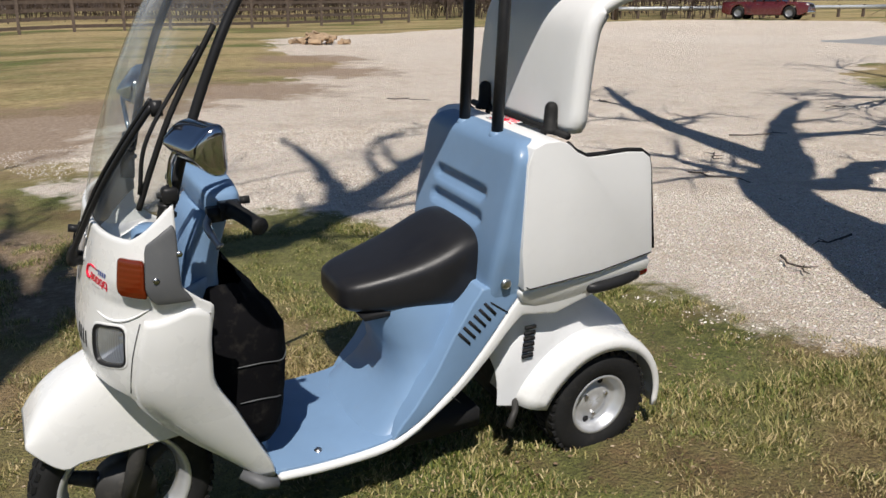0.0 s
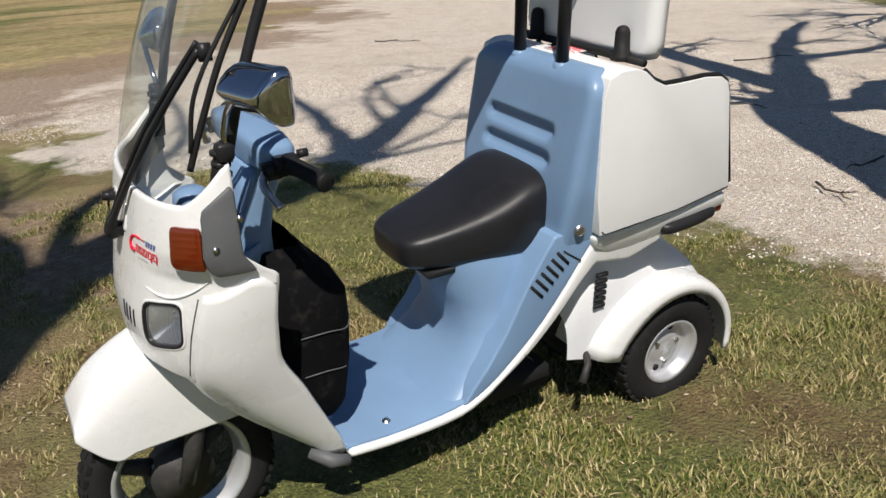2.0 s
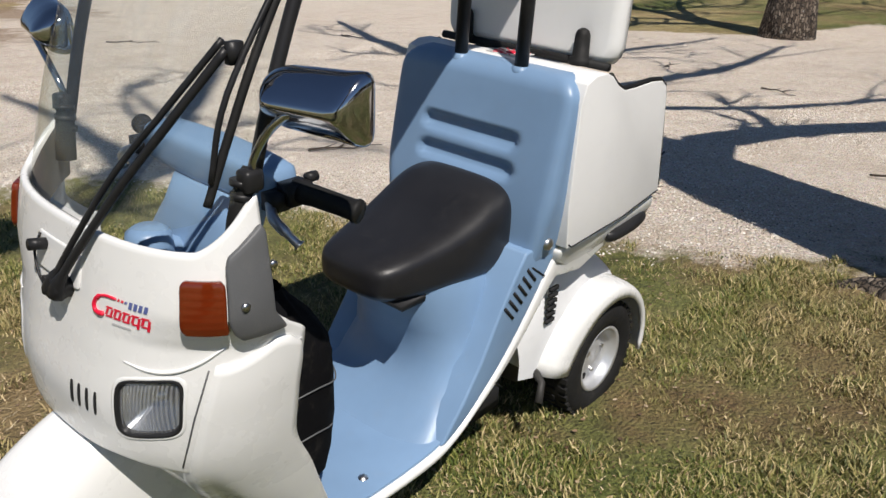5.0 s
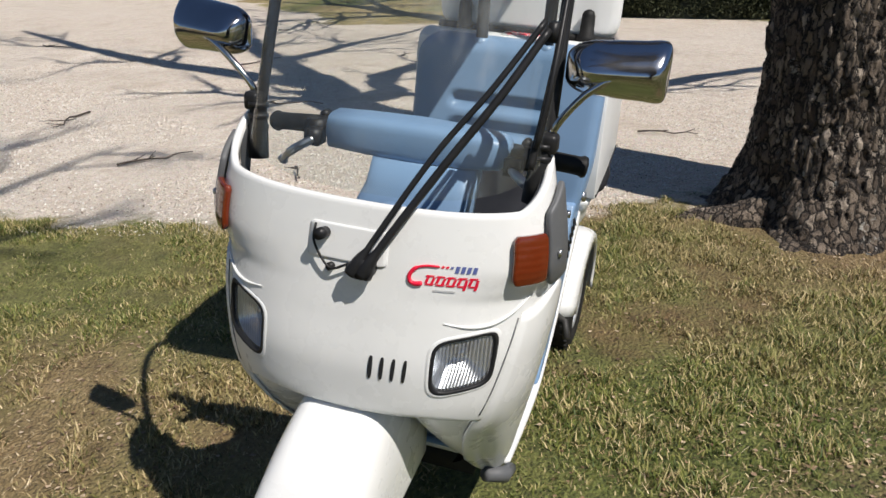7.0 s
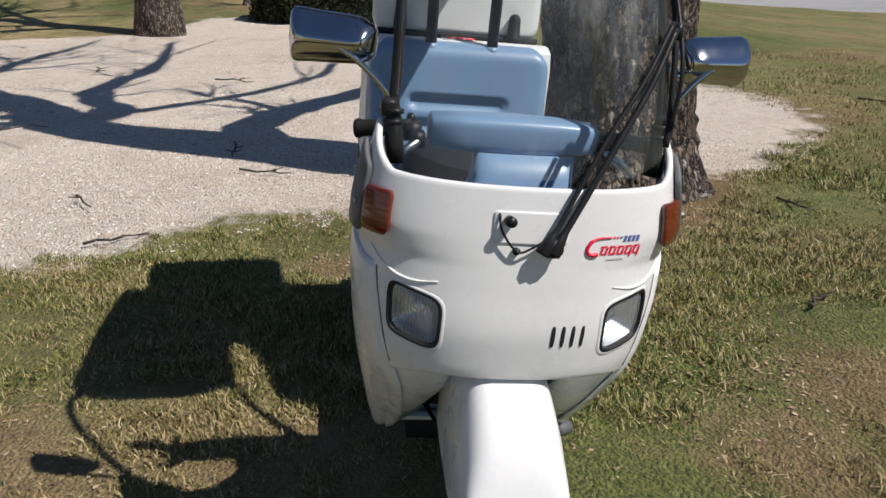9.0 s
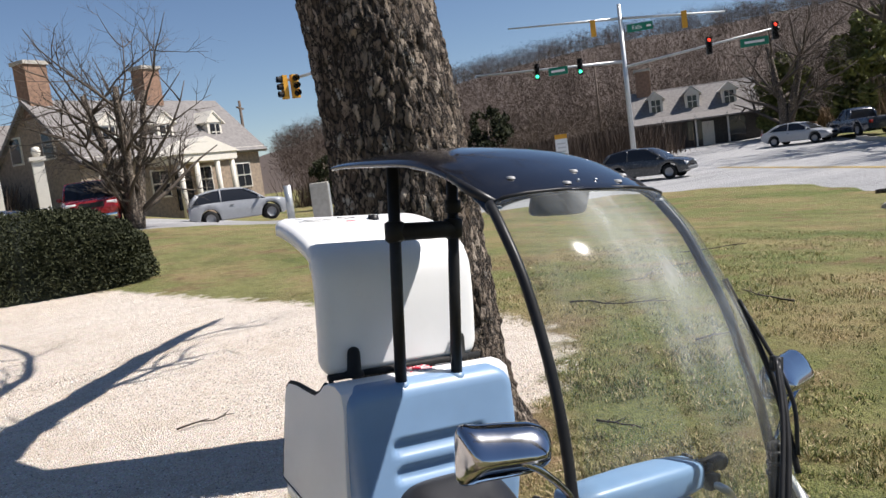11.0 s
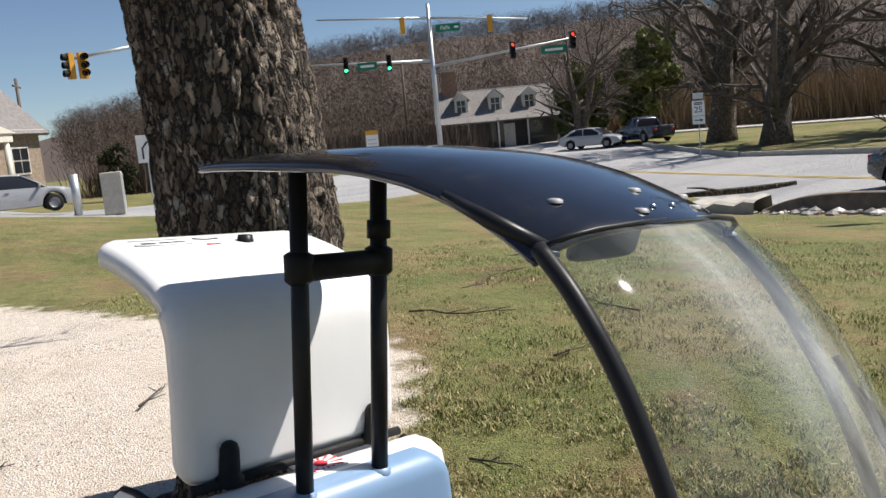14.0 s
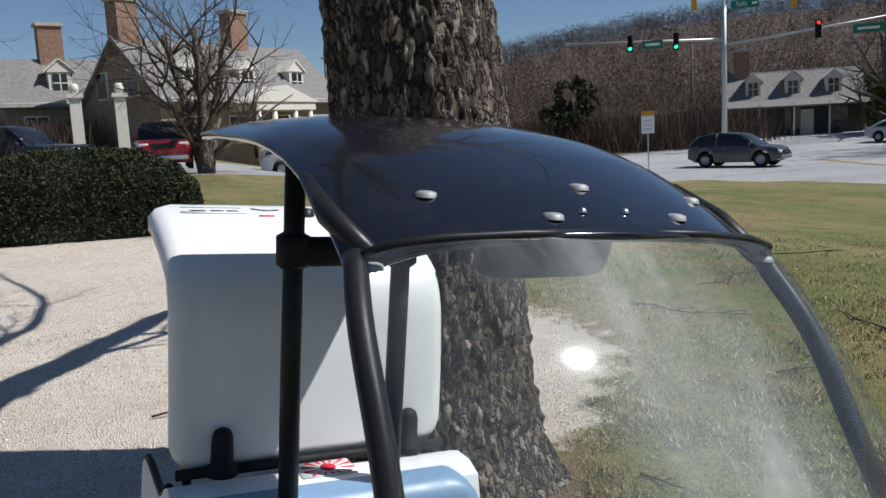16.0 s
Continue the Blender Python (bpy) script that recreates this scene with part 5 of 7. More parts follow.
blades("grass", 300000, -2.6, 2.2, -3.6, 2.6, 0.031, "short spring lawn grass, green mixed with straw", 1.5)
blades("grass", 330000, -8.5, 2.0, 2.3, 11.0, 0.042, "short spring lawn grass, green mixed with straw", 2.0, 3.2)
STRAW = material("dead_grass", 0.8)
_g = node(STRAW, "ShaderNodeNewGeometry")
link(STRAW, ramp(STRAW, _g.outputs["Random Per Island"], [(0.0, (0.10, 0.062, 0.03)), (0.4, (0.30, 0.21, 0.105)), (0.8, (0.56, 0.43, 0.24)), (1.0, (0.74, 0.61, 0.40))]), shader(STRAW).inputs["Base Color"])
blades("dead_grass", 62000, -2.6, 2.2, -3.6, 2.6, 0.017, "dry straw lying flat between the green blades", 1.3, 2.9, STRAW, 2.6, 0.8)
blades("dead_grass", 50000, -8.5, 2.0, 2.3, 11.0, 0.026, "dry straw lying flat between the green blades", 2.4, 3.2, STRAW, 2.6)

PEBBLE = material("pebbles", 0.85)
_g = node(PEBBLE, "ShaderNodeNewGeometry")
link(PEBBLE, ramp(PEBBLE, _g.outputs["Random Per Island"], [(0.0, (0.30, 0.23, 0.17)), (0.25, (0.60, 0.52, 0.43)), (0.55, (0.80, 0.73, 0.64)), (1.0, (0.90, 0.87, 0.81))]), shader(PEBBLE).inputs["Base Color"])


def scatter_solid(name, count, spots, size, mat, label, category, flat=0.6):
    """Small angular solids joined into one mesh."""
    base = np.array([(1, 0, 0), (-1, 0, 0), (0, 1, 0), (0, -1, 0), (0, 0, 1), (0, 0, -1)], float)
    tris = np.array([(0, 2, 4), (2, 1, 4), (1, 3, 4), (3, 0, 4), (2, 0, 5), (1, 2, 5), (3, 1, 5), (0, 3, 5)])
    n = len(spots)
    s = size * rng.uniform(0.4, 1.0, n) ** 1.5
    a = rng.uniform(0, 6.283, n)
    ca, sa = np.cos(a), np.sin(a)
    jit = base[None] * rng.uniform(0.65, 1.2, (n, 6, 1)) * s[:, None, None] + rng.uniform(-0.25, 0.25, (n, 6, 3)) * s[:, None, None]
    x = jit[..., 0] * ca[:, None] - jit[..., 1] * sa[:, None] * 0.75
    y = jit[..., 0] * sa[:, None] + jit[..., 1] * ca[:, None] * 0.75
    v = np.stack([x, y, jit[..., 2] * flat], -1) + spots[:, None]
    f = (tris[None] + (np.arange(n) * 6)[:, None, None]).reshape(-1, 3)
    me = bpy.data.meshes.new(name)
    me.from_pydata(v.reshape(-1, 3).tolist(), [], f.tolist())
    me.materials.append(mat)
    return tagged(new(name, me), label, category, kind="stuff")


def spots_on(count, x0, x1, y0, y1, low, high, up=0.0):
    x, y = rng.uniform(x0, x1, count), rng.uniform(y0, y1, count)
    sd = inside(GRAVEL, x, y)
    keep = (sd > low) & (sd < high)
    return np.array([(a, b, ground_z(a, b) + up) for a, b in zip(x[keep], y[keep])])


scatter_solid("pebbles", 0, spots_on(110000, -6.5, 1.2, -7, 3.6, -0.15, 50, 0.001), 0.010, PEBBLE, "pale crushed limestone gravel", "gravel")
LITTER = material("dead_leaves", 0.8)
_g = node(LITTER, "ShaderNodeNewGeometry")
link(LITTER, ramp(LITTER, _g.outputs["Random Per Island"], [(0.0, (0.12, 0.065, 0.035)), (0.45, (0.27, 0.165, 0.085)), (1.0, (0.52, 0.39, 0.24))]), shader(LITTER).inputs["Base Color"])
scatter_solid("leaf_litter", 0, np.concatenate([spots_on(4000, -4, 2.2, -3.6, 3, -2.5, 0.15, 0.006), np.array([(a, b, ground_z(a, b) + 0.004) for sx, sy, sr in SOIL for a, b in zip(rng.normal(sx, sr * 0.75, 30), rng.normal(sy, sr * 0.75, 30))]), spots_on(1200, -7, 1, -7, 3, 0.1, 9, 0.004)]), 0.0085, LITTER, "dead leaves and wood chips lying in the grass", "leaves", 0.14)



def fallen_leaves(spots, size, label):
    """Dry leaves, each folded along its midrib and tilted, joined into one mesh."""
    n = len(spots)
    a, fold, tilt = rng.uniform(0, 6.283, n), rng.uniform(0.03, 0.25, n), rng.uniform(-0.12, 0.12, n)
    ln, wd = size * rng.uniform(0.5, 1.1, n), size * rng.uniform(0.28, 0.5, n)
    along, across = np.stack([np.cos(a), np.sin(a), tilt], 1), np.stack([-np.sin(a), np.cos(a), 0 * a], 1)
    rise = np.stack([0 * a, 0 * a, wd * fold], 1)
    mid0, mid1 = spots - along * ln[:, None] * 0.5, spots + along * ln[:, None] * 0.5
    left, right = spots + across * wd[:, None] + rise, spots - across * wd[:, None] + rise * rng.uniform(0.2, 1.0, n)[:, None]
    v = np.stack([mid0, left, mid1, right], 1).reshape(-1, 3)
    k = np.arange(n) * 4
    me = bpy.data.meshes.new("leaf_litter")
    me.from_pydata(v.tolist(), [], np.stack([k, k + 1, k + 2], 1).tolist() + np.stack([k, k + 2, k + 3], 1).tolist())
    me.materials.append(DRY_LEAF)
    return tagged(new("leaf_litter", me), label, "leaves", kind="stuff")


DRY_LEAF = material("dry_leaves", 0.75)
_g = node(DRY_LEAF, "ShaderNodeNewGeometry")
link(DRY_LEAF, ramp(DRY_LEAF, _g.outputs["Random Per Island"], [(0.0, (0.10, 0.06, 0.035)), (0.4, (0.24, 0.155, 0.09)), (0.75, (0.40, 0.28, 0.18)), (1.0, (0.60, 0.47, 0.33))]), shader(DRY_LEAF).inputs["Base Color"])
_patches = [(0.20, 1.10, 0.26), (-0.08, 1.22, 0.24), (0.42, 0.80, 0.22), (-0.25, 0.98, 0.16), (0.30, 1.40, 0.26), (0.12, -1.10, 0.22), (0.36, -0.95, 0.20), (0.90, -1.15, 0.26), (-1.45, 0.05, 0.18), (-1.50, -0.35, 0.22), (-1.85, 0.55, 0.30), (-1.75, 1.00, 0.28), (-2.0, 0.30, 0.22), (-1.75, 1.55, 0.30)]
_where = np.concatenate([rng.normal((a, b), r, (60, 2)) for a, b, r in _patches] + [rng.uniform((-1.9, -1.6), (1.3, 2.4), (450, 2))])
_where = _where[inside(GRAVEL, _where[:, 0], _where[:, 1]) < 0.1]
fallen_leaves(np.array([(a, b, ground_z(a, b) + 0.004) for a, b in _where.tolist()]), 0.019, "pale brown dry leaves lying in patches on the lawn")

# ---- trees ----
BARK = material("bark", 0.9)
_wob = node(BARK, "ShaderNodeTexNoise", Scale=16.0, Detail=5.0, Roughness=0.65)
link(BARK, coords(BARK), _wob.inputs["Vector"])
_off = node(BARK, "ShaderNodeVectorMath")
_off.operation = "MULTIPLY_ADD"
_off.inputs[1].default_value = (0.07, 0.07, 0.12)
link(BARK, _wob.outputs["Color"], _off.inputs[0])
link(BARK, coords(BARK), _off.inputs[2])
_mp = node(BARK, "ShaderNodeMapping")
_mp.inputs["Scale"].default_value = (1, 1, 0.34)
link(BARK, _off.outputs[0], _mp.inputs[0])
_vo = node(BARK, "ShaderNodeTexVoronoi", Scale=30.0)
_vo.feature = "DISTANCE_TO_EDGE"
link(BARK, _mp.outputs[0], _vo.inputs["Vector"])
_vc = node(BARK, "ShaderNodeTexVoronoi", Scale=30.0)
link(BARK, _mp.outputs[0], _vc.inputs["Vector"])
_plate = node(BARK, "ShaderNodeSeparateColor")
link(BARK, _vc.outputs["Color"], _plate.inputs[0])
_c = ramp(BARK, _plate.outputs[0], [(0.0, (0.085, 0.062, 0.046)), (0.45, (0.20, 0.153, 0.113)), (0.8, (0.34, 0.27, 0.205)), (1.0, (0.54, 0.45, 0.36))])
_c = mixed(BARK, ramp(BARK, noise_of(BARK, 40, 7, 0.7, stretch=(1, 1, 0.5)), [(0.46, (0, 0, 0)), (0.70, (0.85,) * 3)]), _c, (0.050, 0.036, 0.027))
_c = mixed(BARK, ramp(BARK, noise_of(BARK, 9, 6, 0.65), [(0.62, (0, 0, 0)), (0.67, (0.85,) * 3)]), _c, (0.50, 0.49, 0.44))
# dark cracks between the plates, with the furrows' shade painted into the colour
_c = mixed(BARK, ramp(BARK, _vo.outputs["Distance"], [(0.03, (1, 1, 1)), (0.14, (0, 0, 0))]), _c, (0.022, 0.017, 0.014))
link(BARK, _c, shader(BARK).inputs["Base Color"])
_relief = ramp(BARK, _vo.outputs["Distance"], [(0.0, (0, 0, 0)), (0.20, (1, 1, 1))])
bump(BARK, sums(BARK, noise_of(BARK, 55, 8, 0.75, stretch=(1, 1, 0.5)), _relief), 1.0, 0.022)
TWIG = worn("twig_bark", (0.085, 0.066, 0.05), 0.9, 0.4)
COS = Vector((math.cos(SUN_AZ), math.sin(SUN_AZ), 0)) / math.tan(SUN_EL)


def by_shade(sx, sy, h):
    """The point at a height h above the ground whose shade falls on (sx, sy)."""
    return Vector((sx, sy, ground_z(sx, sy) + h)) + COS * h


def wobble(pts, amount, seed):
    return [p + Vector((noise.noise((i * 0.7, seed, 0)), noise.noise((i * 0.7, seed, 5)), noise.noise((i * 0.7, seed, 9)))) * amount for i, p in enumerate(pts)]


def sprout(bm, start, way, length, radius, depth, rnd, sides=5):
    """A bent branch with smaller ones along it."""
    n = 5
    pts, d = [start], way.normalized()
    for i in range(n):
        d = (d + Vector((rnd.uniform(-1, 1), rnd.uniform(-1, 1), rnd.uniform(-0.7, 0.9))) * 0.24).normalized()
        pts.append(pts[-1] + d * length / n)
    tube(pts, [radius * (1 - 0.8 * i / n) for i in range(n + 1)], sides, bm)
    if depth > 0:
        for k in range(rnd.randint(3, 5)):
            i = rnd.randint(1, n - 1)
            side = (pts[i + 1] - pts[i]).normalized().cross(Vector((rnd.uniform(-1, 1), rnd.uniform(-1, 1), rnd.uniform(-1, 1)))).normalized()
            sprout(bm, pts[i], (pts[i + 1] - pts[i]).normalized() * 0.8 + side * 0.8, length * rnd.uniform(0.4, 0.65), radius * 0.42, depth - 1, rnd, max(3, sides - 1))


def limb_tree(name, trunk, trunk_r, limbs, label, seed, twigs=5, depth=2, sides=300, fine=64):
    """A bare tree: a furrowed trunk with a flared foot, and tapering limbs."""
    rnd = random.Random(seed)
    root = new(name)
    root.matrix_basis = Matrix.Translation(trunk[0])
    tagged(root, label, "tree")
    o = Vector(trunk[0])
    line, rads = spline(trunk, fine), []
    m = len(line) - 1
    for i in range(m + 1):
        k = i / m * (len(trunk_r) - 1)
        j = min(int(k), len(trunk_r) - 2)
        rads.append(trunk_r[j] + (trunk_r[j + 1] - trunk_r[j]) * (k - j))
    rows = []
    for i, (p, r) in enumerate(zip(line, rads)):
        ring = []
        for s in range(sides):
            a = 2 * math.pi * s / sides
            low = max(0.0, 1 - (p.z - o.z) / 0.75)
            flare = 1 + 0.34 * low**2 * (0.5 + 0.5 * math.sin(a * 5 + seed) + 0.4 * math.sin(a * 3 + 1.3))
            q = Vector((math.cos(a) * 7.5, math.sin(a) * 7.5, p.z * 6.5))
            q += noise.noise_vector(q * 1.6) * 0.45
            gaps, seeds = noise.voronoi(q)
            ridge = min(1.0, (gaps[1] - gaps[0]) * 2.6) * (0.75 + 0.7 * noise.noise(seeds[0] * 7.3)) + 0.45 * noise.noise(q * 3.7)
            big = noise.noise((math.cos(a) * 1.3, math.sin(a) * 1.3, p.z * 0.8 + seed))
            ring.append(p - o + Vector((math.cos(a), math.sin(a), 0)) * (r * flare * (1 + 0.07 * big) + 0.026 * (ridge - 0.5) * min(1, r / 0.3)))
        rows.append(ring)
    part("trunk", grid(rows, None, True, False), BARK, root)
    for pts, r0, r1 in limbs:
        q = wobble([p - o for p in spline(pts, 6)], 0.06, seed + len(pts))
        n = len(q)
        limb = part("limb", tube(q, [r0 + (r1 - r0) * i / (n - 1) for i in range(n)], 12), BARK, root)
        bm = bmesh.new()
        for k in range(twigs):
            i = rnd.randint(n // 4, n - 2)
            d = (q[i + 1] - q[i]).normalized()
            side = d.cross(Vector((rnd.uniform(-1, 1), rnd.uniform(-1, 1), rnd.uniform(-1, 1)))).normalized()
            rr = (r0 + (r1 - r0) * i / (n - 1)) * 0.4
            sprout(bm, q[i], d * 0.7 + side * 0.8, rnd.uniform(0.9, 2.2), rr, depth, rnd)
        if twigs:
            part("spray", bm, TWIG, limb)
    return root


A = by_shade
maple = limb_tree("maple_tree", [lie(-2.36, 1.18, -0.15), Vector((-2.36, 1.18, 0.35)), Vector((-2.36, 1.17, 0.9)), Vector((-2.37, 1.14, 2.0)), Vector((-2.42, 1.07, 3.0)), Vector((-2.47, 1.01, 4.0))], [0.55, 0.437, 0.405, 0.377, 0.345, 0.32],
    [([Vector((-2.40, 1.12, 3.5)), A(-4.41, -2.54, 4.3), A(-5.19, -3.06, 4.9), A(-6.50, -4.35, 6.0), A(-8.20, -5.79, 7.4), A(-9.58, -6.69, 8.6)], 0.33, 0.07),
     ([Vector((-2.39, 1.13, 2.9)), A(-4.33, -1.08, 3.5), A(-5.78, -0.22, 4.1), A(-7.24, 0.84, 4.7), A(-7.92, 1.43, 5.4)], 0.22, 0.03),
     ([A(-4.41, -2.54, 4.3), A(-5.08, -2.35, 4.8), A(-5.85, -2.78, 5.3), A(-7.91, -2.66, 6.2), A(-10.30, -3.02, 7.3)], 0.20, 0.04),
     ([A(-5.19, -3.06, 4.9), A(-5.78, -5.08, 6.2), A(-6.75, -7.31, 7.5), A(-8.20, -9.82, 9.2)], 0.24, 0.05),
     ([A(-4.49, -2.70, 4.4), A(-6.06, -1.11, 4.9), A(-7.93, -0.60, 5.7), A(-10.74, -1.27, 6.7)], 0.08, 0.02),
     ([A(-6.50, -4.35, 6.0), A(-7.90, -4.27, 6.9), A(-10.53, -4.07, 8.3)], 0.14, 0.03)],
    "large bare tree with dark furrowed bark and flared roots", 3, 7)
# surface roots running out from the foot
for ang, far, r in ((-62, 1.15, 0.15), (-95, 0.95, 0.13), (-28, 0.95, 0.14), (5, 0.9, 0.11), (-130, 1.0, 0.13), (60, 0.8, 0.11)):
    pts = []
    for k, f in enumerate((0.30, 0.45, 0.62, 0.80, 1.0)):
        a = radians(ang + 7 * math.sin(k * 1.9 + ang))
        x, y = -2.36 + f * far * math.cos(a), 1.18 + f * far * math.sin(a)
        pts.append(lie(x, y, (0.04, -0.035, -0.06, -0.07, -0.09)[k]) - maple.matrix_basis.translation)
    line = wobble(spline(pts, 6), 0.012, 5)
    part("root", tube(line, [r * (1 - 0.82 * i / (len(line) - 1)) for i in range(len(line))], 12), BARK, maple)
limb_tree("oak_tree", [lie(3.5, 2.9, -0.2), lie(3.49, 2.87, 1.5), lie(3.47, 2.82, 3.2), lie(3.43, 2.75, 5.0)], [0.5, 0.40, 0.36, 0.33],
    [([lie(3.43, 2.75, 4.8), A(0.93, -2.04, 6.9), A(0.19, -2.61, 7.5), A(-0.38, -2.67, 8.0), A(-0.99, -3.20, 8.5), A(-1.32, -4.54, 9.4), A(-1.50, -6.49, 10.8)], 0.30, 0.04),
     ([A(-0.99, -3.20, 8.5), A(-1.81, -4.13, 9.2), A(-2.68, -5.19, 10), A(-4.12, -6.99, 11.2)], 0.18, 0.04),
     ([lie(3.43, 2.75, 4.7), A(1.12, -2.41, 7.1), A(1.46, -4.06, 8.4), A(1.43, -6.69, 10)], 0.22, 0.04),
     ([A(0.93, -2.04, 6.9), A(0.66, -3.18, 7.8), A(-0.23, -4.73, 9), A(-0.59, -8.09, 11)], 0.10, 0.02)],
    "large bare tree standing in the lawn", 8, 5, 2, 60, 20)

# ---- far things: helpers ----
HOUSE_STONE = worn("house_stone", (0.29, 0.225, 0.165), 0.9, 0.3, grain=8, bump_s=0.4, dirt=0.3)
SLATE = worn("roof_slate", (0.19, 0.175, 0.165), 0.75, 0.25, grain=12, bump_s=0.4, dirt=0.25)
# plain dark wall face for the house with the veranda
DARK_WALL = worn("dark_wall_face", (0.055, 0.048, 0.042), 0.85, 0.3, grain=20, dirt=0.2)
TRIM = worn("white_trim", (0.66, 0.62, 0.54), 0.6, 0.05)
PANE = material("dark_pane", 0.08, 0, (0.02, 0.022, 0.026))
BRICK = worn("chimney_brick", (0.25, 0.15, 0.10), 0.9, 0.3, grain=10, bump_s=0.5)
FENCE_WOOD = worn("weathered_fence_wood", (0.115, 0.085, 0.065), 0.85, 0.3, grain=30, dirt=0.3)
GALV = worn("galvanised_steel", (0.52, 0.54, 0.55), 0.45, 0.1, metal=0.6)
SIGNAL_Y = worn("signal_yellow", (0.62, 0.30, 0.02), 0.5, 0.1)
SIGN_WHITE = worn("sign_white", (0.75, 0.75, 0.74), 0.5, 0.05)
SIGN_GREEN = worn("sign_green", (0.0, 0.17, 0.10), 0.5, 0.05)
CONCRETE = worn("concrete", (0.42, 0.39, 0.34), 0.9, 0.15, grain=20, bump_s=0.4, dirt=0.3)
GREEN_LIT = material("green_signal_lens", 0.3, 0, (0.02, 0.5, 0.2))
shader(GREEN_LIT).inputs["Emission Color"].default_value = (0.05, 1.0, 0.45, 1)
shader(GREEN_LIT).inputs["Emission Strength"].default_value = 2.5
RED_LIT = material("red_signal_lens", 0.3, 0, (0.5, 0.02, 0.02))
shader(RED_LIT).inputs["Emission Color"].default_value = (1.0, 0.06, 0.03, 1)
shader(RED_LIT).inputs["Emission Strength"].default_value = 1.5


def thing(name, at, label, category, turn=0.0, group=""):
    ob = new(name)
    ob.matrix_basis = Matrix.Translation(at) @ pose(0, 0, 0, 0, 0, turn)
    return tagged(ob, label, category, group)


# ---- leafy things ----
def leaf_mat(name, a, b):
    m = material(name, 0.75)
    shader(m).inputs["Specular IOR Level"].default_value = 0.2
    g = node(m, "ShaderNodeNewGeometry")
    link(m, ramp(m, g.outputs["Random Per Island"], [(0.0, a), (1.0, b)]), shader(m).inputs["Base Color"])
    return m


YEW = leaf_mat("dark_evergreen_leaves", (0.014, 0.017, 0.008), (0.052, 0.058, 0.026))
SPRUCE = leaf_mat("evergreen_leaves", (0.02, 0.036, 0.012), (0.085, 0.11, 0.04))
BAMBOO = leaf_mat("dry_stalks", (0.16, 0.11, 0.06), (0.36, 0.26, 0.16))
BARE = leaf_mat("bare_twigs", (0.070, 0.050, 0.038), (0.092, 0.067, 0.051))


def leaf_cloud(centres, size, count, seed, squash=1.0):
    """Many small leaf blades on the faces of blobs."""
    r = np.random.default_rng(seed)
    c = np.array([p[:3] for p in centres])
    rad = np.array([p[3] for p in centres])
    k = r.choice(len(c), count, p=rad**2 / (rad**2).sum())
    d = r.normal(size=(count, 3))
    d /= np.linalg.norm(d, axis=1)[:, None]
    pos = c[k] + d * (rad[k] * r.uniform(0.72, 1.06, count))[:, None] * [1, 1, squash]
    u = r.normal(size=(count, 3))
    u /= np.linalg.norm(u, axis=1)[:, None]
    w = np.cross(u, r.normal(size=(count, 3)))
    w /= np.linalg.norm(w, axis=1)[:, None]
    s = (size * r.uniform(0.5, 1.2, count))[:, None]
    v = np.stack([pos - u * s, pos + w * s * 0.45, pos + u * s, pos - w * s * 0.45], 1).reshape(-1, 3)
    f = np.arange(count * 4).reshape(-1, 4)
    return v, f


def mesh_of(name, v, f, mat, parent=None):
    me = bpy.data.meshes.new(name)
    me.from_pydata(np.asarray(v).tolist(), [], np.asarray(f).tolist())
    me.materials.append(mat)
    ob = new(name, me)
    if parent is not None:
        ob.parent = parent
    return ob


def bush(at, long, deep, tall, turn, count, label, mat=YEW, size=0.036, seed=5):
    b = thing("bush", at, label, "bush", turn)
    r, g = random.Random(seed), np.random.default_rng(seed)

    def hull(d):
        """The outline of the clipped bush along a way from its foot."""
        q = Vector([math.copysign(abs(c) ** 0.72, c) for c in d])
        lump = 1 + 0.07 * noise.noise(Vector(d) * 2.2 + Vector((seed, 0, 0))) + 0.035 * noise.noise(Vector(d) * 6.0)
        return Vector((q.x * long / 2, q.y * deep / 2, q.z * tall)) * lump

    # solid near-black green body filling the bush behind its leaves
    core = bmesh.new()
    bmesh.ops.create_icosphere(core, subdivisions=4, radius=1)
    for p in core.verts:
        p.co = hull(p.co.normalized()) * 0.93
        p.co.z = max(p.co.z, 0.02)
    part("core", core, DARK_CORE, b)
    d = g.normal(size=(count, 3))
    d[:, 2] = np.abs(d[:, 2]) * 0.9 + 0.02
    d /= np.linalg.norm(d, axis=1)[:, None]
    pos = np.array([hull(k) for k in d.tolist()]) * g.uniform(0.86, 1.05, count)[:, None]
    u, w = g.normal(size=(count, 3)), g.normal(size=(count, 3))
    u /= np.linalg.norm(u, axis=1)[:, None]
    w = np.cross(u, w)
    w /= np.linalg.norm(w, axis=1)[:, None]
    sz = (size * g.uniform(0.5, 1.2, count))[:, None]
    v = np.stack([pos - u * sz, pos + w * sz * 0.4, pos + u * sz, pos - w * sz * 0.4], 1).reshape(-1, 3)
    mesh_of("leaves", v, np.arange(count * 4).reshape(-1, 4), mat, b)
    bm = bmesh.new()
    for k in range(7):
        tube([(r.uniform(-0.3, 0.3) * long, r.uniform(-0.2, 0.2) * deep, -0.1), (r.uniform(-0.4, 0.4) * long, r.uniform(-0.3, 0.3) * deep, tall * 0.6)], [0.03, 0.012], 6, bm)
    part("stems", bm, TWIG, b)
    return b


DARK_CORE = worn("dark_bush_core", (0.012, 0.018, 0.008), 0.9, 0.4, grain=60, bump_s=0.8)
bush(lie(-13.86, -0.21, -0.05), 4.0, 2.2, 1.38, 84, 110000, "clipped dark evergreen bush beside the gravel drive")


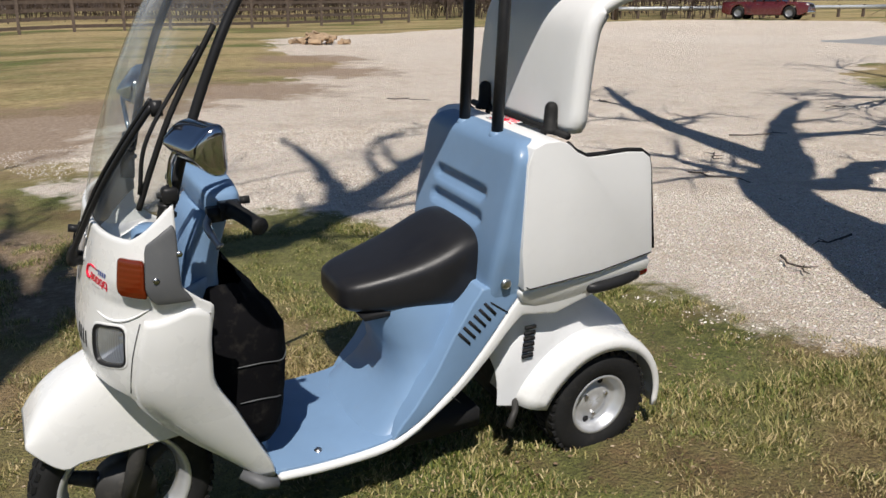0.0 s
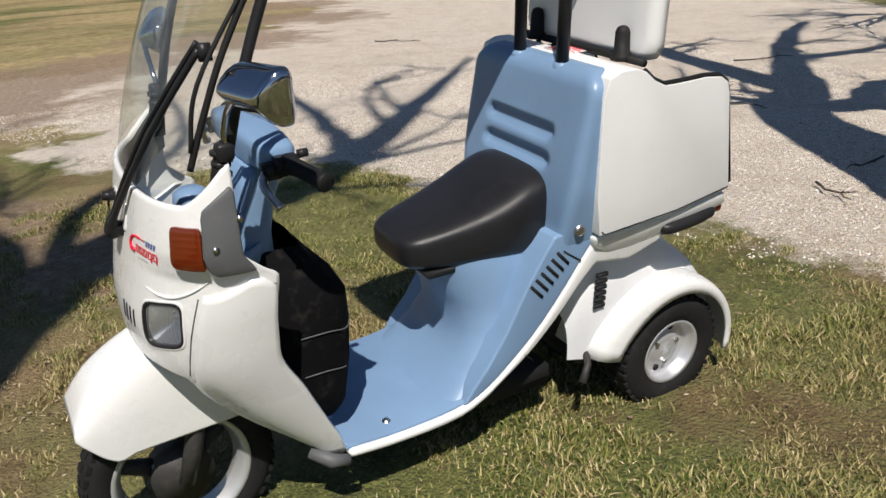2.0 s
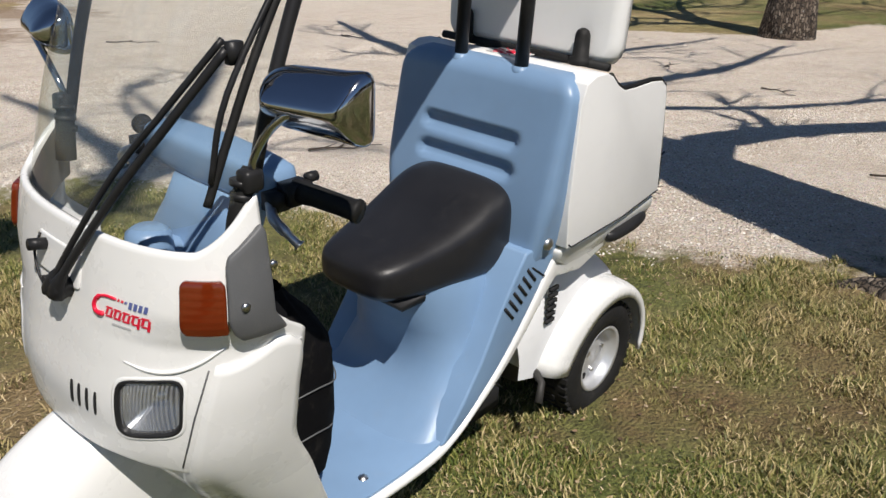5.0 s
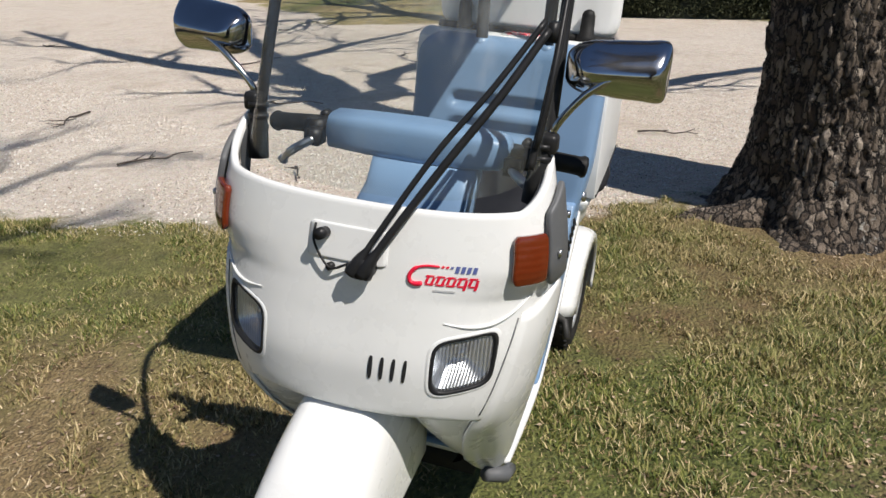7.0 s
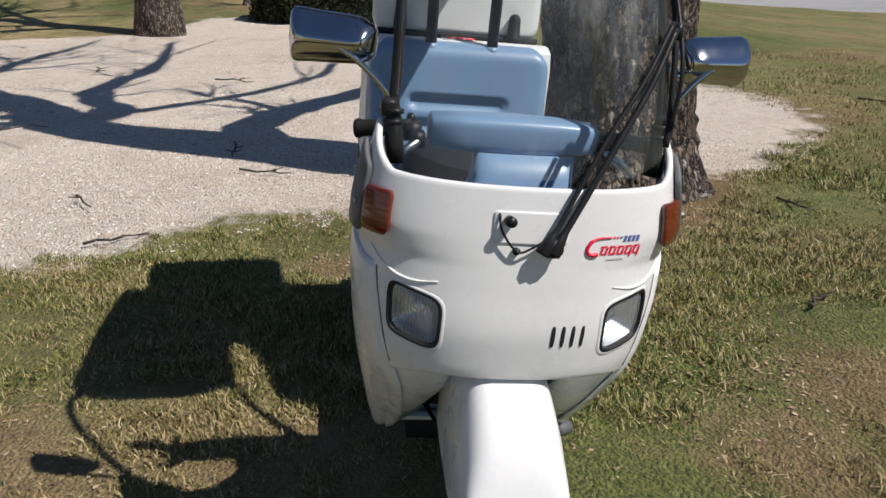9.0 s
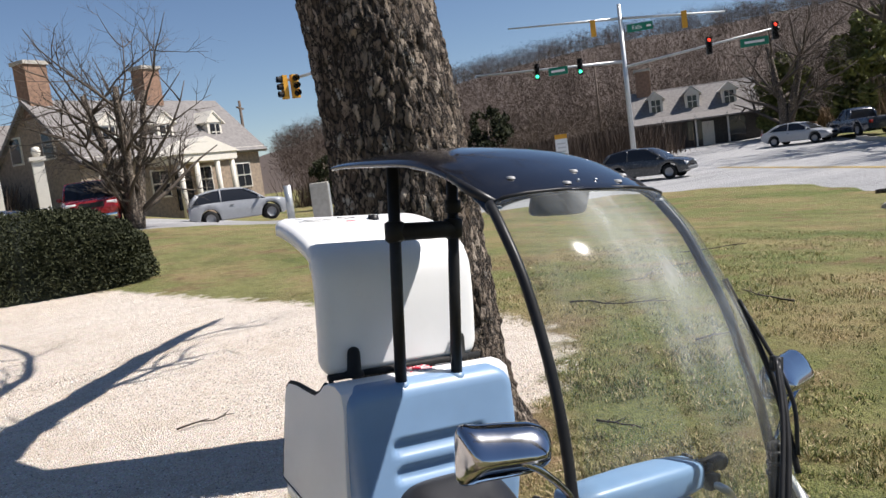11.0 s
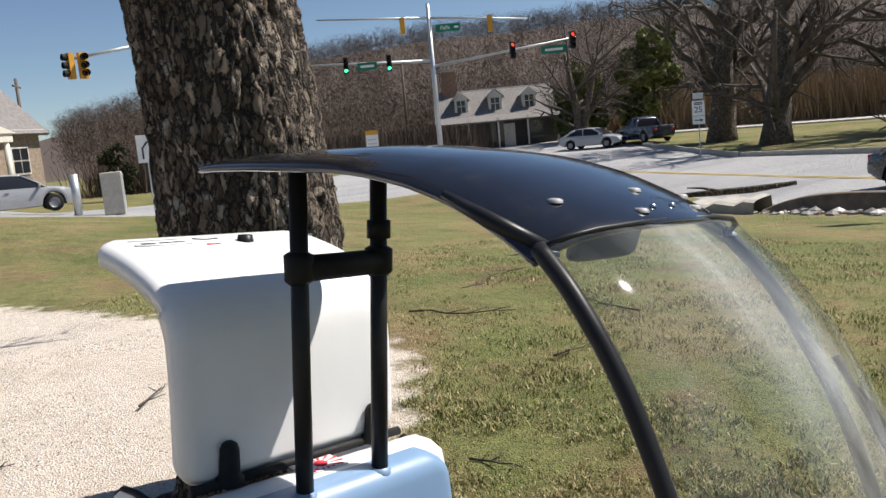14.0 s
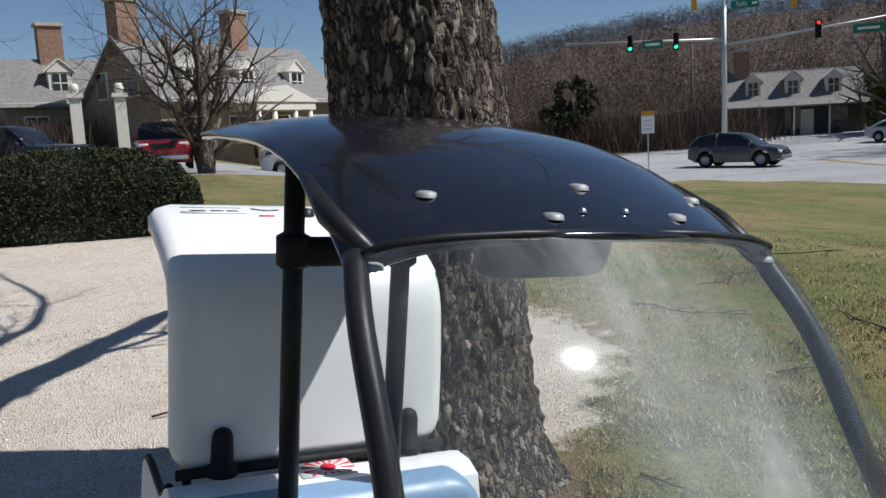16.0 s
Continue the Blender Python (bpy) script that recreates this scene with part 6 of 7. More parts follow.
def bare_tree(at, tall, radius, seed, label, stems=1, depth=3, spread=0.7, crook=0.35, low=0.25):
    """A leafless tree: trunk, forks and fine twigs."""
    r = random.Random(seed)
    t = thing("bare_tree", at, label, "tree")
    bm, fine = bmesh.new(), bmesh.new()
    for k in range(stems):
        d = Vector((r.uniform(-0.12, 0.12), r.uniform(-0.12, 0.12), 1)) if stems == 1 else Vector((math.cos(k * 2.1 + seed) * 0.2, math.sin(k * 2.1 + seed) * 0.2, 1))
        pts = [Vector((0, 0, -0.3))]
        n = 7
        for i in range(n):
            pts.append(pts[-1] + (d + Vector((r.uniform(-1, 1), r.uniform(-1, 1), 0)) * 0.10).normalized() * tall * 0.62 / n)
        rad = [radius * (1.25 if i == 0 else 1 - 0.6 * i / n) for i in range(n + 1)]
        tube(pts, rad, 10, bm)
        for q in range(9):
            i = r.randint(max(1, int(n * low)), n - 1) if q else n - 1
            a = r.uniform(0, 6.28)
            way = Vector((math.cos(a) * spread, math.sin(a) * spread, r.uniform(0.35, 1.0)))
            sprout(fine, pts[i], way, tall * r.uniform(0.3, 0.5), rad[i] * 0.5, depth, r, 6)
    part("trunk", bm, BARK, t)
    part("crown", fine, TWIG, t)
    return t


def tree_at(x, y, *a, **k):
    return bare_tree(lie(x, y), *a, **k)


tree_at(-11.43, -3.44, 11, 0.36, 21, "grey bare tree beside the gravel drive", 1, 3, low=0.5)
tree_at(-29.40, 4.28, 8.5, 0.22, 4, "slim bare tree with many ascending stems", 3, 3, 0.6)
tree_at(-17.14, -2.90, 5.5, 0.09, 14, "young slim bare tree", 1, 2, 0.4)
tree_at(-24.16, 47.16, 15, 0.85, 31, "tall old bare tree with a dark forked trunk", 2, 3, 0.7)
tree_at(-18.94, 43.14, 16, 0.80, 33, "tall old bare tree with a dark trunk", 1, 3, 0.7)
tree_at(-11.23, 49.11, 16, 0.85, 35, "tall old bare tree with a dark trunk", 2, 3, 0.7)
tree_at(-40.78, 55.14, 12, 0.42, 36, "dark bare tree at the road corner", 2, 3, 0.9)


OLIVE = leaf_mat("olive_needles", (0.085, 0.10, 0.030), (0.20, 0.205, 0.062))


def conifer(at, tall, wide, seed, label, mat=SPRUCE, count=9000):
    r = random.Random(seed)
    t = thing("evergreen_tree", at, label, "tree")
    part("trunk", tube([(0, 0, -0.3), (0, 0, tall * 0.9)], [tall * 0.03, 0.03], 8), BARK, t)
    blobs = []
    for k in range(60):
        h = r.uniform(0.08, 1.0)
        w = wide / 2 * max(0.0, 1 - (abs(h - 0.40) / 0.62) ** 2.2) ** 0.5 * r.uniform(0.3, 1.0)
        a = r.uniform(0, 6.28)
        blobs.append((math.cos(a) * w, math.sin(a) * w, h * tall * 0.97, wide * 0.14 * (1.2 - h * 0.8)))
    v, f = leaf_cloud(blobs, tall * 0.035, count, seed)
    mesh_of("leaves", v, f, mat, t)
    return t


conifer(lie(-42.3, 57.6), 6.6, 4.4, 41, "broad evergreen tree by the road", OLIVE)
conifer(lie(-37.9, 62.0), 9.2, 6.0, 43, "tall yellowish evergreen tree by the road", OLIVE)
conifer(lie(-51.15, 34.28), 5.6, 4.4, 44, "dark rounded evergreen tree behind the road", YEW)
conifer(lie(-47.22, 18.97), 3.6, 2.0, 45, "dark narrow evergreen by the road", YEW, 5000)


# ---- woods, hedges and hill: uncountable ----
def stick_wood(name, spots, label, tall=(7, 13), seed=9, twigs=26, width=0.12, zf=ground_z, trunks=0.4):
    """Leafless woods: each tree a thin trunk and a wide spray of twigs."""
    r = np.random.default_rng(seed)
    n = len(spots)
    x, y = np.array(spots).T
    z = np.array([zf(a, b) for a, b in spots])
    h = r.uniform(*tall, n)
    foot = np.stack([x, y, z], 1)
    side = np.stack([-y, x, 0 * x], 1)
    side /= np.linalg.norm(side, axis=1)[:, None]
    w = width * r.uniform(0.35, 1.0, n)[:, None]
    lean = r.normal(0, 0.07, (n, 3)) * h[:, None] * [1, 1, 0]
    top = foot + lean + np.stack([0 * h, 0 * h, h], 1) * 0.8
    w = w * trunks
    V = [np.stack([foot - side * w, foot + side * w, top + side * w * 0.15, top - side * w * 0.15], 1).reshape(-1, 3)]
    k = np.repeat(np.arange(n), twigs)
    m = n * twigs
    t = r.uniform(0.12, 1.0, m)[:, None]
    spread = r.normal(size=(m, 3)) * [0.16, 0.16, 0.05] * h[k][:, None] * (1.25 - 0.8 * np.abs(t - 0.5))
    start = foot[k] + (top - foot)[k] * t + spread
    d = r.normal(size=(m, 3)) * [0.7, 0.7, 0.5] + [0, 0, 0.55]
    d /= np.linalg.norm(d, axis=1)[:, None]
    ln = (h[k] * r.uniform(0.05, 0.2, m))[:, None]
    ww = (width * 0.30 * r.uniform(0.5, 1.6, m))[:, None]
    q = np.cross(d, r.normal(size=(m, 3)))
    q /= np.linalg.norm(q, axis=1)[:, None]
    V.append(np.stack([start - q * ww, start + q * ww, start + d * ln * 0.6 + q * ww * 0.5, start + d * ln], 1).reshape(-1, 3))
    v = np.concatenate(V)
    ob = mesh_of(name, v, np.arange(len(v)).reshape(-1, 4), BARE)
    return tagged(ob, label, "woods", kind="stuff")


def polar(n, a0, a1, d0, d1, seed):
    r = np.random.default_rng(seed)
    a, d = np.radians(r.uniform(a0, a1, n)), d0 + (d1 - d0) * r.random(n)
    return np.stack([1 + d * np.cos(a), d * np.sin(a)], 1).tolist()


def hill_z(x, y):
    d, a = math.hypot(x - 1, y), math.degrees(math.atan2(y, x - 1)) % 360
    top = lerp([(80, 34), (105, 38), (125, 39), (138, 37), (143, 35), (147, 32), (152, 27), (160, 16), (172, 5), (182, 3), (200, 4), (220, 16), (260, 20)], a)
    top *= 1 + 0.10 * noise.noise((a * 0.12, 3, 0))
    return ground_z(x, y) * (1 - ease(90, 160, d)) + ease(90, 330, d) * top - 0.5


rows = []
for j in range(30):
    d = 85 + 300 * (j / 29) ** 1.2
    rows.append([(1 + d * math.cos(radians(a)), d * math.sin(radians(a)), hill_z(1 + d * math.cos(radians(a)), d * math.sin(radians(a)))) for a in np.linspace(78, 275, 150)])
HILL = worn("leaf_litter_slope", (0.098, 0.070, 0.053), 0.95, 0.35, grain=3, dirt=0.3)
tagged(link_mesh("hill", grid(rows), HILL), "wooded brown hill behind the road", "hill", kind="structure")
stick_wood("hill_woods", polar(7000, 90, 161, 125, 345, 3), "leafless brown woods on the hill", (5, 9), 9, 64, 0.10, hill_z, 0.3)
stick_wood("roadside_woods", polar(1500, 98, 158, 76, 130, 5), "leafless brown woods behind the road", (3, 7.5), 10, 110, 0.055, hill_z, 0.45)
stick_wood("north_woods", polar(1000, 222, 275, 58, 110, 6), "leafless brown woods behind the fence", (7, 13), 12, 60, 0.13)


def hedge(name, a, b, deep, tall, count, label, seed, mat=BAMBOO):
    """A long thicket of upright stalks."""
    r = np.random.default_rng(seed)
    t = r.random(count)
    p = np.array(a)[None] + (np.array(b) - a)[None] * t[:, None]
    p = p + r.normal(0, deep / 3, (count, 2))
    z = np.array([ground_z(x, y) for x, y in p])
    h = tall * r.uniform(0.55, 1.1, count)
    base = np.stack([p[:, 0], p[:, 1], z], 1)
    ang = r.uniform(0, 6.28, count)
    w = 0.010 + 0.022 * r.random(count)
    s = np.stack([np.cos(ang) * w, np.sin(ang) * w, 0 * w], 1)
    tip = base + np.stack([r.normal(0, 0.55, count), r.normal(0, 0.55, count), h], 1)
    v = np.stack([base - s, base + s, tip + s * 0.4, tip - s * 0.4], 1).reshape(-1, 3)
    return tagged(mesh_of(name, v, np.arange(count * 4).reshape(-1, 4), mat), label, "hedge", kind="stuff")


hedge("stalk_hedge", (-36, 62), (6, 66), 3, 3.4, 26000, "dense brown hedge of dry stalks", 5)
hedge("scrub", (-56, 22), (-47, 47), 4, 2.4, 22000, "brown leafless scrub along the road", 6, BARE)
hedge("scrub", (-50, 62), (-36, 64), 3, 1.6, 7000, "brown leafless scrub along the road", 7)
hedge("scrub", (-33, -9), (-30, -2.5), 2, 1.6, 7000, "brown leafless scrub by the drive", 8, BARE)
hedge("scrub", (-60, -14), (-48, 0), 4, 1.9, 12000, "brown leafless scrub behind the house", 9, BARE)


# ---- houses ----
def gable_house(name, at, turn, long, deep, eave, ridge, label, dormers=3, chimneys=(0.0, 0.62), wall=HOUSE_STONE, porch=False, arch=False, veranda=False):
    """x along the front, the front faces -y; at is the front left corner."""
    h = thing(name, at, label, "house", turn)
    bm = bmesh.new()
    pent = [(0, -0.8), (deep, -0.8), (deep, eave), (deep / 2, ridge), (0, eave)]
    a = [bm.verts.new((0, y, z)) for y, z in pent]
    b = [bm.verts.new((long, y, z)) for y, z in pent]
    bm.faces.new(a)
    bm.faces.new(b[::-1])
    for i in range(5):
        j = (i + 1) % 5
        bm.faces.new((a[j], a[i], b[i], b[j]))
    part("wall", bm, wall, h, smooth=False)
    for s in (0, 1):
        y0, y1 = (-0.45, deep / 2) if s == 0 else (deep + 0.45, deep / 2)
        z0 = eave - 0.45 * (ridge - eave) / (deep / 2)
        roofm = bmesh.new()
        roofm.faces.new([roofm.verts.new(p) for p in ((-0.3, y0, z0), (long + 0.3, y0, z0), (long + 0.3, y1, ridge + 0.02), (-0.3, y1, ridge + 0.02))])
        solid(part("roof", roofm, SLATE, h, smooth=False), 0.18, 1.0)
    for k in range(dormers):
        x = long * (k + 0.7) / (dormers + 0.4)
        d = part("dormer", block((1.2, 1.8, 1.5), (x, deep * 0.16 + 0.55, eave + 0.95)), TRIM, h, smooth=False)
        rf = bmesh.new()
        for sx in (-1, 1):
            q = [rf.verts.new(p) for p in ((x + sx * 0.85, deep * 0.16 - 0.5, eave + 1.6), (x, deep * 0.16 - 0.5, eave + 2.35), (x, deep * 0.16 + 2.6, eave + 2.35), (x + sx * 0.85, deep * 0.16 + 2.6, eave + 1.6))]
            rf.faces.new(q)
        fr = [rf.verts.new(p) for p in ((x - 0.7, deep * 0.16 - 0.42, eave + 1.66), (x + 0.7, deep * 0.16 - 0.42, eave + 1.66), (x, deep * 0.16 - 0.42, eave + 2.3))]
        rf.faces.new(fr)
        solid(part("dormer_roof", rf, TRIM if not arch else SLATE, d, smooth=False), 0.08)
        part("pane", block((0.75, 0.06, 1.1), (x, deep * 0.16 - 0.38, eave + 1.0)), PANE, d, smooth=False)
        part("sash", block((0.06, 0.05, 1.1), (x, deep * 0.16 - 0.42, eave + 1.0)), TRIM, d, smooth=False)
        part("sash", block((0.75, 0.05, 0.06), (x, deep * 0.16 - 0.42, eave + 1.05)), TRIM, d, smooth=False)
    for f in chimneys:
        c = part("chimney", block((1.3, 1.0, 3.0), (long * f + (0.65 if f == 0 else 0), deep / 2, ridge + 0.6)), BRICK, h, smooth=False)
        part("chimney_cap", block((1.5, 1.2, 0.2), (long * f + (0.65 if f == 0 else 0), deep / 2, ridge + 2.1)), CONCRETE, c, smooth=False)
    n = max(2, int(long / 3))
    if veranda:
        for k in range(n + 2):
            part("veranda_post", block((0.14, 0.14, eave), (long * k / (n + 1), -1.2, eave / 2 - 0.3)), TRIM, h, smooth=False)
        lean = bmesh.new()
        lean.faces.new([lean.verts.new(p) for p in ((-0.3, -1.6, eave - 0.5), (long + 0.3, -1.6, eave - 0.5), (long + 0.3, 0.1, eave + 0.05), (-0.3, 0.1, eave + 0.05))])
        solid(part("veranda_roof", lean, SLATE, h, smooth=False), 0.14, 1.0)
        part("door", block((1.0, 0.1, 2.1), (long * 0.6, -0.03, 1.0)), TRIM, h, smooth=False)
    for k in range(n):
        x = long * (k + 0.5) / n
        w = part("window", block((1.3, 0.10, 1.6), (x, -0.02, eave * 0.48)), PANE if veranda else TRIM, h, smooth=False)
        for dx in (-0.3, 0.3):
            for dz in (-0.37, 0.37):
                part("pane", block((0.52, 0.04, 0.66), (x + dx, -0.085, eave * 0.48 + dz)), PANE, w, smooth=False)
    for k in range(2):
        w = part("window", block((0.10, 1.0, 1.5), (-0.02, deep * (0.3 + 0.4 * k), eave * 1.25)), TRIM, h, smooth=False)
        part("pane", block((0.05, 0.8, 1.3), (-0.08, deep * (0.3 + 0.4 * k), eave * 1.25)), PANE, w, smooth=False)
    if not veranda:
        part("cornice", block((long + 0.3, 0.3, 0.3), (long / 2, -0.2, eave - 0.2)), TRIM, h, smooth=False)
    if porch:
        px = long * porch
        p = part("portico", block((4.6, 2.2, 0.45), (px, -1.2, 2.85)), TRIM, h, smooth=False)
        g = bmesh.new()
        t3 = [(px - 2.5, 3.07), (px + 2.5, 3.07), (px, 4.0)]
        aa, bb = [g.verts.new((x, -2.4, z)) for x, z in t3], [g.verts.new((x, 0.1, z)) for x, z in t3]
        g.faces.new(aa)
        g.faces.new(bb[::-1])
        for i in range(3):
            j = (i + 1) % 3
            g.faces.new((aa[j], aa[i], bb[i], bb[j]))
        part("pediment", g, TRIM, p, smooth=False)
        for dx in (-2.0, -0.8, 0.8, 2.0):
            part("column", drum(0.16, 3.6, (px + dx, -2.1, 0.95), "z", 12), TRIM, p)
        part("door", block((1.2, 0.1, 2.2), (px, -0.06, 1.1)), PANE, h, smooth=False)
    return h


gable_house("stone_house", lie(-44.12, 4.45, -0.4), 120, 13.4, 7.0, 3.45, 6.7, "large stone house with a slate roof, dormers and brick chimneys", 3, (0.0, 0.62), porch=0.5)
gable_house("low_house", lie(-53.23, 50.94), 46, 10.5, 7, 2.9, 5.3, "long low house with a pale roof and white dormers", 3, (0.12,), DARK_WALL, veranda=True)
gable_house("stone_outbuilding", lie(-27.42, -3.44), 250, 6, 4, 2.3, 3.2, "low stone outbuilding with a flat slate roof", 0, ())
gable_house("wooden_barn", lie(-8.82, 57.99), 12, 10, 6, 2.8, 4.8, "dark wooden barn with a pale roof", 0, (), FENCE_WOOD)
gable_house("stone_wing", lie(-49.93, -2.97), 100, 6, 5, 3.0, 5.4, "stone wing of the house with a white dormer", 1, (0.5,))
for x, y in ((-40.5, 0.4), (-40.4, 2.3)):
    p = thing("gate_pillar", lie(x, y), "pale stone gate pillar with a ball finial", "pillar", group="gate pillars")
    part("shaft", block((0.5, 0.5, 3.1), (0, 0, 1.4)), TRIM, p, smooth=False)
    part("cap", block((0.7, 0.7, 0.18), (0, 0, 3.0)), TRIM, p, smooth=False)
    part("finial", lathe([(0.0, 0.25), (0.16, 0.2), (0.22, 0.0), (0.16, -0.2), (0.0, -0.25)], 16, "z", (0, 0, 3.33)), TRIM, p)


# ---- vehicles ----
def paint(name, c, rough=0.25):
    return worn(name, c, rough, 0.05, coat=0.7, bump_s=0.0, dirt=0.08)


SILVER, CHARCOAL, RUBY, MAROON, NIGHT = paint("silver_car_paint", (0.36, 0.37, 0.385), 0.32), paint("charcoal_car_paint", (0.035, 0.038, 0.044)), paint("red_car_paint", (0.24, 0.010, 0.012)), paint("maroon_car_paint", (0.10, 0.012, 0.012)), paint("navy_car_paint", (0.028, 0.036, 0.055))
CAR_RIM = worn("car_rim_paint", (0.26, 0.265, 0.275), 0.4, 0.1, metal=0.5)
HEADL = material("headlamp_glass", 0.1, 0, (0.7, 0.7, 0.7), 0.5)


CARS = {
    "sedan": (4.7, 1.8, 0.33, [(-2.35, 0.80), (-2.25, 0.95), (-1.6, 1.0), (0.0, 0.96), (0.95, 0.93), (1.8, 0.82), (2.2, 0.72), (2.35, 0.56)],
              [(-1.85, 0.98), (-1.05, 1.38), (-0.3, 1.46), (0.35, 1.40), (1.2, 0.94)]),
    "suv": (4.5, 1.82, 0.36, [(-2.25, 0.92), (-2.15, 1.06), (-1.2, 1.08), (0.85, 1.03), (1.75, 0.95), (2.15, 0.82), (2.25, 0.62)],
            [(-2.15, 1.06), (-1.75, 1.50), (-0.7, 1.64), (0.25, 1.58), (1.15, 1.04)]),
    "pickup": (5.5, 1.95, 0.40, [(-2.75, 1.0), (-2.70, 1.10), (-0.6, 1.10), (0.95, 1.10), (2.45, 1.04), (2.70, 0.96), (2.75, 0.80)],
               [(-0.62, 1.08), (-0.50, 1.62), (-0.2, 1.76), (0.45, 1.72), (1.15, 1.08)]),
}


def vehicle(name, at, heading, mat, label, kind="sedan"):
    """A vehicle with its nose along +x: a rounded body cut out over the wheels, glass all round under a painted roof."""
    v = thing(name, at, label, "car", heading)
    L, W, wr, shoulder, top = CARS[kind]
    axles = (-L * 0.295, L * 0.30)
    rows = []
    for i in range(73):
        x = -L / 2 + L * i / 72
        zt, zb = lerp(shoulder, x), 0.24 + 0.16 * ease(L * 0.40, L * 0.5, abs(x))
        for ax in axles:
            if abs(x - ax) < wr + 0.07:
                zb = max(zb, wr + math.sqrt((wr + 0.07) ** 2 - (x - ax) ** 2))
        w = W / 2 * (1 - 0.16 * (abs(x) / (L / 2)) ** 5)
        half = [(0.0, zb), (0.88 * w, zb), (0.97 * w, zb + 0.03), (w, zb + 0.40 * (zt - zb)), (0.985 * w, zb + 0.78 * (zt - zb)), (0.93 * w, zt - 0.02), (0.80 * w, zt + 0.01), (0.0, zt + 0.03)]
        rows.append([(x, y, z) for y, z in half] + [(x, -y, z) for y, z in half[-2:0:-1]])
    harden(part("body", grid(rows, None, True, True), mat, v), 40)
    part("underbody", block((L * 0.86, W * 0.62, 0.34), (0, 0, 0.42)), DARK, v, smooth=False)
    zmax = max(z for _, z in top)
    glass, shell = [], []
    for i in range(41):
        x = top[0][0] + (top[-1][0] - top[0][0]) * i / 40
        z, base = lerp(top, x), lerp(shoulder, x) - 0.01
        k = max(0.0, (z - base) / (zmax - base))
        wb, wt = W / 2 * 0.91, W / 2 * (0.91 - 0.17 * k)
        glass.append([(x, -wb, base), (x, -wt, z - 0.05 * k), (x, -wt * 0.86, z), (x, 0, z + 0.015), (x, wt * 0.86, z), (x, wt, z - 0.05 * k), (x, wb, base)])
        if top[1][0] - 0.05 <= x <= top[-2][0] + 0.02:
            shell.append([Vector(p) + Vector((0, 0.006 if p[1] > 0 else -0.006, 0.012)) for p in glass[-1][1:6]])
    part("glass", grid(glass), PANE, v, "dark tinted glass")
    solid(part("roof", grid(shell), mat, v), 0.03)
    for s in (1, -1):
        for (xa, xb), r in (((top[-1][0], top[-2][0]), 0.035), (((top[1][0] + top[-2][0]) / 2 - 0.05,) * 2, 0.035), ((top[0][0], top[1][0]), 0.075)):
            zb = lerp(shoulder, xa)
            part("pillar", tube([(xa, s * W / 2 * 0.90, zb - 0.02), ((xa + xb) / 2, s * W / 2 * 0.83, (zb + lerp(top, xb)) / 2 + 0.01), (xb, s * W / 2 * 0.745, lerp(top, xb) - 0.03)], r, 8), mat, v)
        for ax in axles:
            w = part("wheel", lathe([(wr * 0.6, -0.1), (wr * 0.94, -0.10), (wr, -0.06), (wr, 0.06), (wr * 0.94, 0.10), (wr * 0.6, 0.10)], 28, "y", (ax, s * (W / 2 - 0.12), wr)), TYRE, v)
            part("rim", lathe([(wr * 0.64, s * 0.10), (wr * 0.56, s * 0.05), (wr * 0.2, s * 0.07), (0.0, s * 0.07)], 20, "y", (ax, s * (W / 2 - 0.12), wr)), CAR_RIM, w)
        zl = lerp(shoulder, L * 0.46)
        bevelled(part("headlight", block((0.22, 0.34, 0.13), (L / 2 - 0.14, s * W * 0.335, zl - 0.14)), HEADL, v), 0.03, 2)
        bevelled(part("tail_light", block((0.12, 0.26, 0.18), (-L / 2 + 0.04, s * W * 0.33, 0.84)), RED_LENS, v), 0.03, 2)
        bevelled(part("door_mirror", block((0.10, 0.18, 0.13), (top[-1][0] - 0.28, s * (W / 2 + 0.03), lerp(shoulder, 0.8) + 0.06)), mat, v), 0.03, 2)
        part("door_handle", block((0.16, 0.03, 0.03), (-0.35, s * (W / 2 - 0.005), lerp(shoulder, 0) - 0.17)), GREY_PL, v, smooth=False)
    part("grille", block((0.06, W * 0.40, 0.16), (L / 2 - 0.01, 0, lerp(shoulder, L * 0.46) - 0.17)), DARK, v, smooth=False)
    bevelled(part("bumper", block((0.16, W * 0.80, 0.17), (L / 2 - 0.04, 0, 0.45)), GREY_PL if kind != "pickup" else CHROME, v), 0.04, 2)
    return v


vehicle("hatchback", lie(-35.66, 9.86, -0.1), 78, SILVER, "silver compact crossover waiting on the road", "suv")
vehicle("off_roader", lie(-29.58, 29.41, -0.1), 25, CHARCOAL, "dark grey off-road car on the road", "suv")
vehicle("sedan", lie(-34.4, 48.0, -0.1), 10, SILVER, "silver sedan turning at the junction", "sedan")
vehicle("sedan", lie(-4.8, 22.5, -0.1), -24, CHARCOAL, "dark grey sedan on the road", "sedan")
vehicle("pickup_truck", lie(-31.4, 3.1), -6, RUBY, "red pickup truck parked by the house", "pickup")
vehicle("pickup_truck", lie(-31.22, 49.66), 150, NIGHT, "dark pickup truck parked by the trees", "pickup")
vehicle("pickup_truck", lie(-43.0, -39.1), 116, MAROON, "maroon pickup truck on the upper road", "pickup")
vehicle("pickup_truck", lie(-30.47, -1.91), 60, NIGHT, "dark blue pickup truck parked behind the bush", "pickup")


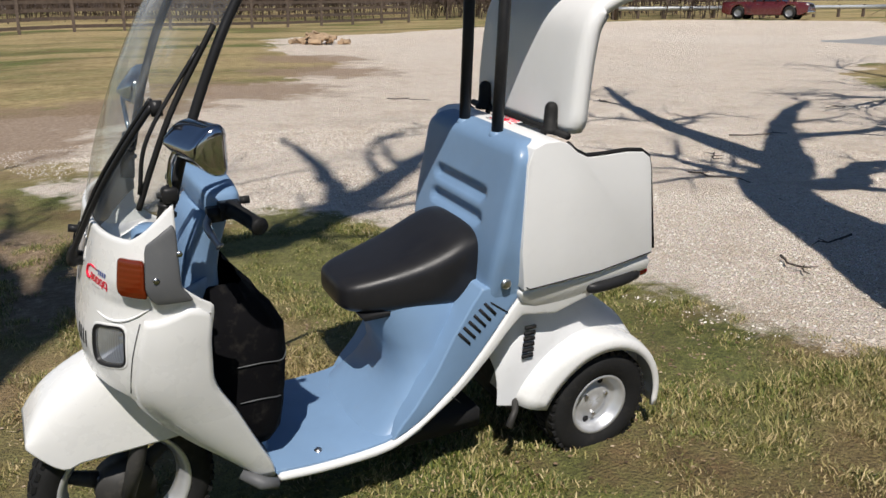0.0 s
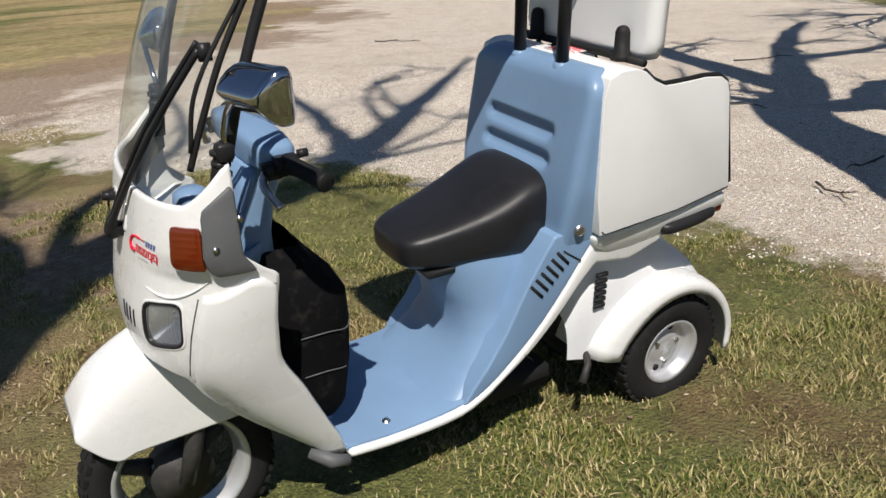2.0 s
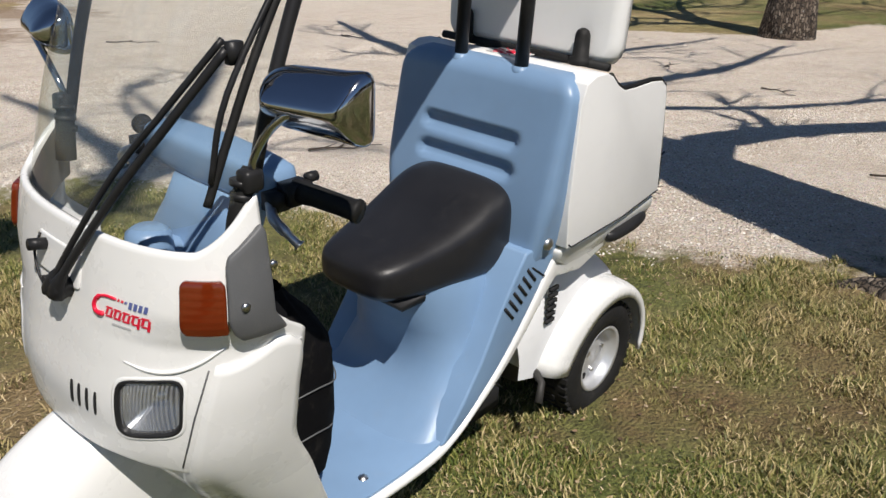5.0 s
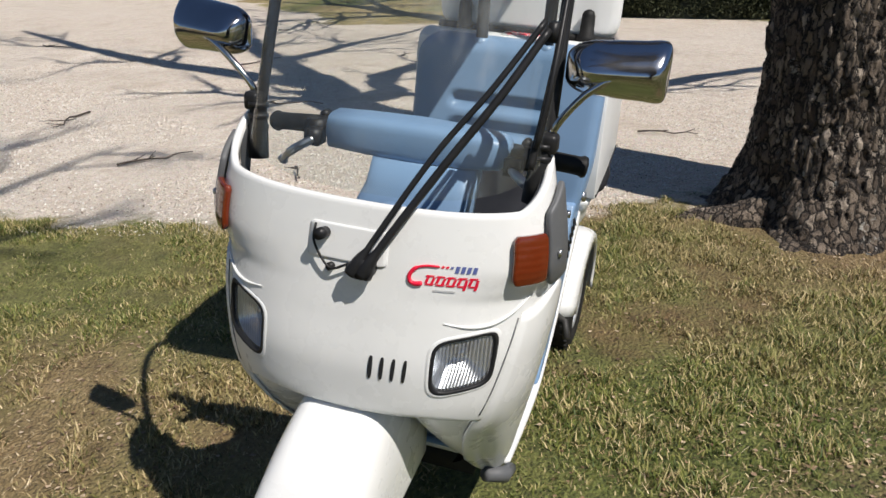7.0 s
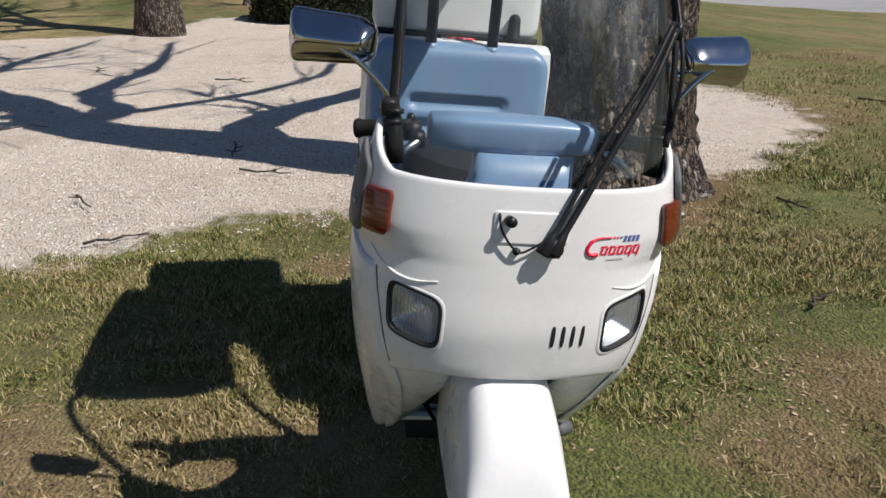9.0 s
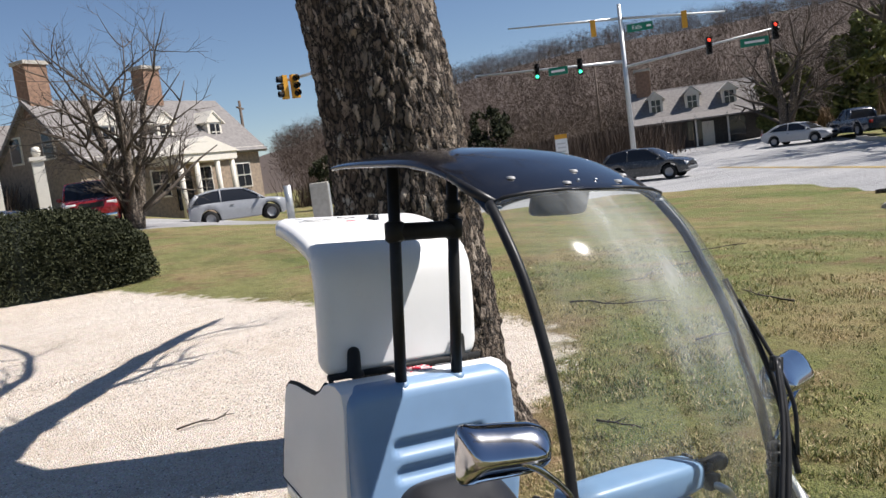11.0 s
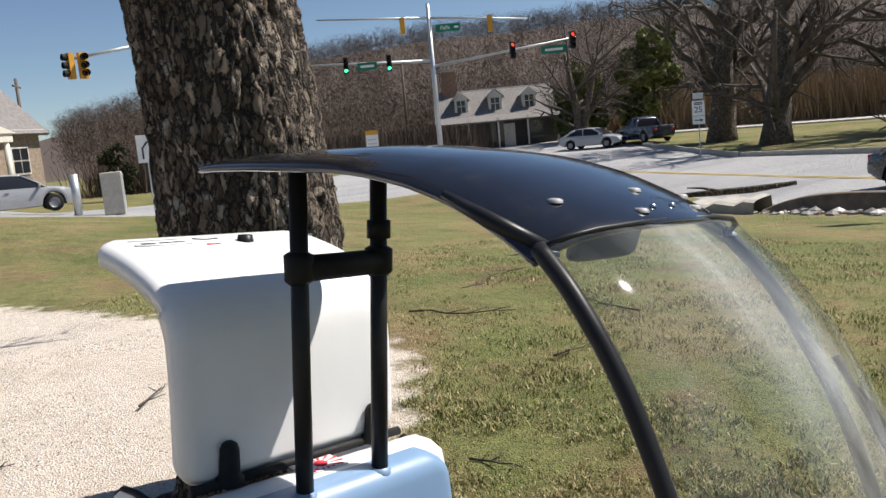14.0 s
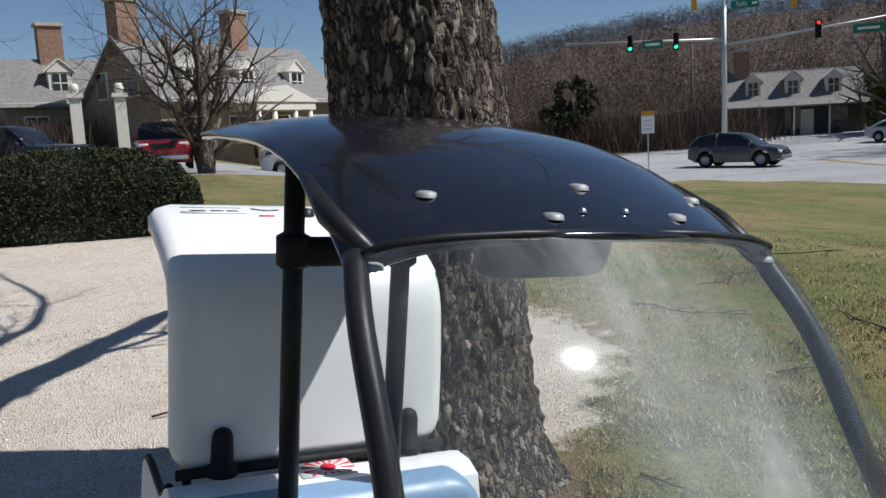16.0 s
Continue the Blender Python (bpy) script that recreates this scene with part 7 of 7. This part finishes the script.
# ---- fences, rails, signs, signals ----
def rail_fence(a, b, bays, tall, label, rails=4):
    f = thing("rail_fence", lie(*a), label, "fence")
    o = lie(*a)
    pts = [lie(a[0] + (b[0] - a[0]) * k / bays, a[1] + (b[1] - a[1]) * k / bays) - o for k in range(bays + 1)]
    for p in pts:
        part("post", block((0.13, 0.13, tall + 0.4), p + Vector((0, 0, tall / 2 - 0.1))), FENCE_WOOD, f, smooth=False)
    for p, q in zip(pts, pts[1:]):
        for k in range(rails):
            z = Vector((0, 0, tall * (k + 0.7) / rails))
            n = (q - p).cross(Vector((0, 0, 1))).normalized() * 0.02
            bm = bmesh.new()
            u = Vector((0, 0, 0.075))
            vs = [bm.verts.new(c) for c in (p + z - u - n, q + z - u - n, q + z + u - n, p + z + u - n, p + z - u + n, q + z - u + n, q + z + u + n, p + z + u + n)]
            for idx in ((0, 1, 2, 3), (7, 6, 5, 4), (0, 4, 5, 1), (3, 2, 6, 7)):
                bm.faces.new([vs[i] for i in idx])
            part("rail", bm, FENCE_WOOD, f, smooth=False)
    return f


rail_fence((10.17, -35.49), (-21.35, -48.39), 14, 1.45, "weathered brown board fence along the meadow")


def guard_rail(a, b, n, label):
    g = thing("guard_rail", lie(*a), label, "guard rail")
    o = lie(*a)
    pts = [lie(a[0] + (b[0] - a[0]) * k / n, a[1] + (b[1] - a[1]) * k / n) - o for k in range(n + 1)]
    for p in pts:
        part("post", block((0.16, 0.16, 0.9), p + Vector((0, 0, 0.4))), FENCE_WOOD, g, smooth=False)
    part("beam", tube([p + Vector((0, 0, 0.68)) for p in pts], 0.15, 6), GALV, g)
    return g


guard_rail((-32.5, -47.5), (-54.0, -38.5), 13, "galvanised guard rail along the upper road")
for x, y, h in ((-34.5, -44, 6), (-46, -41, 2.2), (-52, -45, 7)):
    p = thing("utility_pole", lie(x, y), "weathered wooden roadside pole", "pole")
    part("shaft", tube([(0, 0, -0.3), (0, 0, h)], [0.14, 0.11], 10), FENCE_WOOD, p)


def text_mesh(body, size, parent, mat, m, name="lettering"):
    c = bpy.data.curves.new(name, "FONT")
    c.body, c.size, c.extrude, c.align_x, c.align_y = body, size, 0.0008, "CENTER", "CENTER"
    c.materials.append(mat)
    ob = new(name, c)
    ob.parent = parent
    ob.matrix_basis = m
    return ob


def road_sign(at, facing, wide, tall, low, label, lean=(0, 0), back=False):
    """A plate on a steel post; the plate faces the given bearing."""
    s = thing("road_sign", at, label, "sign", facing)
    s.matrix_basis = s.matrix_basis @ pose(0, 0, 0, lean[0], lean[1], 0)
    part("post", block((0.05, 0.06, low + tall + 0.2), (-0.05, 0, (low + tall - 0.2) / 2)), GALV, s, smooth=False)
    pl = part("plate", block((0.012, wide, tall), (0, 0, low + tall / 2)), SIGN_WHITE, s, smooth=False)
    bevelled(pl, 0.004, 2)
    return s


sg = road_sign(lie(-3.26, 15.82), -75, 0.50, 1.12, 2.35, "white rectangular road sign on a leaning steel post", (4, 0))
part("symbol", slab([(-0.10, 2.45), (0.10, 2.45), (0.12, 2.9), (0.05, 3.1), (-0.08, 3.05), (-0.10, 2.8)], 0.004), GREY_PL, sg, at=pose(0.012, 0, 0, 0, 0, 90), smooth=False)
sg = road_sign(lie(-20.63, 38.13), -61, 0.61, 0.76, 2.0, "white speed limit sign marked 25 on a steel post")
text_mesh("25", 0.42, sg, BLACK_PRINT, pose(0.010, 0, 2.30, 90, 0, 90))
for z in (2.66, 2.58):
    part("printed_bar", block((0.004, 0.4, 0.05), (0.009, 0, z)), BLACK_PRINT, sg, smooth=False)
pl = part("lower_plate", block((0.012, 0.61, 0.40), (0, 0, 1.78)), SIGN_WHITE, sg, smooth=False)
part("arrow", slab([(-0.2, -0.025), (0.08, -0.025), (0.08, -0.09), (0.22, 0.0), (0.08, 0.09), (0.08, 0.025), (-0.2, 0.025)], 0.003), BLACK_PRINT, pl, at=Matrix.Translation((0.009, 0, 1.78)) @ pose(0, 0, 0, 0, 0, 90), smooth=False)
part("upper_plate", block((0.012, 0.5, 0.3), (0, 0, 3.0)), GALV, sg, smooth=False)
sg = road_sign(lie(-30.92, 25.04), -38, 0.6, 1.05, 1.7, "white and yellow sign on a steel post beyond the road")
part("yellow_band", block((0.004, 0.6, 0.22), (0.009, 0, 2.64)), SIGNAL_Y, sg, smooth=False)
for z in (2.3, 2.1, 1.9):
    part("printed_bar", block((0.004, 0.4, 0.06), (0.009, 0, z)), PALE_PRINT, sg, smooth=False)
sg = road_sign(lie(-32.63, 14.32), -25, 0.75, 1.15, 2.0, "white road sign with a dark curved arrow")
part("arrow", tube([(0.01, -0.15, 2.15), (0.01, -0.15, 2.6), (0.01, 0.05, 2.85), (0.01, 0.2, 2.85)], 0.04, 6), BLACK_PRINT, sg)
ub = thing("utility_cabinet", lie(-32.96, 12.82), "weathered steel utility cabinet by the road", "cabinet", 65)
bevelled(part("body", block((0.8, 1.3, 1.7), (0, 0, 0.8)), CONCRETE, ub, smooth=False), 0.03)
part("door", block((0.02, 0.58, 1.4), (0.41, -0.31, 0.85)), GALV, ub, smooth=False)
part("door", block((0.02, 0.58, 1.4), (0.41, 0.31, 0.85)), GALV, ub, smooth=False)
bo = thing("bollard", lie(-32.64, 11.21), "grey steel bollard by the road", "bollard")
part("shaft", drum(0.16, 1.6, (0, 0, 0.75), "z", 16), GALV, bo)


def signal_head(parent, at, face, lit=None, body=SIGNAL_Y):
    """Three-lens signal; face turns it about z."""
    m = Matrix.Translation(at) @ pose(0, 0, 0, 0, 0, face)
    h = part("signal_head", block((0.24, 0.36, 1.15)), body, parent, at=m, smooth=False)
    for k, z in enumerate((0.36, 0.0, -0.36)):
        lens = {0: RED_LIT, 2: GREEN_LIT}.get(k) if lit == k else DARK
        part("signal_lens", drum(0.125, 0.03, (0.125, 0, z), "x", 18), lens, h)
        part("visor", tube([(0.12, 0, z + 0.02), (0.36, 0, z + 0.03)], 0.15, 12, cap=False), DARK, h)
    return h


# mast at the junction: arms in x' (to the right as the scooter's viewer sees it)
ms = thing("signal_mast", lie(-42.71, 40.87), "galvanised signal mast with three arms and street name signs", "signal mast", -45)
part("pole", tube([(0, 0, -0.3), (0, 0, 11.3)], [0.20, 0.13], 14), GALV, ms)
part("arm", tube([(0, 0, 10.3), (0, -8.0, 10.9)], [0.10, 0.05], 10), GALV, ms)
part("arm", tube([(0, 0, 10.3), (0, 7.0, 9.6)], [0.10, 0.05], 10), GALV, ms)
part("arm", tube([(0, 0, 7.3), (0, -10.8, 7.9)], [0.11, 0.05], 10), GALV, ms)
part("arm", tube([(0, 0, 6.9), (1.0, 10.2, 7.9)], [0.10, 0.05], 10), GALV, ms)
signal_head(ms, (0.2, -1.9, 9.9), 180, None)
signal_head(ms, (0.2, 4.3, 9.5), 180, None)
signal_head(ms, (0.2, -3.1, 7.4), 0, 2, BLACK)
signal_head(ms, (0.2, -6.2, 7.5), 0, 2, BLACK)
signal_head(ms, (0.8, 5.7, 7.4), 10, 0, BLACK)
signal_head(ms, (1.1, 9.9, 7.7), 10, 0, BLACK)
for (x, y, z), w, body in (((0.12, 1.3, 9.5), 1.75, "Falls"), ((0.12, -4.7, 7.35), 1.4, ""), ((0.9, 8.6, 7.2), 1.8, "")):
    pl = part("street_sign", block((0.04, w, 0.55), (x, y, z)), SIGN_GREEN, ms, smooth=False)
    if body:
        text_mesh(body, 0.40, pl, SIGN_WHITE, Matrix.Translation((x + 0.023, y - 0.2, z)) @ pose(0, 0, 0, 90, 0, 90))
        part("printed_bar", block((0.01, 0.3, 0.14), (x + 0.022, y + 0.6, z)), SIGN_WHITE, pl, smooth=False)
    else:
        part("printed_bar", block((0.01, w * 0.7, 0.16), (x + 0.022, y, z)), SIGN_WHITE, pl, smooth=False)
m2 = thing("signal_mast", lie(-36.94, 17.30), "galvanised signal mast with two yellow signal heads", "signal mast", -26)
part("pole", tube([(0, 0, -0.3), (0, 0, 8.0)], [0.19, 0.14], 12), GALV, m2)
part("arm", tube([(0, 0, 7.7), (1.0, -3.7, 7.0)], [0.10, 0.06], 10), GALV, m2)
signal_head(m2, (1.1, -3.6, 6.7), -60, None)
signal_head(m2, (1.0, -3.1, 6.7), 30, None)
# wooden utility poles far off
for x, y, h in ((-62, 14, 8), (-66, 20, 9), (-70, 62, 10)):
    p = thing("utility_pole", lie(x, y), "distant wooden utility pole with a cross arm", "pole", 60)
    part("shaft", tube([(0, 0, -0.3), (0, 0, h)], [0.16, 0.11], 8), FENCE_WOOD, p)
    part("cross_arm", block((0.12, 2.2, 0.12), (0, 0, h - 0.6)), FENCE_WOOD, p, smooth=False)

# ---- kerbs, road paint, culvert ----
def kerb(points, label):
    k = thing("kerb", lie(*points[0]), label, "kerb")
    tagged(k, kind="structure")
    o = lie(*points[0])
    for p, q in zip(points, points[1:]):
        n = max(1, int(math.dist(p, q) / 1.8))
        for i in range(n):
            a = lie(p[0] + (q[0] - p[0]) * i / n, p[1] + (q[1] - p[1]) * i / n) - o
            b = lie(p[0] + (q[0] - p[0]) * (i + 1) / n, p[1] + (q[1] - p[1]) * (i + 1) / n) - o
            d = (b - a)
            m = Matrix.Translation((a + b) / 2 + Vector((0, 0, 0.0))) @ pose(0, 0, 0, 0, 0, math.degrees(math.atan2(d.y, d.x)))
            part("kerb_stone", block((d.length - 0.02, 0.18, 0.36)), CONCRETE, k, smooth=False, at=m)
    return k


kerb([(8.00, 28.00), (-4.46, 32.54), (-11.05, 36.08), (-17.73, 36.62), (-29.74, 47.15)], "grey concrete kerb along the far side of the road")
pv = thing("pavement", lie(-17.38, 58.66), "pale concrete footpath before the stalk hedge", "pavement")
tagged(pv, kind="structure")
PALE_CONCRETE = worn("pale_concrete", (0.60, 0.56, 0.50), 0.9, 0.12, grain=20, dirt=0.2)
for k in range(24):
    a, b = -40 + 2.0 * k, -40 + 2.0 * (k + 1) - 0.03
    rows = [[lie(x, 56.6 + 0.09 * (x + 40) + dy, 0.05) - lie(-17.38, 58.66) for x in (a, (a + b) / 2, b)] for dy in (0, 1.3, 2.6)]
    solid(part("slab", grid(rows), PALE_CONCRETE, pv, smooth=False), 0.12, 0)
YELLOW_LINE = worn("worn_yellow_line", (0.50, 0.36, 0.10), 0.8, 0.2)
rm = thing("road_marking", lie(-5.71, 25.05), "worn yellow centre line on the road", "road marking")
tagged(rm, kind="structure")
for off in (0.0, 0.3):
    rows = []
    for k in range(20):
        x, y = 8 - 2.0 * k, 18.6 + off + k * 0.85
        rows.append([lie(x, y, -0.085) - lie(-5.71, 25.05), lie(x + 0.05, y + 0.13, -0.085) - lie(-5.71, 25.05)])
    part("line", grid(rows), YELLOW_LINE, rm)
cu = thing("culvert", lie(-5.24, 16.82), "curved earth-brown culvert wall with loose stones before it", "culvert")
# concrete coloured dark brown
EARTH = worn("dark_brown_concrete", (0.17, 0.125, 0.09), 0.9, 0.3, grain=25, bump_s=0.5, dirt=0.3)
rows = []
for k in range(25):
    t = -1 + k / 12
    x, y = 2.0 * t, 0.75 * (1 - t * t) - 0.25
    h = 0.08 + 0.30 * (1 - t**4)
    rows.append([(x, y - 0.12, -0.3), (x, y - 0.12, h - 0.03), (x, y - 0.08, h), (x, y + 0.12, h), (x, y + 0.18, h - 0.06), (x, y + 0.2, -0.3)])
part("head_wall", grid(rows), EARTH, cu)
RIPRAP = worn("riprap", (0.26, 0.24, 0.22), 0.9, 0.4)
rnd = random.Random(7)
for k in range(46):
    bm = bmesh.new()
    bmesh.ops.create_icosphere(bm, subdivisions=1, radius=rnd.uniform(0.07, 0.17))
    for v in bm.verts:
        v.co *= rnd.uniform(0.7, 1.2)
        v.co.z *= 0.7
    part("stone", bm, RIPRAP if k % 6 else TRIM, cu, smooth=False, at=Matrix.Translation((rnd.uniform(-2.2, 1.6), rnd.uniform(-0.75, 0.05), 0.03)))

rows = []
for k in range(9):
    t = k / 8
    h = 0.34 - 0.16 * t + 0.05 * math.sin(k * 2.1)
    rows.append([(-2.0 - 2.1 * t, -0.75 + 0.5 * t, -0.3), (-2.0 - 2.1 * t, -0.70 + 0.5 * t, h - 0.05), (-2.0 - 2.1 * t, -0.55 + 0.5 * t, h), (-2.0 - 2.1 * t, 0.15 + 0.6 * t, h + 0.04), (-2.0 - 2.1 * t, 0.25 + 0.6 * t, -0.3)])
part("apron", grid(rows, None, False, True), CONCRETE, cu, "pale cracked concrete apron", smooth=False)
lg = thing("fallen_log", lie(-8.6, 17.9, 0.30), "dark fallen branch lying over the culvert's edge", "log")
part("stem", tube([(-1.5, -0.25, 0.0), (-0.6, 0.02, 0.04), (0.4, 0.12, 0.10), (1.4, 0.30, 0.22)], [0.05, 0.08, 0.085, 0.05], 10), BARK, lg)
part("branch", tube([(-0.2, 0.05, 0.05), (-0.7, -0.15, 0.18), (-1.1, -0.2, 0.20)], [0.04, 0.03, 0.015], 8), BARK, lg)

# ---- log pile on the drive ----
lp = thing("wood_pile", lie(-8.03, -25.71), "low pile of split logs and rubble", "wood pile")
LOG = worn("split_wood", (0.42, 0.30, 0.19), 0.9, 0.3)
for k in range(34):
    a, q = rnd.uniform(0, 6.28), rnd.random() ** 0.6
    p = Vector((math.cos(a) * q * 1.0, math.sin(a) * q * 0.7, 0.08 + 0.38 * (1 - q) * rnd.random()))
    d = Vector((rnd.uniform(-1, 1), rnd.uniform(-1, 1), rnd.uniform(-0.2, 0.3))).normalized() * 0.22
    part("log", tube([p - d, p + d], rnd.uniform(0.05, 0.09), 6), LOG, lp, smooth=False)

# ---- twigs and branches on the ground ----
TWIGS = [(-4.84, -3.62, 40, 0.5), (-4.18, -2.90, 100, 0.6), (-3.36, -1.11, 10, 0.4), (-2.74, -0.83, 70, 0.35), (-2.27, -2.75, 150, 0.5), (-3.02, -4.12, 20, 0.6), (-1.62, -1.38, 120, 0.3), (-6.49, -1.55, 60, 0.5), (-6.28, -4.46, 170, 0.7), (-7.30, -3.13, 30, 0.5), (-2.22, -1.71, 35, 0.28), (-3.85, 0.23, 95, 0.4), (-4.37, 1.44, 140, 0.5), (-4.25, 4.24, 25, 1.0), (-5.20, 5.69, 110, 1.2), (-3.27, 5.09, 160, 0.8), (-6.42, 7.76, 60, 1.3), (-2.61, 3.80, 80, 0.5), (-1.74, 1.98, 10, 0.3), (-0.62, 1.50, 130, 0.22), (-9.25, -5.90, 15, 0.6), (-6.63, -7.67, 75, 0.8), (-4.13, -9.12, 140, 0.7)]
for x, y, a, ln in TWIGS:
    tw = thing("twig", lie(x, y, 0.008), "fallen dry twig lying on the ground", "twig", a, "fallen twigs")
    rr = random.Random(x * 31 + y)
    bm = bmesh.new()
    pts = [Vector((-ln / 2 + ln * i / 5, rr.uniform(-0.08, 0.08) * ln, 0.006 + 0.02 * rr.random())) for i in range(6)]
    tube(pts, [0.009 * (1 - 0.12 * i) * (0.7 + ln * 0.5) for i in range(6)], 6, bm)
    for k in range(3):
        i = rr.randint(1, 4)
        tube([pts[i], pts[i] + Vector((rr.uniform(0.05, 0.2) * ln, rr.uniform(-0.3, 0.3) * ln, 0.02))], [0.005, 0.002], 5, bm)
    part("stick", bm, TWIG, tw)
